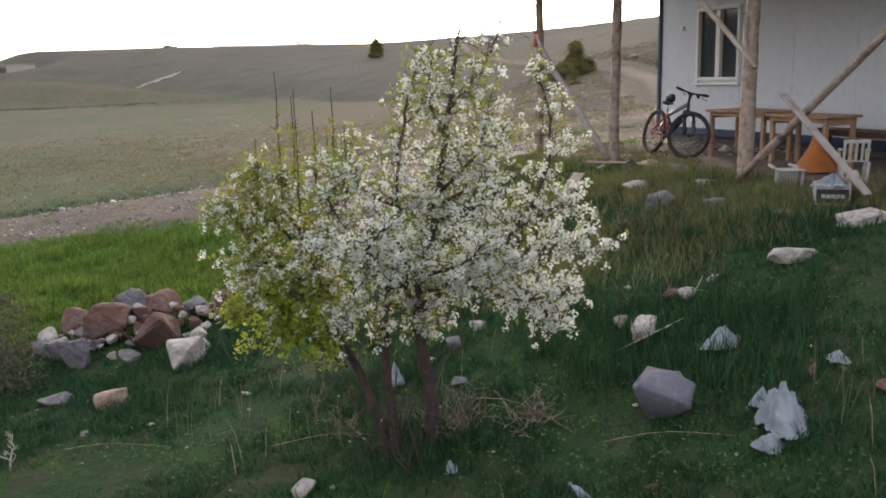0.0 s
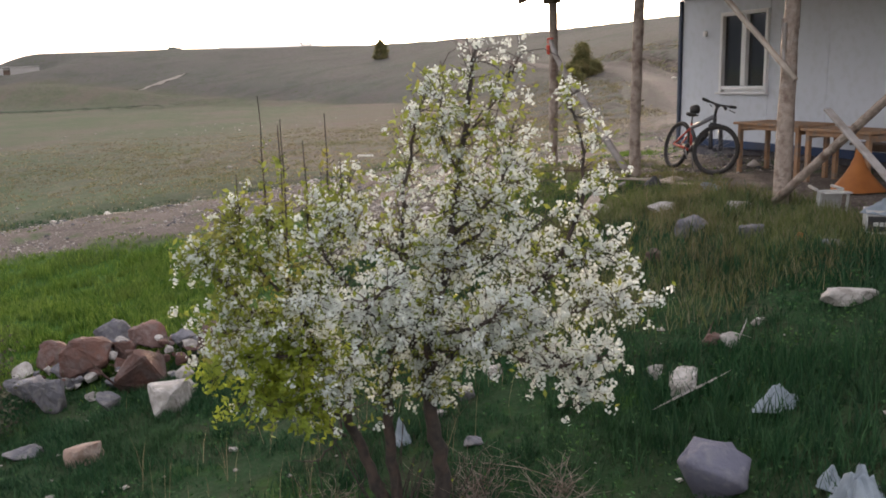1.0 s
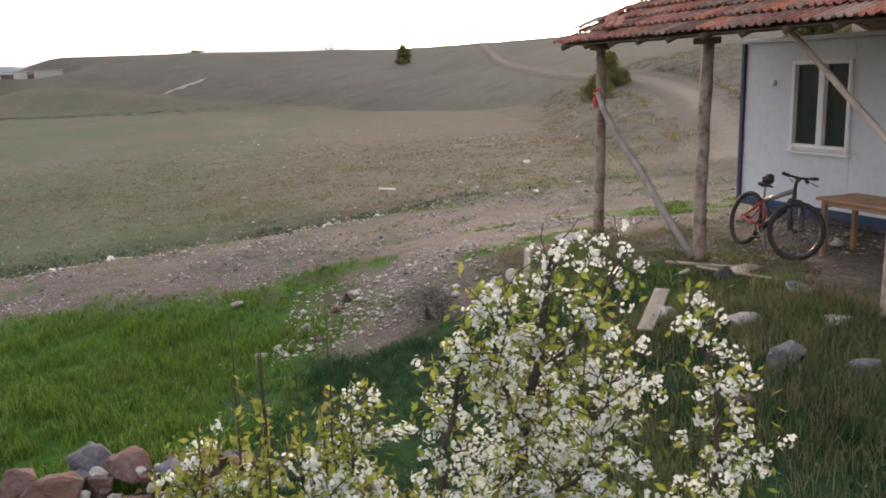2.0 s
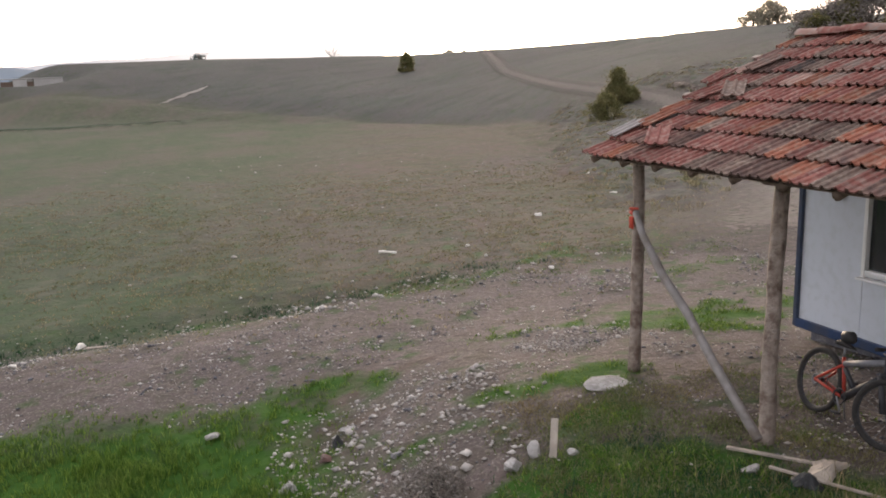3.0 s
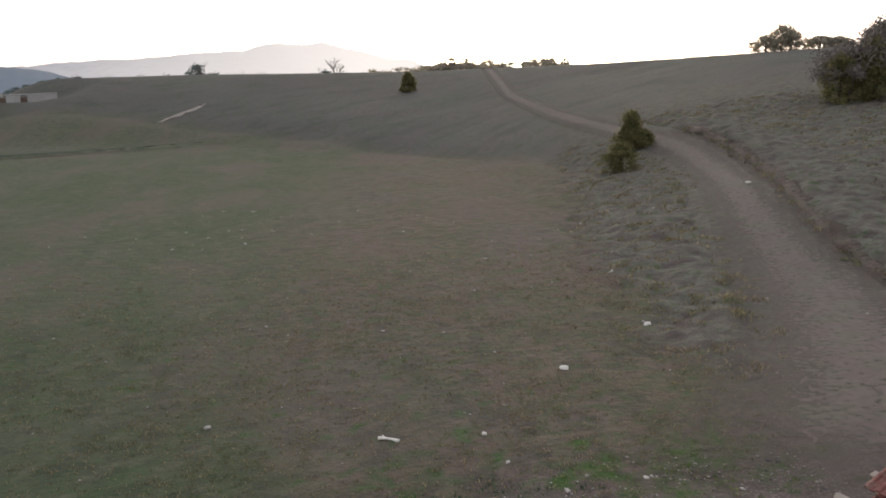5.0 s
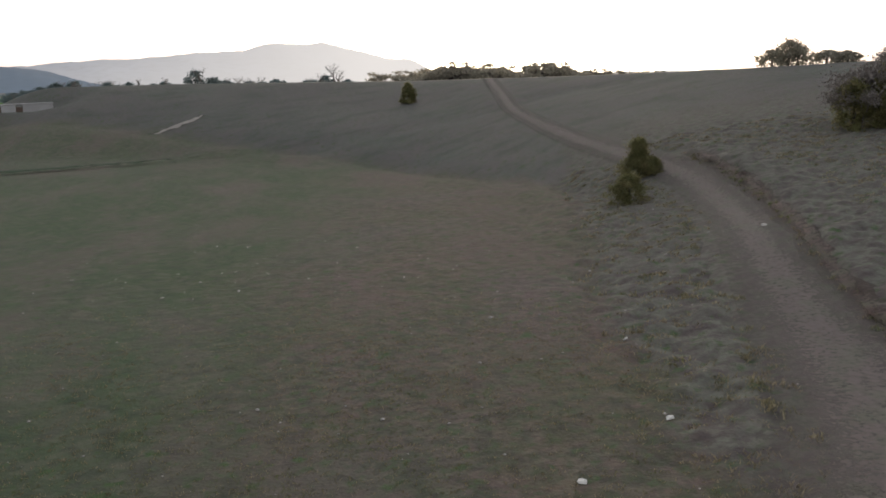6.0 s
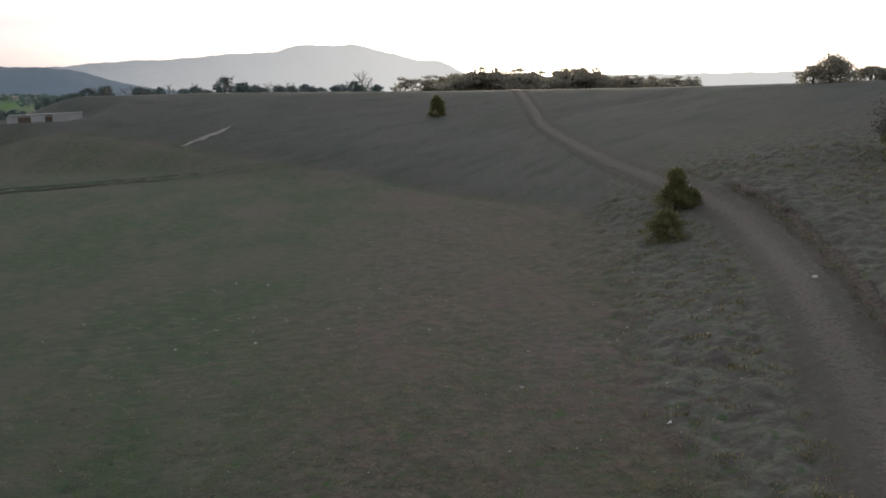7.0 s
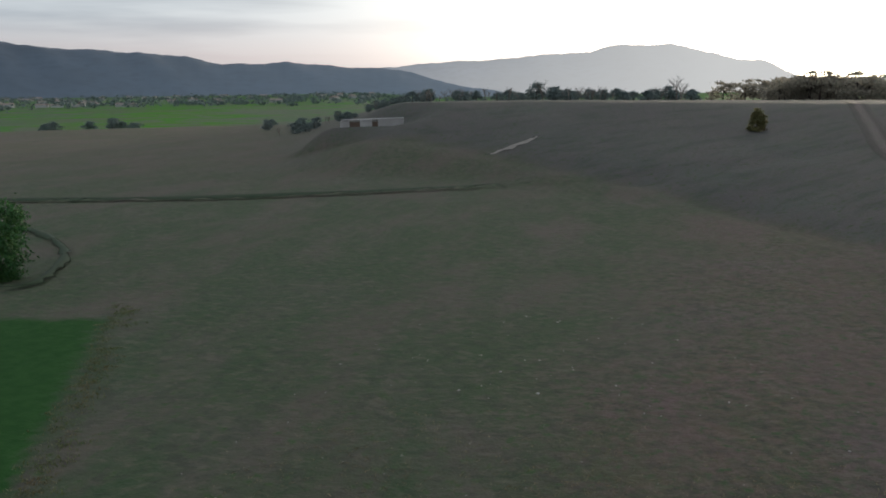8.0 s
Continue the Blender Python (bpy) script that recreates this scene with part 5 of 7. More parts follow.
# ---------------------------------------------------------------- stones of the yard
def yard_stones():
    W, G, R = M["stone_white"], M["stone"], M["stone_red"]
    rows = [
        ("boulder", 2.37, 9.98, (0.52, 0.40, 0.47), M["stone_violet"], "large blunt violet-grey boulder in the grass", 0, 0.13),
        ("stone", 4.10, 11.6, (0.50, 0.27, 0.18), W, "flat white limestone block in grass", -8, 0.2),
        ("stone", 5.06, 12.15, (0.52, 0.34, 0.22), W, "white limestone block half in grass", 10, 0.2),
        ("stone", 2.60, 11.22, (0.46, 0.22, 0.26), W, "tilted pale limestone slab in grass", 62, 0.15),
        ("stone", 3.02, 11.72, (0.20, 0.15, 0.13), R, "small reddish stone in grass", 0, 0.2),
        ("stone", 3.14, 11.62, (0.19, 0.15, 0.14), W, "small white stone in grass", 30, 0.2),
        ("stone", 3.40, 11.75, (0.10, 0.09, 0.09), W, "small white stone in grass", 0, 0.2),
        ("stone", 2.50, 11.5, (0.17, 0.13, 0.13), W, "small pale stone in grass", 10, 0.2),
        ("stone", 2.58, 11.25, (0.10, 0.09, 0.12), W, "small pale stone in grass", 10, 0.2),
        ("stone", 3.69, 15.0, (0.40, 0.26, 0.22), W, "white limestone block at the terrace edge", 15, 0.2),
        ("stone", 3.05, 15.6, (0.34, 0.24, 0.20), W, "pale stone half buried at the terrace edge", -10, 0.3),
        ("stone", 3.68, 14.05, (0.48, 0.22, 0.26), G, "long grey stone half buried in grass", 25, 0.3),
        ("stone", 4.18, 13.65, (0.34, 0.22, 0.22), G, "grey stone among tall grass", 0, 0.25),
        ("stone", 3.08, 13.45, (0.24, 0.20, 0.22), R, "pinkish stone on the slope", 0, 0.25),
        ("stone", 4.63, 12.88, (0.24, 0.18, 0.16), G, "small grey stone in grass", 0, 0.3),
        ("stone", 1.30, 12.4, (0.18, 0.14, 0.15), W, "pale stone behind the tree", 0, 0.2),
        ("stone", 1.05, 12.1, (0.20, 0.16, 0.18), G, "grey stone behind the tree", 0, 0.2),
        ("stone", 1.00, 11.3, (0.16, 0.12, 0.10), G, "grey stone behind the tree", 0, 0.2),
        ("stone", 0.80, 11.9, (0.12, 0.10, 0.08), W, "small white stone in grass", 0, 0.2),
        ("stone", -0.24, 9.95, (0.19, 0.14, 0.20), W, "white stone in short grass", 50, 0.2),
        ("stone", 0.12, 10.75, (0.07, 0.06, 0.06), W, "small white stone in grass", 0, 0.2),
        ("stone", -0.97, 12.1, (0.09, 0.07, 0.07), W, "small pale stone in grass", 0, 0.2),
        ("stone", -2.34, 11.62, (0.09, 0.08, 0.08), W, "small white stone in grass", 0, 0.15),
        ("stone", -2.3, 12.3, (0.36, 0.26, 0.26), M["stone_pink"], "angular pinkish block in grass", 25, 0.1),
        ("stone", -2.92, 12.6, (0.36, 0.26, 0.20), G, "flat grey stone in grass", 0, 0.3),
        ("stone", 2.05, 9.25, (0.11, 0.08, 0.07), R, "broken brick piece in grass", 20, 0.2),
        ("stone", 2.05, 9.05, (0.34, 0.26, 0.14), W, "flat white stone in grass", 5, 0.2),
        ("stone", 3.36, 9.75, (0.08, 0.06, 0.14), R, "broken brick piece in grass", 20, 0.2),
        ("stone", 3.62, 9.35, (0.20, 0.10, 0.10), R, "broken roof tile in grass", 60, 0.2),
        ("stone", -1.2, 19.4, (0.26, 0.22, 0.20), W, "white stone at the edge of lush grass", 0, 0.15),
        ("stone", 1.73, 17.98, (0.16, 0.14, 0.28), W, "upright pale stone beside the tilted board", 20, 0.15),
        ("stone", 1.5, 17.86, (0.28, 0.18, 0.2), W, "weathered pale stone in short turf", 40, 0.2),
        ("stone", 2.12, 17.75, (0.14, 0.12, 0.1), W, "small white stone in short turf", 0, 0.2),
        ("stone", -2.56, 21.29, (0.24, 0.18, 0.15), W, "white stone in lush grass", 0, 0.15),
        ("stone", -0.5, 20.7, (0.30, 0.16, 0.09), W, "flat pale stone beside the road", 0, 0.2),
        ("stone", -1.75, 18.7, (0.24, 0.15, 0.11), W, "pale stone in lush grass", 0, 0.2),
        ("stone", 1.35, 17.1, (0.18, 0.13, 0.12), W, "white stone on the bank below the terrace", 0, 0.2),
        ("stone", 3.65, 16.86, (0.22, 0.16, 0.13), W, "pale stone in grass by the porch", 0, 0.2),
        ("stone", -0.75, 19.9, (0.18, 0.14, 0.16), R, "pinkish stone on the bank", 0, 0.2),
        ("stone", -0.9, 18.7, (0.17, 0.14, 0.11), R, "pinkish stone on the bank", 0, 0.2),
        ("stone", 0.2, 19.2, (0.16, 0.12, 0.10), G, "grey stone on the gravel bank", 0, 0.2),
    ]
    for k, (name, x, y, size, mat, label, turn, sunk) in enumerate(rows):
        stone(name, x, y, size, mat, label, turn, random.uniform(-8, 8), sunk + 0.08, 100 + k if k else 9)


def stone_pile():
    """A heap of cleared field stones."""
    rnd = random.Random(4)
    big = [(-3.0, 14.6, 0.56, "stone_red"), (-2.25, 14.2, 0.62, "stone_red"), (-1.81, 13.25, 0.44, "stone_white"), (-3.15, 13.9, 0.42, "stone"), (-3.42, 14.2, 0.42, "stone"), (-3.32, 14.7, 0.36, "stone"), (-2.9, 15.35, 0.50, "stone"), (-2.72, 15.0, 0.20, "stone_white"), (-2.42, 15.0, 0.40, "stone_red"), (-2.02, 15.0, 0.28, "stone"), (-1.68, 15.0, 0.40, "stone_red"), (-3.6, 15.2, 0.40, "stone_red"), (-1.45, 14.6, 0.24, "stone_red"), (-1.78, 13.95, 0.22, "stone_white"), (-1.68, 13.6, 0.2, "stone_white"), (-2.5, 13.6, 0.28, "stone"), (-2.62, 14.75, 0.24, "stone_red"), (-3.85, 14.9, 0.26, "stone_white"), (-3.75, 14.5, 0.24, "stone"), (-1.3, 15.0, 0.28, "stone_red")]
    group = "stones of the cleared heap"
    for k, (x, y, s, m) in enumerate(big):
        hump = 0.20 * math.exp(-(((x + 2.6) / 0.9) ** 2) - ((y - 14.9) / 0.5) ** 2)
        stone("heap_stone", x, y, (s * 1.18, s * 0.95, s * 0.98), M[m], {"stone_red": "reddish sandstone block on the heap", "stone_white": "white stone on the heap", "stone": "grey field stone on the heap"}[m], rnd.uniform(0, 180), rnd.uniform(-20, 20), 0.22, 300 + k, group, z=gz(x, y) + hump)
    for k in range(150):
        x, y = rnd.gauss(-2.6, 0.85), rnd.gauss(14.75, 0.36)
        s = rnd.uniform(0.06, 0.19)
        m = rnd.choice(["stone_red", "stone_red", "stone", "stone_white"])
        hump = 0.30 * math.exp(-(((x + 2.6) / 0.9) ** 2) - ((y - 14.85) / 0.4) ** 2)
        stone("heap_stone", x, y, (s, s * 0.85, s * 0.8), M[m], {"stone_red": "small reddish stone on the heap", "stone_white": "small white stone on the heap", "stone": "small grey stone on the heap"}[m], rnd.uniform(0, 180), rnd.uniform(-25, 25), 0.25, 400 + k, group, z=gz(x, y) + hump)


yard_stones()
stone_pile()


# ---------------------------------------------------------------- litter and loose things of the yard
def crumpled(name, x, y, size, material, label, category, seed, z=None):
    """A crumpled bag or cloth lying on the ground."""
    rnd = random.Random(seed)
    bm = bmesh.new()
    n, m = 60, 16
    ph = [rnd.uniform(0, 6.28) for _ in range(6)]
    lean = Vector((rnd.uniform(-0.3, 0.3), rnd.uniform(-0.3, 0.3)))
    off = Vector((rnd.uniform(0, 50), 3, 7))
    rings = []
    for k in range(1, m + 1):
        f, row = k / m, []
        for j in range(n):
            a = 2 * math.pi * j / n
            fold = 0.5 * math.sin(4 * a + ph[0] + f) + 0.35 * math.sin(7 * a + ph[1] - 2 * f) + 0.3 * math.sin(12 * a + ph[2])
            reach = 0.60 * (1 + 0.22 * math.sin(2 * a + ph[3]) + 0.14 * math.sin(3 * a + ph[4]) + 0.16 * fold * f)
            q = Vector((math.cos(a) * f, math.sin(a) * f, 0))
            crease = 1 - 2 * abs(noise.noise(q * 2.6 + off))
            up = (1 - f) ** 1.15 * (0.72 + 0.25 * crease) + 0.34 * fold * f ** 0.7 * (1.05 - f) + 0.10 * crease * f + 0.16 * (0.5 - abs(noise.noise(q * 5.5 + off))) * (1.1 - f) - 0.06
            rr = f ** 0.85 * reach
            row.append(bm.verts.new(((math.cos(a) * rr + lean.x * (1 - f)) * size[0], (math.sin(a) * rr + lean.y * (1 - f)) * size[1], max(up, -0.08) * size[2])))
        rings.append(row)
    bm.faces.new(rings[0])
    for p, q in zip(rings, rings[1:]):
        for j in range(n):
            bm.faces.new((p[j], q[j], q[(j + 1) % n], p[(j + 1) % n]))
    under = bmesh.ops.duplicate(bm, geom=list(bm.faces))
    for v in under["geom"]:
        if isinstance(v, bmesh.types.BMVert):
            v.co.z -= 0.006
    ob = new(name, mesh_of(name, bm, material, True))
    ob.matrix_world = pose(x, y, (gz(x, y) if z is None else z) + 0.02, 0, 0, rnd.uniform(0, 360))
    return tagged(ob, label, category)


def yard_litter():
    crumpled("plastic_bag", 3.06, 10.62, (0.26, 0.20, 0.17), M["bag"], "crumpled white plastic bag in grass", "bag", 1)
    crumpled("old_cloth", 3.02, 9.42, (0.36, 0.32, 0.34), M["bag"], "heap of crumpled pale blue cloth", "cloth", 2)
    crumpled("old_cloth", 2.84, 9.26, (0.20, 0.16, 0.12), M["bag"], "white rag beside the cloth heap", "cloth", 3)
    crumpled("old_cloth", 2.98, 9.72, (0.16, 0.13, 0.13), M["bag"], "white rag beside the cloth heap", "cloth", 5)
    crumpled("plastic_bag", 0.46, 11.55, (0.15, 0.13, 0.2), M["bag"], "small white bag under the tree", "bag", 4)
    crumpled("plastic_bag", 3.55, 9.8, (0.14, 0.12, 0.07), M["bag"], "white scrap of plastic in grass", "bag", 6)
    crumpled("plastic_bag", 0.82, 9.95, (0.08, 0.08, 0.07), M["bag"], "white scrap of plastic in grass", "bag", 8)
    crumpled("plastic_sheet", -0.63, 20.34, (0.2, 0.14, 0.16), M["black_plastic"], "small black scrap of plastic on the rubble", "sheet", 14)
    # bottle
    bottle = thing("plastic_bottle", pose(1.62, 9.34, gz(1.62, 9.34) + 0.04, 0, 80, 115) @ Matrix.Scale(0.8, 4), "clear pale plastic bottle lying in grass", "bottle")
    prof = [(-0.13, 0.02), (-0.125, 0.038), (0.06, 0.04), (0.1, 0.028), (0.12, 0.014), (0.15, 0.013)]
    part("body", tube(bmesh.new(), [(0, 0, z) for z, r in prof], [r for z, r in prof], 10), M["bag"], bottle, "", True)
    part("cap", tube(bmesh.new(), [(0, 0, 0.15), (0, 0, 0.17)], 0.016, 10), M["bag"], bottle)
    # slab, boards and planks near the corner post
    slab = rock_bm((0.56, 0.38, 0.05), 77, 0.12, 40)
    ob = new("stone_slab", mesh_of("stone_slab", slab, M["stone_white"], True))
    ob.matrix_world = pose(2.82, 19.27, gz(2.82, 19.27) + 0.03, 8, -3, 20)
    tagged(ob, "flat white stone slab in grass by the corner post", "slab")
    for x, y, ln, w, turn, tip, lab in ((1.93, 17.85, 0.42, 0.08, 75, -62, "short pale board standing tilted in grass"), (2.95, 15.6, 0.9, 0.16, 62, -14, "weathered pale plank on the grassy bank"), (3.95, 17.0, 0.9, 0.05, -32, 0, "thin pale lath on the ground"), (4.15, 16.35, 1.0, 0.035, -38, 3, "thin pale stick on the bank")):
        p = new("board", mesh_of("board", box((ln, w, 0.025), None, 0.004), M["plank"], False))
        p.matrix_world = pose(x, y, gz(x, y) + 0.035 + abs(math.sin(radians(tip))) * ln * 0.42, 0, tip, turn)
        tagged(p, lab, "board")
    crumpled("flat_sack", 4.3, 16.65, (0.42, 0.26, 0.07), M["plank"], "dusty flattened sack on the gravel", "sack", 12)
    crumpled("plastic_sheet", 4.02, 16.45, (0.26, 0.2, 0.14), M["black_plastic"], "black crumpled plastic sheet", "sheet", 13)
    bowl = thing("plastic_bowl", pose(4.45, 15.55, gz(4.45, 15.55) + 0.06, 12, 8), "small pale blue plastic bowl in grass", "bowl")
    bm = bmesh.new()
    prof = [(0.06, 0.0), (0.10, 0.03), (0.13, 0.09), (0.122, 0.09), (0.095, 0.035), (0.05, 0.008)]
    rings = [[bm.verts.new((r * math.cos(2 * math.pi * k / 16), r * math.sin(2 * math.pi * k / 16), z - 0.05)) for k in range(16)] for r, z in prof]
    for a, b in zip(rings, rings[1:]):
        for k in range(16):
            bm.faces.new((a[k], a[(k + 1) % 16], b[(k + 1) % 16], b[k]))
    bm.faces.new(rings[0][::-1])
    bm.faces.new(rings[-1])
    part("shell", bm, M["bag"], bowl, "", True)
    # dead brush
    rnd = random.Random(21)
    for cx, cy, n, h, mat, lab in ((0.9, 10.55, 60, 0.34, "log", "tangle of dry twigs at the foot of the tree"), (1.45, 10.35, 40, 0.28, "log", "dry weeds beside the tree"), (0.0, 10.8, 14, 0.3, "log", "dry twigs lying near the tree")):
        bm = bmesh.new()
        for _ in range(n):
            a = rnd.uniform(0, 6.28)
            d = Vector((math.cos(a) * rnd.uniform(0.2, 0.9), math.sin(a) * rnd.uniform(0.2, 0.9), rnd.uniform(0.3, 1))) * h
            p0 = Vector((rnd.gauss(0, 0.09), rnd.gauss(0, 0.09), -0.02))
            p1 = p0 + d * 0.55 + Vector((rnd.gauss(0, 0.04), rnd.gauss(0, 0.04), 0))
            p2 = p0 + d
            r = 0.003
            tube(bm, [p0, p1, p2], [r, r * 0.7, r * 0.3], 5)
            for _ in range(3):
                q = p1.lerp(p2, rnd.random())
                tube(bm, [q, q + Vector((rnd.gauss(0, 0.1), rnd.gauss(0, 0.1), rnd.uniform(0, 0.1))) * (h / 0.4)], [r * 0.5, r * 0.25], 4)
        ob = new("brushwood", mesh_of("brushwood", bm, M[mat], True))
        ob.matrix_world = pose(cx, cy, gz(cx, cy))
        tagged(ob, lab, "brushwood")
    # bleached branch stuck upright in the bare soil
    bm = bmesh.new()

    def fork(p, d, ln, r, level):
        q = p + d * ln
        tube(bm, [p, p.lerp(q, 0.5) + Vector((rnd.gauss(0, 0.1), rnd.gauss(0, 0.1), 0)) * ln, q], [r, r * 0.85, r * 0.6], 5)
        if level < 3:
            for _ in range(3):
                e = (d + Vector((rnd.gauss(0, 0.7), rnd.gauss(0, 0.4), rnd.gauss(0.05, 0.3)))).normalized()
                fork(p.lerp(q, rnd.uniform(0.5, 1)), e, ln * rnd.uniform(0.45, 0.75), r * 0.6, level + 1)

    fork(Vector((0, 0, -0.05)), Vector((0.15, 0, 1)).normalized(), 0.24, 0.010, 0)
    ob = new("dead_branch", mesh_of("dead_branch", bm, M["dead"], True))
    ob.matrix_world = pose(-2.72, 11.0, gz(-2.72, 11.0))
    tagged(ob, "bleached dead branch standing in bare soil", "branch")
    # long thin canes lying in the grass
    for (x0, y0), (x1, y1), lift in (((1.9, 9.9), (2.75, 9.5), 0.06), ((1.05, 11.0), (1.75, 10.1), 0.08), ((-2.4, 11.3), (-1.5, 11.2), 0.04), ((-0.6, 10.9), (0.25, 10.7), 0.05)):
        pts = [Vector((x0 + (x1 - x0) * k / 6, y0 + (y1 - y0) * k / 6, 0)) for k in range(7)]
        for k, p in enumerate(pts):
            p.z = gz(p.x, p.y) + 0.01 + lift * math.sin(math.pi * k / 6)
        ob = new("cane", mesh_of("cane", tube(bmesh.new(), pts, [0.0036 - 0.0003 * k for k in range(7)], 5), M["log"], True))
        tagged(ob, "thin dry cane lying in grass", "stick")


yard_litter()


# ---------------------------------------------------------------- things under the porch
def local(u, v, z=0.0, turn=0.0):
    """A pose in the house's own directions: along the front, into the house, up."""
    return house.matrix_world @ pose(u, v, z, 0, 0, turn)


def floor_z(u, v):
    p = house.matrix_world @ Vector((u, v, 0))
    return gz(p.x, p.y)


def build_bicycle():
    R = 0.36
    heading = math.degrees(math.atan2(-0.985, 0.17))
    x, y = 4.80, 18.02
    bike = thing("bicycle", pose(x, y, gz(x, y) + 0.0, -13, 0, heading), "dark mountain bicycle with red rear parts, parked", "bicycle")

    def wheel(m, lab):
        side = pose(0, 0, 0, 90)
        w = part("wheel", torus(bmesh.new(), R - 0.031, 0.031, side, 40, 8), M["rubber"], bike, lab, True)
        w.matrix_basis = m
        part("rim", torus(bmesh.new(), R - 0.058, 0.012, side, 36, 6), M["bike_paint"], w, "", True)
        bm = bmesh.new()
        for k in range(20):
            a = 2 * math.pi * k / 20
            tube(bm, [(0.02 * math.cos(a + 1), 0.025 * (-1) ** k, 0.02 * math.sin(a + 1)), ((R - 0.06) * math.cos(a), 0, (R - 0.06) * math.sin(a))], 0.0022, 4)
        part("spokes", bm, M["metal"], w)
        part("hub", tube(bmesh.new(), [(0, -0.05, 0), (0, 0.05, 0)], 0.026, 10), M["bike_paint"], w, "", True)
        part("brake_disc", torus(bmesh.new(), 0.075, 0.006, pose(0, 0.04, 0, 90), 24, 5), M["metal"], w, "", True)
        return w

    wheel(pose(0, 0, R), "knobbly black rear wheel")
    wheel(pose(1.08, 0, R, 0, 0, 30), "knobbly black front wheel turned aside")

    def rod(name, pts, r, mat, lab=""):
        return part(name, tube(bmesh.new(), pts, r, 8), M[mat], bike, lab, True)

    bb, seat, head_t, head_b = (0.42, 0, 0.31), (0.27, 0, 0.70), (0.86, 0, 0.83), (0.90, 0, 0.70)
    rod("down_tube", [head_b, bb], 0.043, "bike_paint")
    rod("top_tube", [head_t, (0.31, 0, 0.64)], 0.033, "silver", "pale grey top tube")
    rod("seat_tube", [bb, seat], 0.019, "red", "red seat tube")
    rod("head_tube", [head_t, head_b], 0.026, "bike_paint")
    for s in (-1, 1):
        rod("chain_stay", [(0, 0.06 * s, R), (0.4, 0.03 * s, 0.31)], 0.018, "red")
        rod("seat_stay", [(0, 0.06 * s, R), (0.30, 0.02 * s, 0.62)], 0.016, "red")
        rod("fork_leg", [(1.08 + 0.03 * s, 0.062 * s, R), (0.93 + 0.03 * s, 0.062 * s, 0.70)], 0.031, "bike_paint")
    rod("fork_crown", [(0.90, -0.075, 0.71), (0.94, 0.075, 0.71)], 0.024, "bike_paint")
    rod("shock", [(0.33, 0, 0.60), (0.52, 0, 0.44)], 0.028, "bike_paint")
    rod("stem", [(0.86, 0, 0.83), (0.85, 0, 0.93), (0.91, 0, 0.99)], 0.021, "bike_paint")
    rod("shifter", [(0.87, 0.10, 0.99), (0.91, 0.12, 0.95)], 0.022, "bike_paint")
    rod("shifter", [(0.99, -0.12, 0.99), (1.03, -0.10, 0.95)], 0.022, "bike_paint")
    rod("handlebar", [(0.73, 0.34, 1.02), (0.85, 0.12, 1.0), (0.92, 0.0, 0.99), (0.99, -0.13, 0.99), (1.10, -0.35, 1.0)], 0.015, "bike_paint")
    for a, b in (((0.70, 0.39, 1.025), (0.78, 0.25, 1.012)), ((1.14, -0.41, 1.005), (1.06, -0.27, 0.995))):
        rod("grip", [a, b], 0.021, "rubber", "black rubber grip")
    rod("brake_lever", [(0.82, 0.22, 0.96), (0.90, 0.28, 0.93)], 0.007, "bike_paint")
    rod("brake_lever", [(1.05, -0.24, 0.96), (1.12, -0.24, 0.93)], 0.007, "bike_paint")
    rod("crank", [(0.42, -0.09, 0.31), (0.52, -0.09, 0.18)], 0.011, "metal")
    rod("crank", [(0.42, 0.09, 0.31), (0.32, 0.09, 0.44)], 0.011, "metal")
    part("chainring", torus(bmesh.new(), 0.085, 0.008, pose(0.42, -0.06, 0.31, 90), 26, 5), M["bike_paint"], bike, "", True)
    part("cassette", torus(bmesh.new(), 0.05, 0.016, pose(0, -0.045, R, 90), 20, 6), M["metal"], bike, "", True)
    part("pedal", box((0.09, 0.08, 0.02), pose(0.53, -0.15, 0.17), 0.004), M["bike_paint"], bike)
    part("pedal", box((0.09, 0.08, 0.02), pose(0.31, 0.15, 0.45), 0.004), M["bike_paint"], bike)
    rod("seat_post", [seat, (0.25, 0, 0.80)], 0.014, "metal")
    sad = bmesh.new()
    tube(sad, [(0.12, 0, 0.825), (0.17, 0, 0.84), (0.26, 0, 0.835), (0.36, 0, 0.825), (0.41, 0, 0.815)], [0.03, 0.075, 0.06, 0.028, 0.015], 10)
    for v in sad.verts:
        v.co.z = 0.825 + (v.co.z - 0.825) * 0.45
    part("saddle", sad, M["rubber"], bike, "black saddle", True)
    bag = box((0.17, 0.11, 0.13), pose(0.24, 0.02, 0.91, 6, -12, 10), 0.035)
    part("saddle_bag", bag, M["black_plastic"], bike, "black bag on the saddle", True)
    rod("kickstand", [(0.36, 0.05, 0.3), (0.30, 0.2, 0.0)], 0.009, "metal")


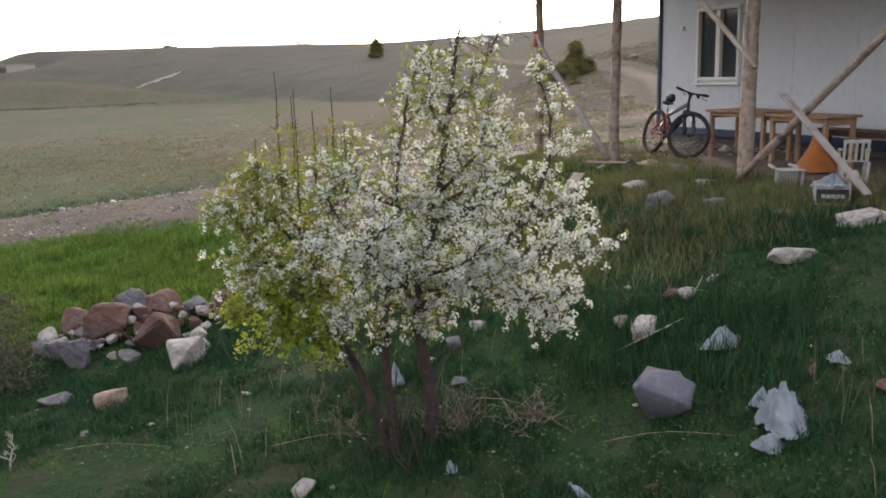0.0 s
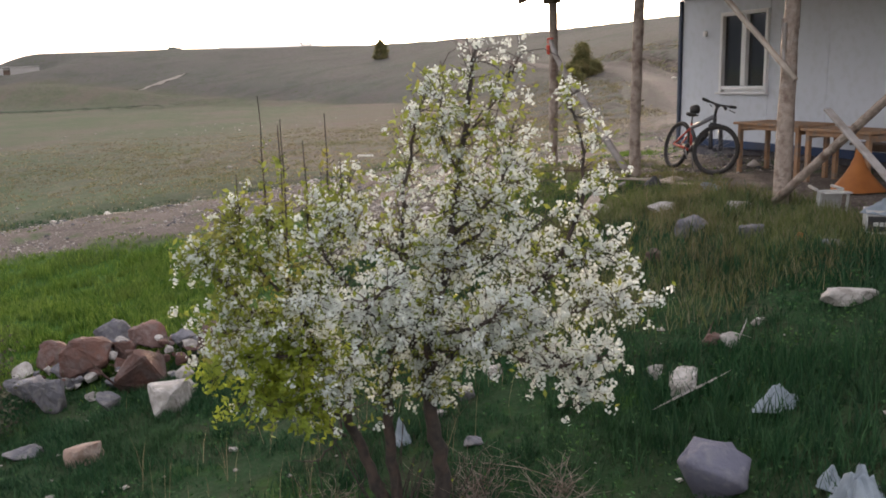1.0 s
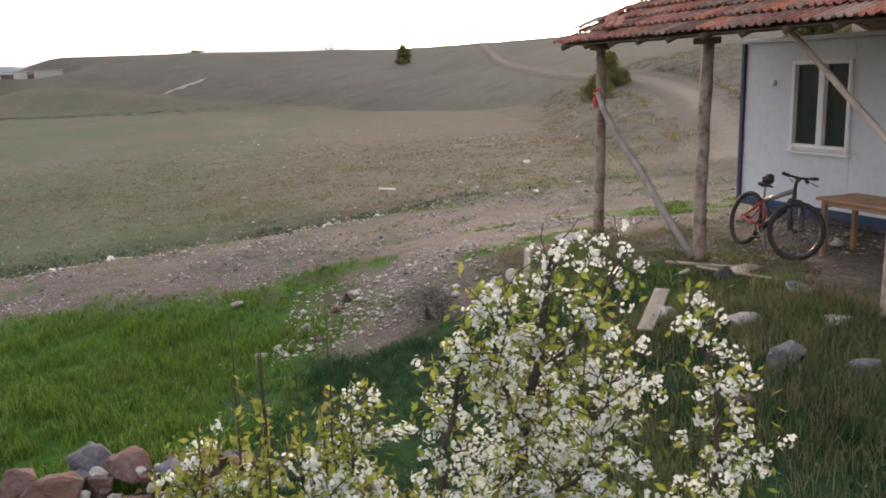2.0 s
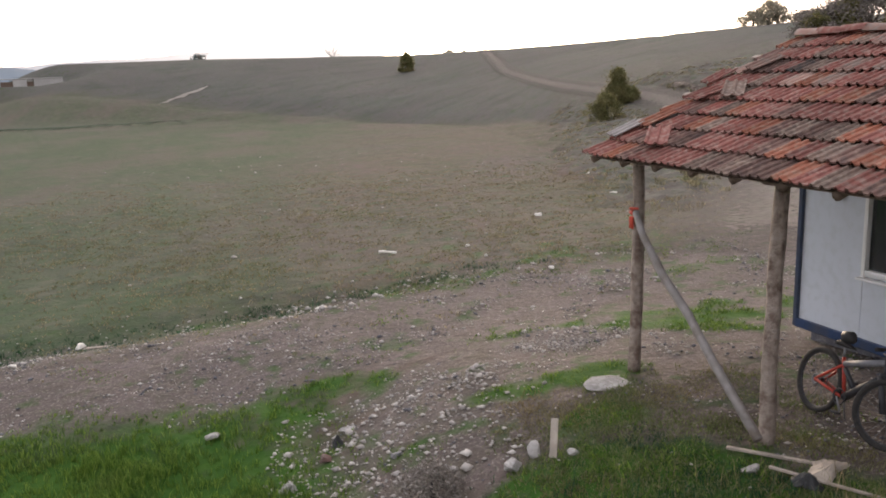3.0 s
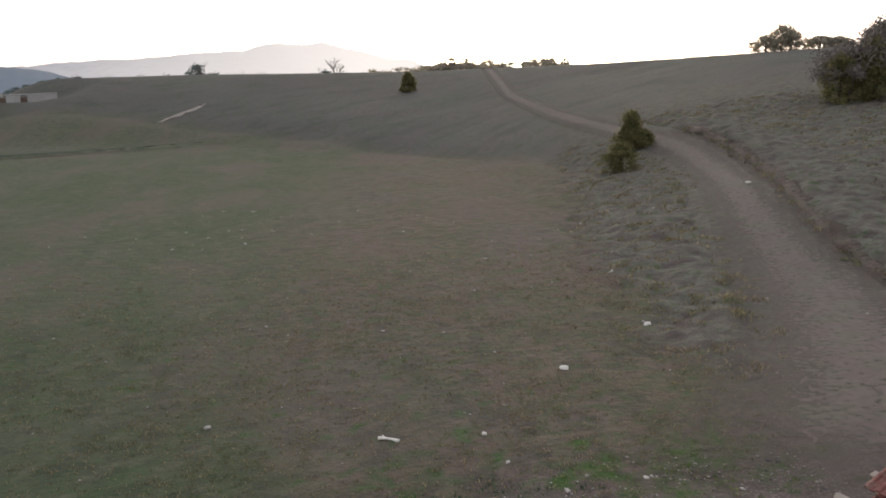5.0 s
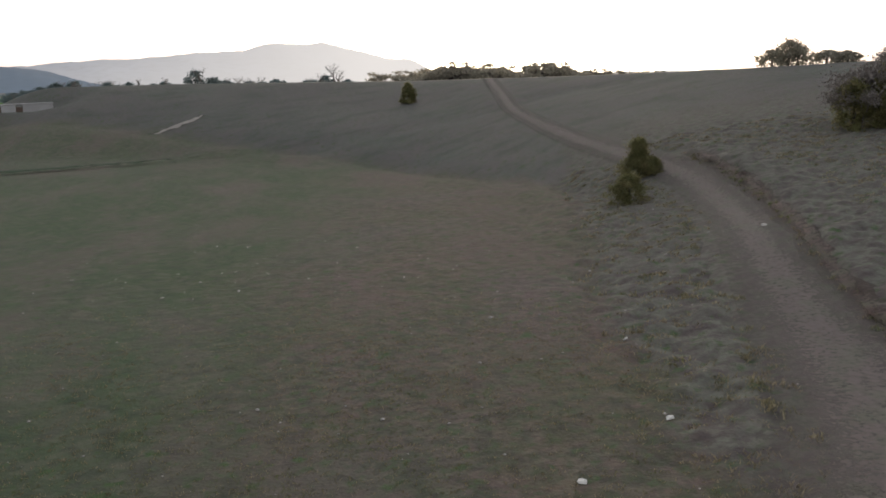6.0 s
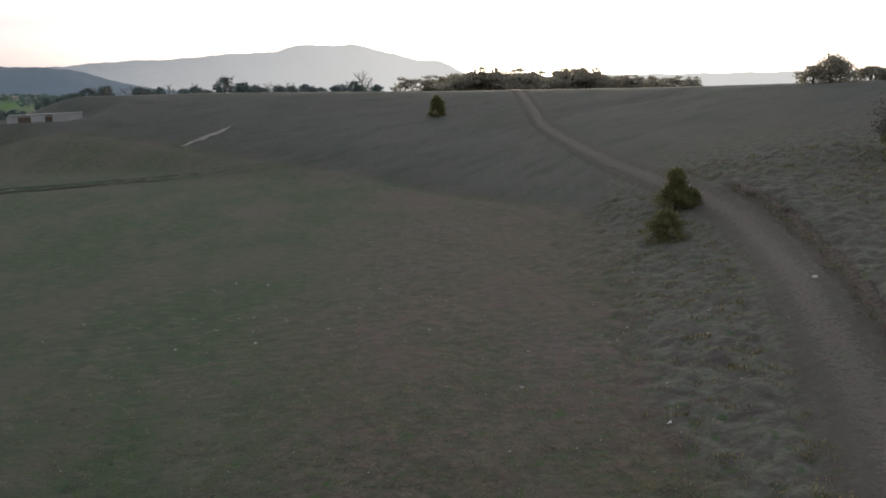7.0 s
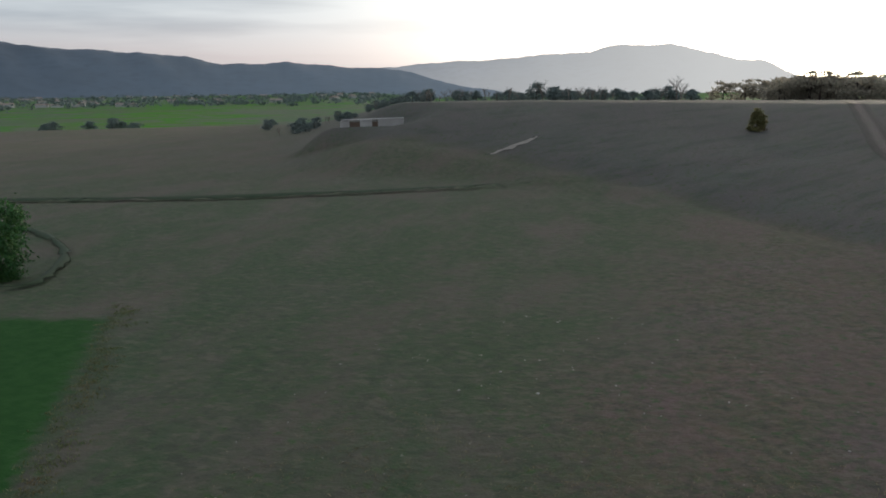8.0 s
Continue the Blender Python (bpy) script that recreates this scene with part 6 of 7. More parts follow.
def build_table(name, u0, u1, v0, v1, h, label, mat="table", legs=4):
    um, vm = (u0 + u1) / 2, (v0 + v1) / 2
    z0 = floor_z(um, vm)
    t = thing(name, local(um, vm, z0), label, "table")
    n = 4
    w = (v1 - v0) / n
    for k in range(n):
        part("top_board", box((u1 - u0, w - 0.008, 0.035), pose(0, v0 - vm + w * (k + 0.5), h - 0.018 + random.uniform(-0.002, 0.002)), 0.005), M[mat], t)
    for s in (-1, 1):
        part("apron", box((u1 - u0 - 0.1, 0.03, 0.06), pose(0, s * (v1 - v0 - 0.14) / 2, h - 0.068), 0.004), M[mat], t)
        part("apron", box((0.03, v1 - v0 - 0.18, 0.09), pose(s * (u1 - u0 - 0.14) / 2, 0, h - 0.085), 0.004), M[mat], t)
    for a in (-1, 1):
        for b in (-1, 1):
            part("leg", box((0.06, 0.06, h - 0.04 + 0.05), pose(a * (u1 - u0 - 0.16) / 2, b * (v1 - v0 - 0.16) / 2, (h - 0.04) / 2 - 0.02), 0.006), M[mat], t)
    return t


def build_plastic_chair(m, label):
    c = thing("plastic_chair", m, label, "chair", "white plastic chairs by the porch")
    bm = bmesh.new()
    block(bm, (0.44, 0.42, 0.025), pose(0, 0, 0.42, 4), 0.012)
    part("seat", bm, M["white_plastic"], c)
    back = part("backrest", box((0.46, 0.03, 0.07), pose(0, 0.24, 0.80, -12), 0.012), M["white_plastic"], c)
    for x in (-0.2, -0.1, 0.0, 0.1, 0.2):
        part("back_slat", box((0.05, 0.022, 0.36), pose(x, 0.215, 0.61, -12), 0.008), M["white_plastic"], back)
    for sx in (-1, 1):
        part("arm", box((0.05, 0.42, 0.03), pose(sx * 0.235, 0.0, 0.63, 3), 0.01), M["white_plastic"], c)
        part("arm_post", box((0.045, 0.05, 0.24), pose(sx * 0.235, -0.17, 0.52), 0.01), M["white_plastic"], c)
        for sy in (-1, 1):
            part("leg", box((0.055, 0.05, 0.43), pose(sx * 0.21, sy * 0.19, 0.21, sy * -5, sx * 4), 0.012), M["white_plastic"], c)
    return c


def porch_things():
    build_bicycle()
    build_table("wooden_table", 3.06, 4.30, 1.20, 1.86, 0.74, "long varnished pine table on the porch")
    build_table("wooden_table", 4.36, 5.45, 1.16, 1.80, 0.71, "varnished pine table beside the other table")
    build_table("bench", 4.3, 6.4, 2.1, 2.45, 0.45, "dark wooden bench against the cabin wall", "beam")
    build_table("low_table", 6.2, 8.0, 1.5, 2.3, 0.66, "brown low table with a worn top", "table")
    build_plastic_chair(local(6.0, 0.0, floor_z(6.0, 0.0) + 0.14, 65) @ pose(0, 0.3, 0, 97, 0, 0) @ Matrix.Scale(0.62, 4), "white plastic chair fallen on its side")
    build_plastic_chair(local(6.5, 0.5, floor_z(6.5, 0.5) + 0.01, 230) @ Matrix.Scale(0.62, 4), "dusty white plastic armchair")
    # orange sheet draped to a point
    sheet = bmesh.new()
    n = 14
    rings = []
    for k in range(6):
        f = k / 5
        rings.append([sheet.verts.new(((0.03 + 0.28 * f ** 1.7) * math.cos(2 * math.pi * j / n) * (1 + 0.18 * math.sin(3 * 2 * math.pi * j / n) * f), (0.03 + 0.24 * f ** 1.7) * math.sin(2 * math.pi * j / n) * (1 + 0.15 * math.cos(5 * 2 * math.pi * j / n) * f), 0.5 * (1 - f))) for j in range(n)])
    for a, b in zip(rings, rings[1:]):
        for j in range(n):
            sheet.faces.new((a[j], b[j], b[(j + 1) % n], a[(j + 1) % n]))
    sheet.faces.new(rings[0])
    ob = new("orange_sheet", mesh_of("orange_sheet", sheet, M["orange"], True))
    ob.matrix_world = local(5.4, 1.05, floor_z(5.4, 1.05) + 0.005, 20)
    tagged(ob, "orange plastic sheet draped to a point", "sheet")
    # black crate with pale printed bars
    crate = thing("crate", local(7.0, -0.36, floor_z(7.0, -0.36) + 0.02, 48) @ Matrix.Scale(0.88, 4), "whitish plastic tub with a black printed label", "crate")
    for x, y, sx, sy in ((0, -0.14, 0.40, 0.012), (0, 0.14, 0.40, 0.012), (-0.194, 0, 0.012, 0.266), (0.194, 0, 0.012, 0.266)):
        part("side", box((sx, sy, 0.26), pose(x, y, 0.13), 0.003), M["white_plastic"], crate)
    part("label_plate", box((0.36, 0.004, 0.17), pose(0, -0.1495, 0.11), 0.001), M["black_plastic"], crate, "black printed label")
    part("bottom", box((0.376, 0.266, 0.012), pose(0, 0, 0.008), 0.002), M["black_plastic"], crate)
    for k, (w, x) in enumerate(((0.05, -0.10), (0.04, -0.045), (0.05, 0.01), (0.035, 0.06), (0.045, 0.11))):
        part("printed_bar", box((w, 0.004, 0.045), pose(x, -0.1535, 0.11), 0.0), M["label"], crate)
    p = house.matrix_world @ Vector((7.0, -0.36, 0))
    crumpled("plastic_bag", p.x, p.y, (0.34, 0.28, 0.15), M["bag"], "crumpled white bag stuffed in the tub", "bag", 31, gz(p.x, p.y) + 0.20)
    p = house.matrix_world @ Vector((6.6, -0.95, 0))
    crumpled("plastic_sheet", p.x, p.y, (0.22, 0.16, 0.1), M["orange"], "orange crumpled packet in grass", "packet", 33)
    p = house.matrix_world @ Vector((6.6, 0.35, 0))
    crumpled("old_cloth", p.x, p.y, (0.32, 0.28, 0.2), M["plank"], "heap of dusty sacks by the porch", "cloth", 34)
    p = house.matrix_world @ Vector((5.2, -0.55, 0))
    stone("stone", p.x, p.y, (0.3, 0.22, 0.14), M["stone_white"], "pale stone at the foot of the post", 0, 0, 0.2, 900)


porch_things()


# ---------------------------------------------------------------- grass, tussocks, pebbles
def scatter(n, x0, x1, y0, y1, weight, seed):
    """Places over a rectangle, as thick as weight(x, y) says."""
    rng = np.random.default_rng(seed)
    x, y = rng.uniform(x0, x1, n), rng.uniform(y0, y1, n)
    keep = rng.uniform(0, 1, n) < weight(x, y)
    return np.stack([x[keep], y[keep]], 1)


def grow_grass():
    def tufted(n, x0, x1, y0, y1, weight, seed, many, wide):
        """Feet of blades that stand in tufts."""
        c = scatter(n, x0, x1, y0, y1, weight, seed)
        rng = np.random.default_rng(seed + 50)
        return np.repeat(c, many, 0) + rng.normal(0, wide, (len(c) * many, 2))

    def grow(name, feet, height, width, mat, lean, label, seed, weight=None):
        grade = None if weight is None else 0.35 + 0.75 * np.clip(weight(feet[:, 0], feet[:, 1]), 0, 1)
        tagged(blades(name, feet, height, width, M[mat], lean, seed=seed, grade=grade), label, "grass", kind="stuff")

    mottle = lambda x, y: np.clip(0.62 + 0.38 * wave(x, y, 1.9, 8) + 0.25 * wave(x, y, 5.1, 2), 0, 1)
    bare = lambda x, y: np.exp(-(((x + 0.9) / 0.9) ** 2) - ((y - 11.2) / 0.8) ** 2) + np.exp(-(((x + 2.4) / 0.9) ** 2) - ((y - 10.6) / 0.5) ** 2)
    thin = lambda x, y: smooth(x + 0.5 * wave(x, y, 1.1, 31), -6.2, -4.8) * (1 - smooth(x + 0.4 * wave(x, y, 1.3, 32), 5.9, 7.2)) * smooth(y + 0.5 * wave(x, y, 1.2, 33), 6.6, 8.5)
    in_yard = lambda x, y: thin(x, y) * zones(x, y)[2] * (1 - 0.85 * zones(x, y)[0]) * np.clip(mottle(x, y) - 0.6 * bare(x, y), 0.05, 1)
    meadow = lambda x, y: smooth(x + 0.8 * wave(x, y, 0.9, 34), -13.5, -9.5) * zones(x, y)[0] * smooth(-x, -0.4, 0.8) * np.clip(0.25 + 0.75 * mottle(x, y), 0, 1) * (1 - 0.55 * smooth(x, -3.6, -1.6) * smooth(y, 19, 21))
    verge = lambda x, y: zones(x, y)[0] * (1 - smooth(-x, -0.4, 0.8)) * mottle(x, y)
    sparse = lambda x, y: zones(x, y)[1] * np.clip(wave(x, y, 1.6, 17) - 0.35, 0, 0.8)
    tall = lambda x, y: zones(x, y)[2] * np.clip(wave(x, y, 1.1, 9) - 0.05, 0, 1) * smooth(x, 0.5, 2.5) * (1 - 0.7 * smooth(y, 12, 14))
    stalks = lambda x, y: zones(x, y)[2] * np.clip(wave(x, y, 0.9, 3), 0, 1)
    grow("yard_grass", tufted(80000, -6.2, 7.2, 6.6, 20.5, in_yard, 1, 6, 0.03), 0.115, 0.009, "grass", 0.75, "short dark green grass of the yard", 1, in_yard)
    grow("tall_yard_grass", tufted(6500, 0.5, 7.0, 8.0, 17.5, tall, 2, 9, 0.04), 0.25, 0.009, "grass", 0.5, "tall dark grass on the slope", 2)
    grow("lush_grass", tufted(30000, -13, 0.9, 12.5, 24, meadow, 3, 7, 0.035), 0.17, 0.013, "lush", 0.6, "lush bright green grass beside the road", 3, meadow)
    grow("verge_grass", tufted(24000, -2.0, 9, 14, 30, verge, 13, 7, 0.035), 0.085, 0.013, "lush", 0.85, "short green grass on the verges", 4, verge)
    grow("road_grass", tufted(9000, -13, 8, 16, 30, sparse, 14, 6, 0.05), 0.05, 0.014, "lush", 0.9, "sparse green tufts on the dirt road", 5)
    bank = lambda x, y: smooth(y, 11.8, 13.5) * (1 - smooth(y, 17.5, 19.5)) * smooth(x, 1.0, 2.6) * (1 - zones(x, y)[1]) * np.clip(0.55 + 0.6 * wave(x, y, 1.3, 21), 0.1, 1)
    low_bank = lambda x, y: bank(x, y) * (1 - smooth(y, 15.2, 16.4))
    grow("bank_grass", tufted(14000, 0.8, 7.0, 11.5, 16.5, low_bank, 15, 8, 0.045), 0.17, 0.009, "bank_grass", 0.6, "dusty pale green grass on the terrace edge", 9)
    mossy = lambda x, y: smooth(y, 15.0, 16.4) * (1 - smooth(y, 18.8, 19.8)) * smooth(x, 1.2, 2.0) * (1 - smooth(x, 4.4, 5.2)) * np.clip(0.7 + 0.5 * wave(x, y, 2.3, 22), 0.1, 1)
    grow("terrace_turf", tufted(9000, 1.0, 5.4, 14.8, 20.0, mossy, 35, 8, 0.05), 0.05, 0.011, "bank_grass", 0.9, "short mossy yellow-green turf on the terrace", 36)
    shoulder = lambda x, y: np.exp(-(((y - 28.35 - 0.19 * x) / 0.55) ** 2)) * np.clip(0.6 + 0.5 * wave(x, y, 1.2, 23), 0, 1) * (1 - smooth(x, 1, 5))
    grow("shoulder_grass", tufted(5000, -16, 5, 24.5, 30, shoulder, 16, 7, 0.06), 0.09, 0.016, "grass", 0.9, "dark grass on the shoulder between field and road", 10)
    crop_edge = lambda x, y: np.exp(-(((x + 38.5 - 0.668 * (64.8 - y) - 1.2) / 0.9) ** 2)) * np.clip(0.5 + 0.6 * wave(x, y, 0.9, 25), 0, 1)
    grow("crop_verge", tufted(20000, -42, -18, 36, 68, crop_edge, 17, 6, 0.12), 0.11, 0.04, "bank_grass", 0.9, "rough pale weeds along the green crop", 11)
    clump = lambda x, y: np.clip(wave(x, y, 0.55, 41) + 0.5 * wave(x, y, 2.1, 42) - 0.1, 0, 1) * (1 - zones(x, y)[1]) * (1 - smooth(y, 36, 46)) * smooth(np.abs(beside_track(x, y)), 2, 3)
    grow("pasture_tufts", tufted(12000, -16, 11, 26, 46, clump, 21, 6, 0.06), 0.05, 0.022, "bank_grass", 1.0, "pale green tufts in the pasture", 12)
    on_bank = lambda x, y: np.exp(-((((x - np.interp(y, bank_line[:, 1], bank_line[:, 0])) * 0.95 - 2.2) / 0.4) ** 2)) * np.clip(0.5 + 0.6 * wave(x, y, 1.7, 43), 0, 1) * smooth(y, 41, 43)
    grow("bank_tufts", tufted(9000, 14, 27, 41, 86, on_bank, 22, 8, 0.10), 0.20, 0.05, "bank_grass", 0.9, "rough grass overhanging the eroded bank", 13)
    weeds = scatter(26000, -4.5, 4.5, 8.4, 15.5, lambda x, y: zones(x, y)[2] * np.clip(0.25 + 0.8 * wave(x, y, 1.4, 27), 0, 1), 18)
    lift = np.random.default_rng(19).uniform(0.01, 0.08, len(weeds))
    at = np.c_[weeds, rise(weeds[:, 0], weeds[:, 1]) + bumps(weeds[:, 0], weeds[:, 1]) + lift]
    tagged(new("yard_weeds", raw_mesh("yard_weeds", *leaf_cloud(at, 0.035, 20, 0.6), M["weed"])), "small broad-leaved weeds in the grass", "weeds", kind="stuff")
    grow("dry_stalks", scatter(1800, -3.5, 6.0, 8.5, 17.0, stalks, 4), 0.40, 0.005, "dry", 0.4, "thin dry stalks standing in grass", 6)
    out = lambda x, y: (1 - smooth(y, 42, 60)) * smooth(x, -20, -13) * (1 - smooth(x, 9, 14))
    pasture = lambda x, y: np.clip(0.5 + 0.4 * wave(x, y, 0.7, 12) + 0.3 * wave(x, y, 2.7, 4), 0.1, 1) * (1 - zones(x, y)[1] * 0.9) * smooth(np.abs(beside_track(x, y)), 1.2, 2.0) * out(x, y)
    grow("pasture_turf", tufted(30000, -20, 14, 24, 58, pasture, 5, 6, 0.07), 0.055, 0.026, "dry", 1.2, "short worn turf of the pasture", 7)
    tuss = lambda x, y: zones(x, y)[3] * np.clip(0.1 + wave(x, y, 1.5, 14) + 0.4 * wave(x, y, 4.1, 2), 0, 1) * smooth(np.abs(beside_track(x, y)), 1.5, 2.3)
    grow("tussock_grass", tufted(34000, 5, 42, 32, 96, tuss, 6, 7, 0.10), 0.15, 0.045, "dry", 0.9, "pale tussocks of rough grass", 8)


def pebbles(name, xy, size, material, seed, label):
    rng = np.random.default_rng(seed)
    n = len(xy)
    o = np.array([(1, 0, 0), (-1, 0, 0), (0, 1, 0), (0, -1, 0), (0, 0, 1), (0, 0, -0.6), (0.7, 0.7, 0.25), (-0.7, -0.6, 0.3)])[:6]
    tri = np.array([(0, 2, 4), (2, 1, 4), (1, 3, 4), (3, 0, 4), (2, 0, 5), (1, 2, 5), (3, 1, 5), (0, 3, 5)])
    s = size * rng.lognormal(0, 0.5, n)
    a = rng.uniform(0, 6.28, n)
    shape = o[None] * rng.uniform(0.6, 1.3, (n, 6, 3)) * s[:, None, None]
    x = shape[..., 0] * np.cos(a)[:, None] - shape[..., 1] * np.sin(a)[:, None]
    y = shape[..., 0] * np.sin(a)[:, None] + shape[..., 1] * np.cos(a)[:, None]
    z = (rise(xy[:, 0], xy[:, 1]) + bumps(xy[:, 0], xy[:, 1]))[:, None] + shape[..., 2] * 0.6 + 0.2 * s[:, None]
    v = np.stack([x + xy[:, :1], y + xy[:, 1:], z], -1).reshape(-1, 3)
    f = (np.arange(n)[:, None, None] * 6 + tri[None]).reshape(-1, 3)
    tagged(new(name, raw_mesh(name, v, f, material)), label, "stones", kind="stuff")


def strew_pebbles():
    on_road = lambda x, y: zones(x, y)[1] * np.clip(0.35 + wave(x, y, 1.2, 15), 0.05, 1)
    pebbles("road_gravel", scatter(30000, -14, 8, 17, 29.5, on_road, 7), 0.016, M["pebble"], 7, "pale gravel strewn over the dirt road")
    pebbles("road_clods", scatter(15000, -14, 8, 17, 29, on_road, 27), 0.016, M["stone"], 27, "dark clods and stones on the dirt road")
    edge = lambda x, y: np.exp(-(((y - 27.9 - 0.19 * x) / 0.8) ** 2))
    pebbles("roadside_stones", scatter(2200, -13, 6, 24.5, 30, edge, 8), 0.021, M["pebble"], 8, "pale stones along the edge of the field")
    heap = lambda x, y: np.exp(-(((x + 0.8) / 1.9) ** 2) - ((y - 27.9 - 0.19 * x) / 0.6) ** 2)
    pebbles("shoulder_stones", scatter(1500, -5, 4, 26, 30, heap, 28), 0.035, M["pebble"], 28, "pale stones gathered on the road shoulder")
    pale = lambda x, y: np.exp(-(((x - 2.8) / 1.3) ** 2) - ((y - 21.6) / 0.8) ** 2)
    pebbles("pale_gravel", scatter(14000, 0, 6, 19.5, 23.5, pale, 29), 0.012, M["pebble"], 29, "pale crushed gravel by the corner post")
    few = lambda x, y: np.full(x.shape, 1.0)
    pebbles("field_stones", scatter(420, -20, 20, 28, 75, few, 9), 0.035, M["pebble"], 9, "pale stones scattered over the pasture")
    soil = lambda x, y: zones(x, y)[2]
    pebbles("yard_stones", scatter(300, -4, 5, 9.2, 19, soil, 10), 0.018, M["pebble"], 10, "small pale stones in the yard grass")
    pebbles("bank_rubble", scatter(1000, -1.6, 1.7, 18.2, 21.6, few, 11), 0.024, M["pebble"], 11, "rubble on the bank below the terrace")
    # single pale pieces lying in the field
    for k, (x, y, s) in enumerate(((4.42, 35.5, 0.26), (7.62, 39.0, 0.26), (8.38, 47.1, 0.24), (3.55, 27.8, 0.2), (-6.6, 26.95, 0.26), (-1.6, 27.15, 0.18), (19.7, 61.8, 0.36), (1.95, 31.75, 0.14), (9.4, 51.0, 0.18), (12.5, 56.0, 0.2), (2.3, 30.2, 0.12), (-7.4, 25.6, 0.22))):
        stone("field_stone", x, y, (s, s * 0.7, s * 0.55), M["chalk"], "pale stone lying alone on the pasture", 20 * k, 0, 0.15, 700 + k, "pale stones of the pasture")
    bone = bmesh.new()
    tube(bone, [(-0.24, 0.02, 0.03), (-0.1, 0, 0.045), (0.1, -0.03, 0.04), (0.25, -0.1, 0.03)], [0.05, 0.03, 0.03, 0.05], 8)
    tube(bone, [(-0.1, 0.0, 0.04), (-0.16, 0.12, 0.05)], [0.035, 0.02], 8)
    ob = new("branch_piece", mesh_of("branch_piece", bone, M["chalk"], True))
    ob.matrix_world = pose(-0.2, 32.05, gz(-0.2, 32.05), 0, 0, -10)
    tagged(ob, "bleached forked piece of wood on the pasture", "branch")
    lath = new("board", mesh_of("board", box((0.5, 0.09, 0.03)), M["plank"], False))
    lath.matrix_world = pose(-6.1, 26.6, gz(-6.1, 26.6) + 0.03, 0, 0, 10)
    tagged(lath, "pale board lying beside the road", "board")


grow_grass()
strew_pebbles()


# ---------------------------------------------------------------- bushes and trees
def bush(name, x, y, h, w, label, seed, shape="cone", mat="juniper", n=9000, size=0.09, category="bush", z=None):
    """An evergreen bush: a stem and a crown of many short sprays, with an uneven outline."""
    rng = np.random.default_rng(seed)
    b = thing(name, pose(x, y, (float(rise(x, y)) if z is None else z)), label, category)
    f = rng.uniform(0, 1, n) ** 0.8
    a = rng.uniform(0, 2 * np.pi, n)
    prof = {"cone": (1 - f) ** 0.7 * (0.35 + 0.65 * np.minimum(1, f * 6)), "dome": np.sqrt(np.clip(1 - f ** 2, 0, 1)), "ball": np.sqrt(np.clip(1 - (2 * f - 1) ** 2, 0, 1))}[shape]
    lobes = 1 + 0.26 * np.sin(3 * a + 5 * f + seed) + 0.2 * np.sin(7 * a - 9 * f + 2 * seed) + 0.1 * np.sin(13 * a + 17 * f)
    r = w / 2 * prof * lobes * np.sqrt(rng.uniform(0.25, 1.0, n))
    c = np.stack([r * np.cos(a), r * np.sin(a), h * (f * (1 + 0.06 * np.sin(5 * a + seed)))], 1)
    knots = c[rng.integers(0, n, 46)]               # most sprays gather round knots, with gaps between
    gather = rng.uniform(0, 1, n) < 0.72
    c[gather] = (knots[rng.integers(0, 46, n)] + rng.normal(0, 1, (n, 3)) * [0.085 * w, 0.085 * w, 0.06 * h])[gather]
    c[:, 2] = np.abs(c[:, 2])
    part("trunk", tube(bmesh.new(), [(0, 0, -0.2), (0.02 * w, 0, h * 0.4), (0, 0, h * 0.8)], [0.05 * w, 0.035 * w, 0.01], 6), M["bark"], b, "", True)
    part("crown", raw_mesh("crown", *leaf_cloud(c, size, seed), M[mat]), None, b)
    return b


def twiggy(name, x, y, h, w, label, seed, mat="far_twig", z=None, leaves=0, group="", leaf_mat="far_leaf", leaf=0.05):
    """A bare tree: a trunk that forks again and again into fine twigs."""
    rnd = random.Random(seed)
    t = thing(name, pose(x, y, (float(rise(x, y)) if z is None else z)), label, "tree", group)
    bm, tips = bmesh.new(), []

    def grow(p, d, ln, r, level):
        q = p + d * ln
        tube(bm, [p, p.lerp(q, 0.5) + Vector((rnd.gauss(0, 0.04), rnd.gauss(0, 0.04), 0)) * ln, q], [r, r * 0.8, r * 0.55], 4 if level else 6, 0, False)
        if level >= 4:
            tips.append(q)
            return
        for _ in range(3 if level else 4):
            e = (d + Vector((rnd.gauss(0, 0.5) * w / h, rnd.gauss(0, 0.5) * w / h, rnd.gauss(0.1, 0.3)))).normalized()
            grow(p.lerp(q, rnd.uniform(0.6, 1)), e, ln * rnd.uniform(0.6, 0.85), r * 0.55, level + 1)

    grow(Vector((0, 0, -0.2)), Vector((0, 0, 1)), h * 0.28, h * 0.022, 0)
    part("trunk", bm, M["bark"] if mat == "bark" else M[mat], t, "", True)
    if leaves:
        rng = np.random.default_rng(seed)
        pick = np.array(tips)[rng.integers(0, len(tips), leaves)] + rng.normal(0, 0.05 * h, (leaves, 3))
        part("crown", raw_mesh("crown", *leaf_cloud(pick, leaf * h, seed), M[leaf_mat]), None, t)
    return t


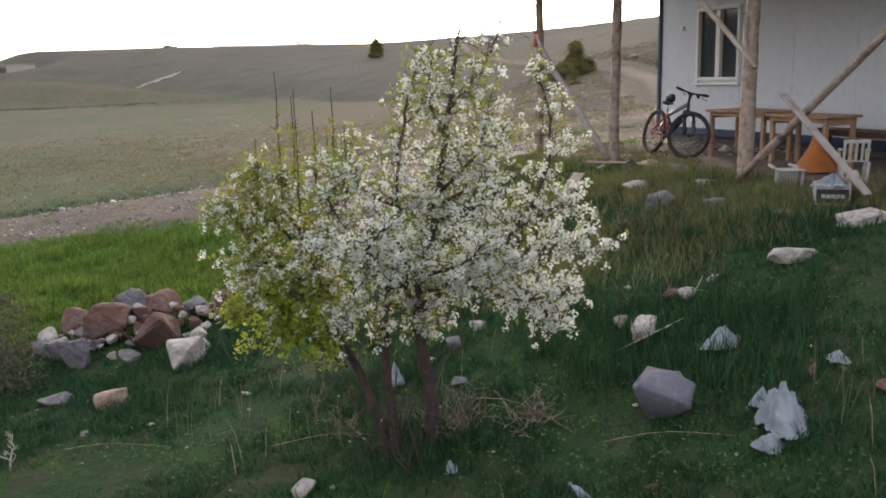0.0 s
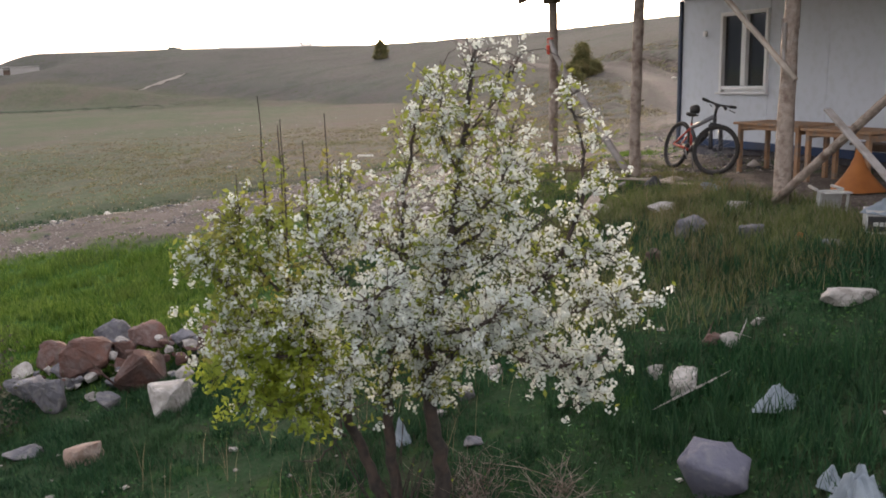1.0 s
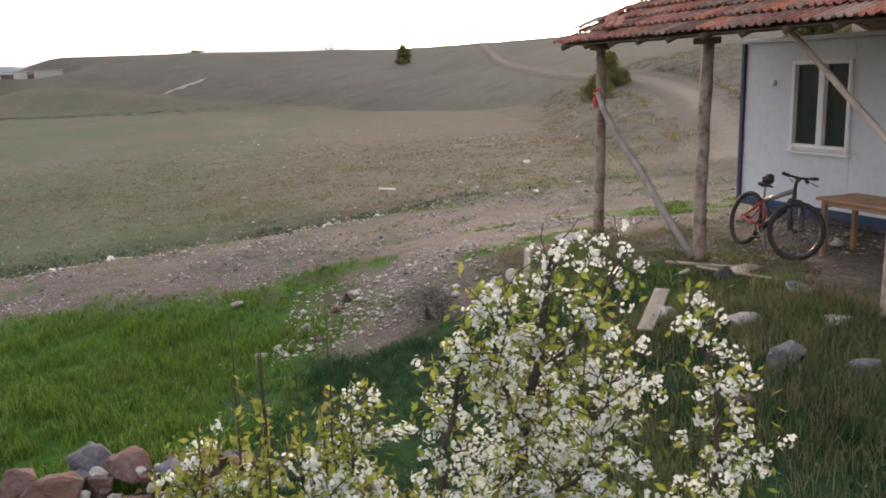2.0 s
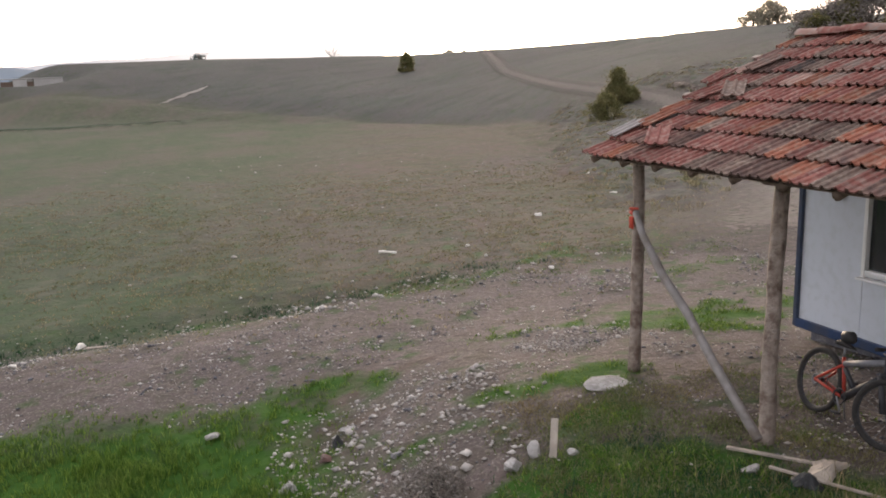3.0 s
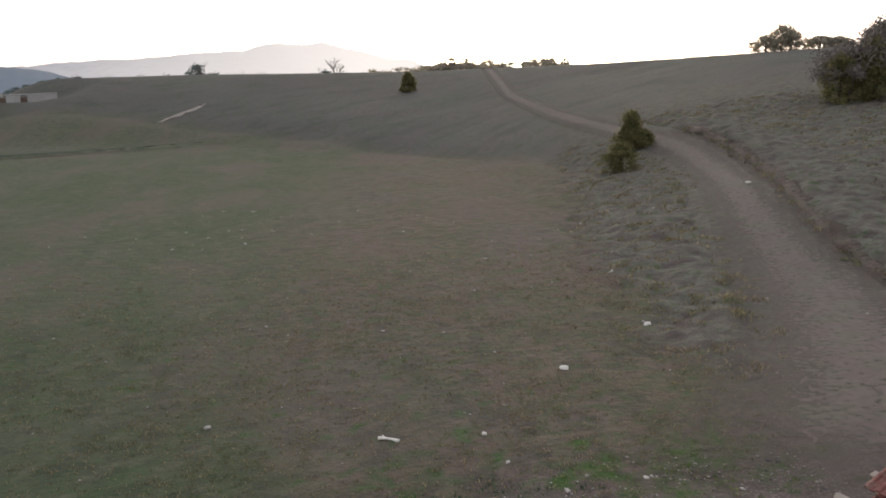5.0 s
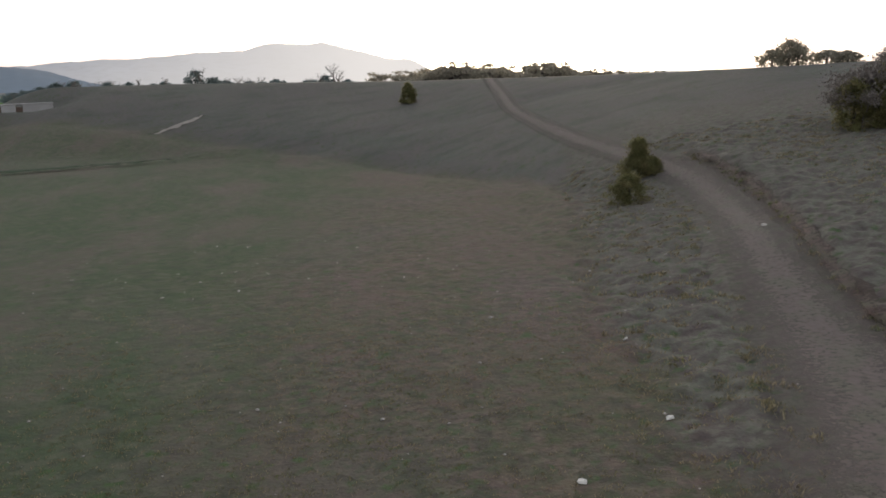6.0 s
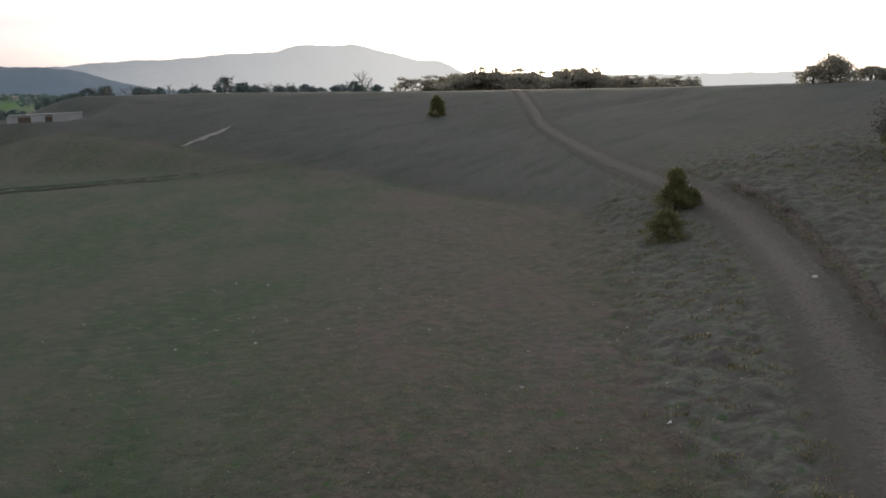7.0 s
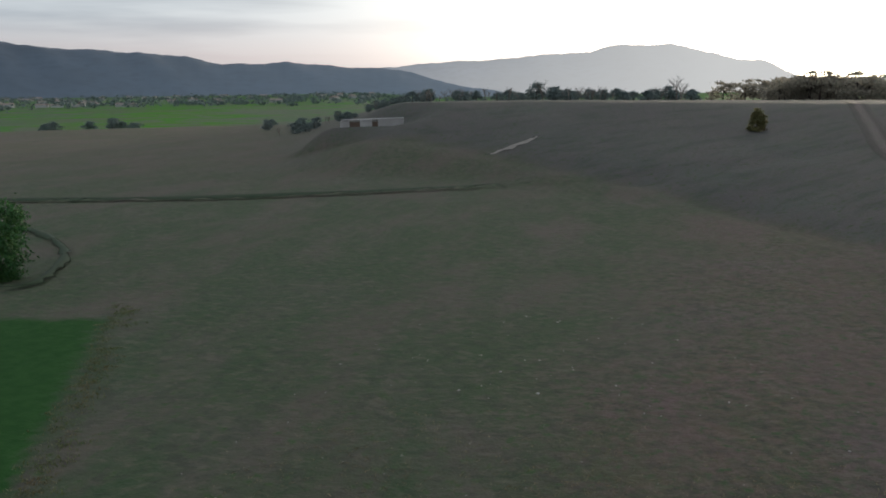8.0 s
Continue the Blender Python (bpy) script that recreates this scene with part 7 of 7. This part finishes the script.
def pine(seed, h=7.0, w=6.0, flat=0.5):
    """An umbrella pine: a bare stem and a broad flat-topped crown of clumps."""
    rng = np.random.default_rng(seed)
    t = thing("umbrella_pine", None, "dark flat-topped pine on the skyline", "tree", "pines along the skyline")
    bm = bmesh.new()
    tube(bm, [(0, 0, -0.5), (0.1, 0, h * 0.4), (0.05, 0.1, h * 0.75)], [0.22, 0.16, 0.1], 6)
    clumps = []
    for _ in range(18):
        a, r = rng.uniform(0, 6.28), w / 2 * math.sqrt(rng.uniform(0, 1))
        p = np.array([r * math.cos(a), r * math.sin(a), h * (0.98 - flat * 0.35 * (2 * r / w) ** 2 + rng.uniform(-0.85, 0.03))])
        clumps.append(p)
        tube(bm, [(0.05, 0, h * rng.uniform(0.45, 0.7)), tuple(p * [0.9, 0.9, 0.97])], [0.07, 0.03], 4)
    pts = np.concatenate([c + rng.normal(0, 1, (56, 3)) * [w * 0.10, w * 0.10, h * 0.05] for c in clumps])
    part("trunk", bm, M["bark"], t)
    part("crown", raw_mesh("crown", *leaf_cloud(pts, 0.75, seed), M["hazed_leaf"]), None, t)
    return t


def polar(az, r):
    return r * math.sin(radians(az)), r * math.cos(radians(az))


def plant():
    rnd = random.Random(8)
    bush("juniper_bush", 19.0, 85.3, 3.0, 3.2, "tall dark conical juniper beside the dirt track", 3, "cone", n=11000, size=0.15)
    bush("juniper_bush", 20.1, 85.6, 1.2, 1.9, "low dark juniper beside the taller one", 5, "dome", n=5000, size=0.15)
    bush("juniper_bush", 16.1, 77.0, 2.0, 2.6, "low rounded olive-green juniper", 4, "dome", "juniper", 8000, 0.13)
    bush("juniper_bush", 0.3, 171.5, 3.1, 2.6, "lone dark conical bush on the hillside", 6, "dome", n=6000, size=0.28)
    bush("juniper_bush", 24.9, 54.6, 2.9, 1.7, "dark juniper on the bank", 7, "cone", n=6000, size=0.12)
    # grove on the shoulder of the hill
    for x, y, h, w, s in ((36.4, 85.0, 3.6, 3.0, 1), (38.6, 84.0, 4.6, 3.2, 3), (42.6, 82.5, 5.6, 3.6, 5), (45.6, 85.5, 5.4, 4.6, 6)):
        bush("evergreen_tree", x, y, h, w, "dark evergreen tree in the grove on the slope", 20 + s, "cone" if s in (2, 3, 5) else "dome", n=8000, size=0.22, category="tree")
    for x, y, h, s in ((35.9, 86.0, 4.8, 7), (37.4, 86.2, 5.8, 8), (38.2, 87.0, 6.8, 1), (39.8, 84.5, 7.6, 2), (41.4, 86.0, 8.4, 3), (43.2, 84.5, 8.6, 4), (39.0, 86.0, 7.2, 5), (42.2, 88.0, 8.6, 6), (40.6, 87.0, 8.0, 9), (44.6, 87.0, 9.0, 10), (37.0, 84.6, 4.4, 11)):
        twiggy("bare_tree", x, y, h, h * 0.8, "bare branching tree in the grove on the slope", 30 + s, "far_twig", group="bare trees of the grove", leaves=2200, leaf_mat="far_twig", leaf=0.032)
    # leafy shrub and low growth by the stone heap
    bush("leafy_shrub", -4.4, 14.5, 0.8, 1.4, "low leafy olive shrub beside the stone heap", 9, "dome", "far_leaf", 2600, 0.05)
    bush("leafy_shrub", -3.72, 13.1, 0.62, 0.9, "low leafy olive shrub in the yard", 10, "dome", "far_leaf", 1800, 0.05)
    bush("dry_shrub", 0.6, 17.9, 0.40, 0.8, "small grey dry shrub on the bank", 11, "dome", "far_twig", 2600, 0.04)
    # pines on the right-hand skyline
    model = [pine(50, 5.4, 8.0), pine(51, 4.8, 9.0, 0.8), pine(52, 5.8, 7.5, 0.4)]
    for az, r, h, w, k in ((20.6, 148, 2.2, 4.2, 1), (21.4, 147, 3.4, 5.0, 2), (21.9, 148, 2.8, 4.6, 3), (23.4, 150, 1.8, 4.5, 4), (24.4, 150, 1.6, 3.5, 5)):
        x, y = polar(az, r)
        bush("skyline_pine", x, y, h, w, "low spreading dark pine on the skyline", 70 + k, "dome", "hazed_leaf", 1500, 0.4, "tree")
    spots = [(-2.0, 500, 1.75), (-0.75, 505, 1.95), (-0.3, 512, 1.8)]
    spots += [(rnd.uniform(0.6, 9.6), rnd.uniform(440, 530), rnd.uniform(1.6, 2.3)) for _ in range(40)]
    spots += [(rnd.uniform(9.4, 15.8), rnd.uniform(440, 520), rnd.uniform(1.0, 1.5)) for _ in range(26)]
    for j, (az, r, s) in enumerate(spots):
        x, y = polar(az, r)
        m = Matrix.Translation((x, y, float(rise(x, y)) - 0.2)) @ Matrix.Rotation(rnd.uniform(0, 6.28), 4, "Z") @ Matrix.Scale(s if j < 3 else s / spots[j % 3][2], 4)
        if j < 3:
            model[j].matrix_world = m
        else:
            p = copy_thing(model[j % 3], m)
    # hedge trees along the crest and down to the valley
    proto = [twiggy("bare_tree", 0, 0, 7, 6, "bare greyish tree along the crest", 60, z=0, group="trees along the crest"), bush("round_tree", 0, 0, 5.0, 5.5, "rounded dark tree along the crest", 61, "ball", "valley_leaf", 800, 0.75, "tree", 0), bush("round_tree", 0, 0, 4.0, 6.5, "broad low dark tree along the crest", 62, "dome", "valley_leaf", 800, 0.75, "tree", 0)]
    first = {0: 1.0, 1: 1.0, 2: 1.0}
    rows = []
    for _ in range(120):
        az = rnd.uniform(-21, -3.5)
        rows.append((az, rnd.uniform(370, 500), rnd.uniform(0.65, 1.2), rnd.choice([0, 0, 0, 1, 2])))
    rows += [(-4.5, 300, 1.5, 0), (-4.3, 306, 1.2, 0), (-5.4, 298, 0.9, 0), (-12.4, 300, 1.3, 0), (-12.8, 305, 1.1, 1)]
    for _ in range(34):
        az = rnd.uniform(-29.5, -21)
        rows.append((az, rnd.uniform(290, 385), rnd.uniform(0.35, 0.8), rnd.choice([1, 1, 2, 0])))
    for _ in range(12):
        rows.append((rnd.uniform(-50, -36), rnd.uniform(380, 470), rnd.uniform(0.7, 1.3), rnd.choice([1, 2])))
    for az, r, s, kind in rows:
        x, y = polar(az, r)
        m = Matrix.Translation((x, y, float(rise(x, y)) - 0.1)) @ Matrix.Rotation(rnd.uniform(0, 6.28), 4, "Z") @ Matrix.Scale(s / first[kind], 4)
        if first[kind] == 1.0:
            proto[kind].matrix_world = m
            first[kind] = s
        else:
            copy_thing(proto[kind], m)
    x, y = -54.6, 71.5
    bush("round_tree", x, y, 6.2, 4.6, "rounded green tree at the field corner", 63, "ball", "weed", 7000, 0.3, "tree")


plant()


# ---------------------------------------------------------------- lines and marks on the land
def lay_lines():
    d = np.array([(p.x, p.y) for p in glide([(-150, 90), (-118, 101.5), (-96, 110.1), (-81.9, 115.8), (-67.8, 121.7), (-55.4, 129.8), (-42.8, 139.5), (-29.6, 148.2)], 2.5)])
    strip("field_ditch", d, [(-1.6, 0.0), (-0.8, 0.36), (0.0, 0.5), (0.8, 0.3), (1.6, -0.05)], M["ditch"], 0.02, label="dark grassy ditch bank across the pasture", category="ditch", rough=0.15)
    d = np.array([(p.x, p.y) for p in glide([(-86, 94), (-75.5, 92.5), (-67.5, 89.2), (-58.4, 82.3), (-53.4, 76), (-50.9, 71.3), (-51.8, 68.7), (-58, 66)], 1.5)])
    strip("field_ditch", d, [(-0.7, 0.0), (-0.35, 0.3), (0.0, 0.4), (0.35, 0.22), (0.7, -0.05)], M["ditch"], 0.02, label="curved dark grassy bank round a field corner", category="ditch", rough=0.2)
    d = np.array([(p.x, p.y) for p in glide([(-47, 169.5), (-44, 170.8), (-41, 173), (-38.8, 175.6), (-37.4, 178.5)], 1.5)])
    strip("bare_scar", d, [(-1.1, 0.0), (-0.5, 0.03), (0.1, 0.04), (0.7, 0.03), (1.3, 0.0)], M["scar"], 0.05, label="pale streak of bare eroded earth on the hillside", category="scar", rough=0.5)


def pale_barn():
    x, y = -78.4, 193.5
    b = thing("pale_building", pose(x, y, 4.1, 0, 0, 25), "long low ruined pale building below the crest", "building")
    for x, w, h in ((-6.0, 2.0, 1.25), (-1.4, 2.6, 1.4), (4.0, 5.6, 1.6)):
        part("wall", box((w, 2.4, h + 1.6), pose(x, 0, h / 2 - 0.8), 0.05), M["plaster"], b)
    # solid dark blocks fill the wall gaps, standing for the shade in them
    for x, w in ((-3.85, 2.26), (0.55, 1.26)):
        part("opening", box((w, 2.0, 2.4), pose(x, 0.1, -0.2), 0.02), M["beam"], b)
    part("roof", box((13.6, 2.6, 0.14), pose(0.1, 0, 1.62, 0, -1.2), 0.03), M["plaster"], b, "sagging pale roof slab")


def village():
    rnd = random.Random(31)
    h = thing("village_house", None, "small pale house of the distant village", "house", "houses of the distant village")
    part("wall", box((12, 9, 5), pose(0, 0, 2.5), 0.05), M["village"], h)
    bm = bmesh.new()
    v = [bm.verts.new(p) for p in ((-6.5, -5, 5), (6.5, -5, 5), (6.5, 5, 5), (-6.5, 5, 5), (-6.5, 0, 7.6), (6.5, 0, 7.6))]
    for f in ((0, 1, 5, 4), (2, 3, 4, 5), (0, 4, 3), (1, 2, 5), (3, 2, 1, 0)):
        bm.faces.new([v[i] for i in f])
    part("roof", bm, M["village_roof"], h)
    for k in range(64):
        az, r = rnd.uniform(-52, -24), rnd.uniform(1150, 2700)
        x, y = polar(az, r)
        m = Matrix.Translation((x, y, float(rise(x, y)))) @ Matrix.Rotation(rnd.uniform(0, 6.28), 4, "Z") @ Matrix.Diagonal((rnd.uniform(0.9, 2.0), rnd.uniform(0.8, 1.4), rnd.uniform(0.6, 1.0), 1))
        if k:
            c = copy_thing(h, m)
            c.matrix_basis = m
        else:
            h.matrix_world = m
    rng = np.random.default_rng(3)
    n = 600
    belt = np.sort(rng.uniform(1250, 2700, 22))
    az = rng.uniform(-54, -17, n)
    r = belt[rng.integers(0, 22, n)] * (1 + 0.006 * (az + 33) * rng.choice([-1, 1], n)) + rng.normal(0, 14, n)
    x, y = r * np.sin(np.radians(az)), r * np.cos(np.radians(az))
    c = np.stack([x, y, rise(x, y)], 1)
    s = rng.uniform(2.0, 5.5, n)
    pts = np.concatenate([c + rng.normal(0, 1, (n, 3)) * s[:, None] * [1.3, 1.3, 0.45] + np.stack([0 * s, 0 * s, s], 1) for _ in range(26)])
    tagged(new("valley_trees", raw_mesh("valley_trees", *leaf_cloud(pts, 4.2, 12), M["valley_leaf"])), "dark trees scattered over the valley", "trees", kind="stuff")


def mountain(name, r0, r1, az0, az1, height, material, label, seed):
    """A far range: height(azimuth) gives the sine of its top over the eye."""
    az = np.linspace(az0, az1, 260)
    top = height(az) + 0.0005 * np.sin(az * 2.3 + seed) + 0.00025 * np.sin(az * 7 + 2 * seed)
    rows = []
    for f in np.linspace(0, 1, 9):
        r = r0 + (r1 - r0) * f + 22 * np.sin(az * 1.3 + 4 * f + seed) * (0.2 + f) * (f < 1)
        z = -36 + (top * r1 + 13 + 36) * (1 - (1 - f) ** 1.6) * (1 + 0.03 * np.sin(az * 2.1 + 7 * f + seed) * (f < 1))
        rows.append(np.stack([r * np.sin(np.radians(az)), r * np.cos(np.radians(az)), z], 1))
    rows.append(np.stack([(r1 + 150) * np.sin(np.radians(az)), (r1 + 150) * np.cos(np.radians(az)), -40 + 0 * az], 1))
    v = np.stack(rows, 1).reshape(-1, 3)
    k = len(rows)
    i = (np.arange(len(az) - 1)[:, None] * k + np.arange(k - 1)).ravel()
    tagged(new(name, raw_mesh(name, v, np.stack([i, i + k, i + k + 1, i + 1], 1), material, True)), label, "mountain", kind="structure")


def step(az, a, b):
    return smooth(az, a, b)


lay_lines()
pale_barn()
village()
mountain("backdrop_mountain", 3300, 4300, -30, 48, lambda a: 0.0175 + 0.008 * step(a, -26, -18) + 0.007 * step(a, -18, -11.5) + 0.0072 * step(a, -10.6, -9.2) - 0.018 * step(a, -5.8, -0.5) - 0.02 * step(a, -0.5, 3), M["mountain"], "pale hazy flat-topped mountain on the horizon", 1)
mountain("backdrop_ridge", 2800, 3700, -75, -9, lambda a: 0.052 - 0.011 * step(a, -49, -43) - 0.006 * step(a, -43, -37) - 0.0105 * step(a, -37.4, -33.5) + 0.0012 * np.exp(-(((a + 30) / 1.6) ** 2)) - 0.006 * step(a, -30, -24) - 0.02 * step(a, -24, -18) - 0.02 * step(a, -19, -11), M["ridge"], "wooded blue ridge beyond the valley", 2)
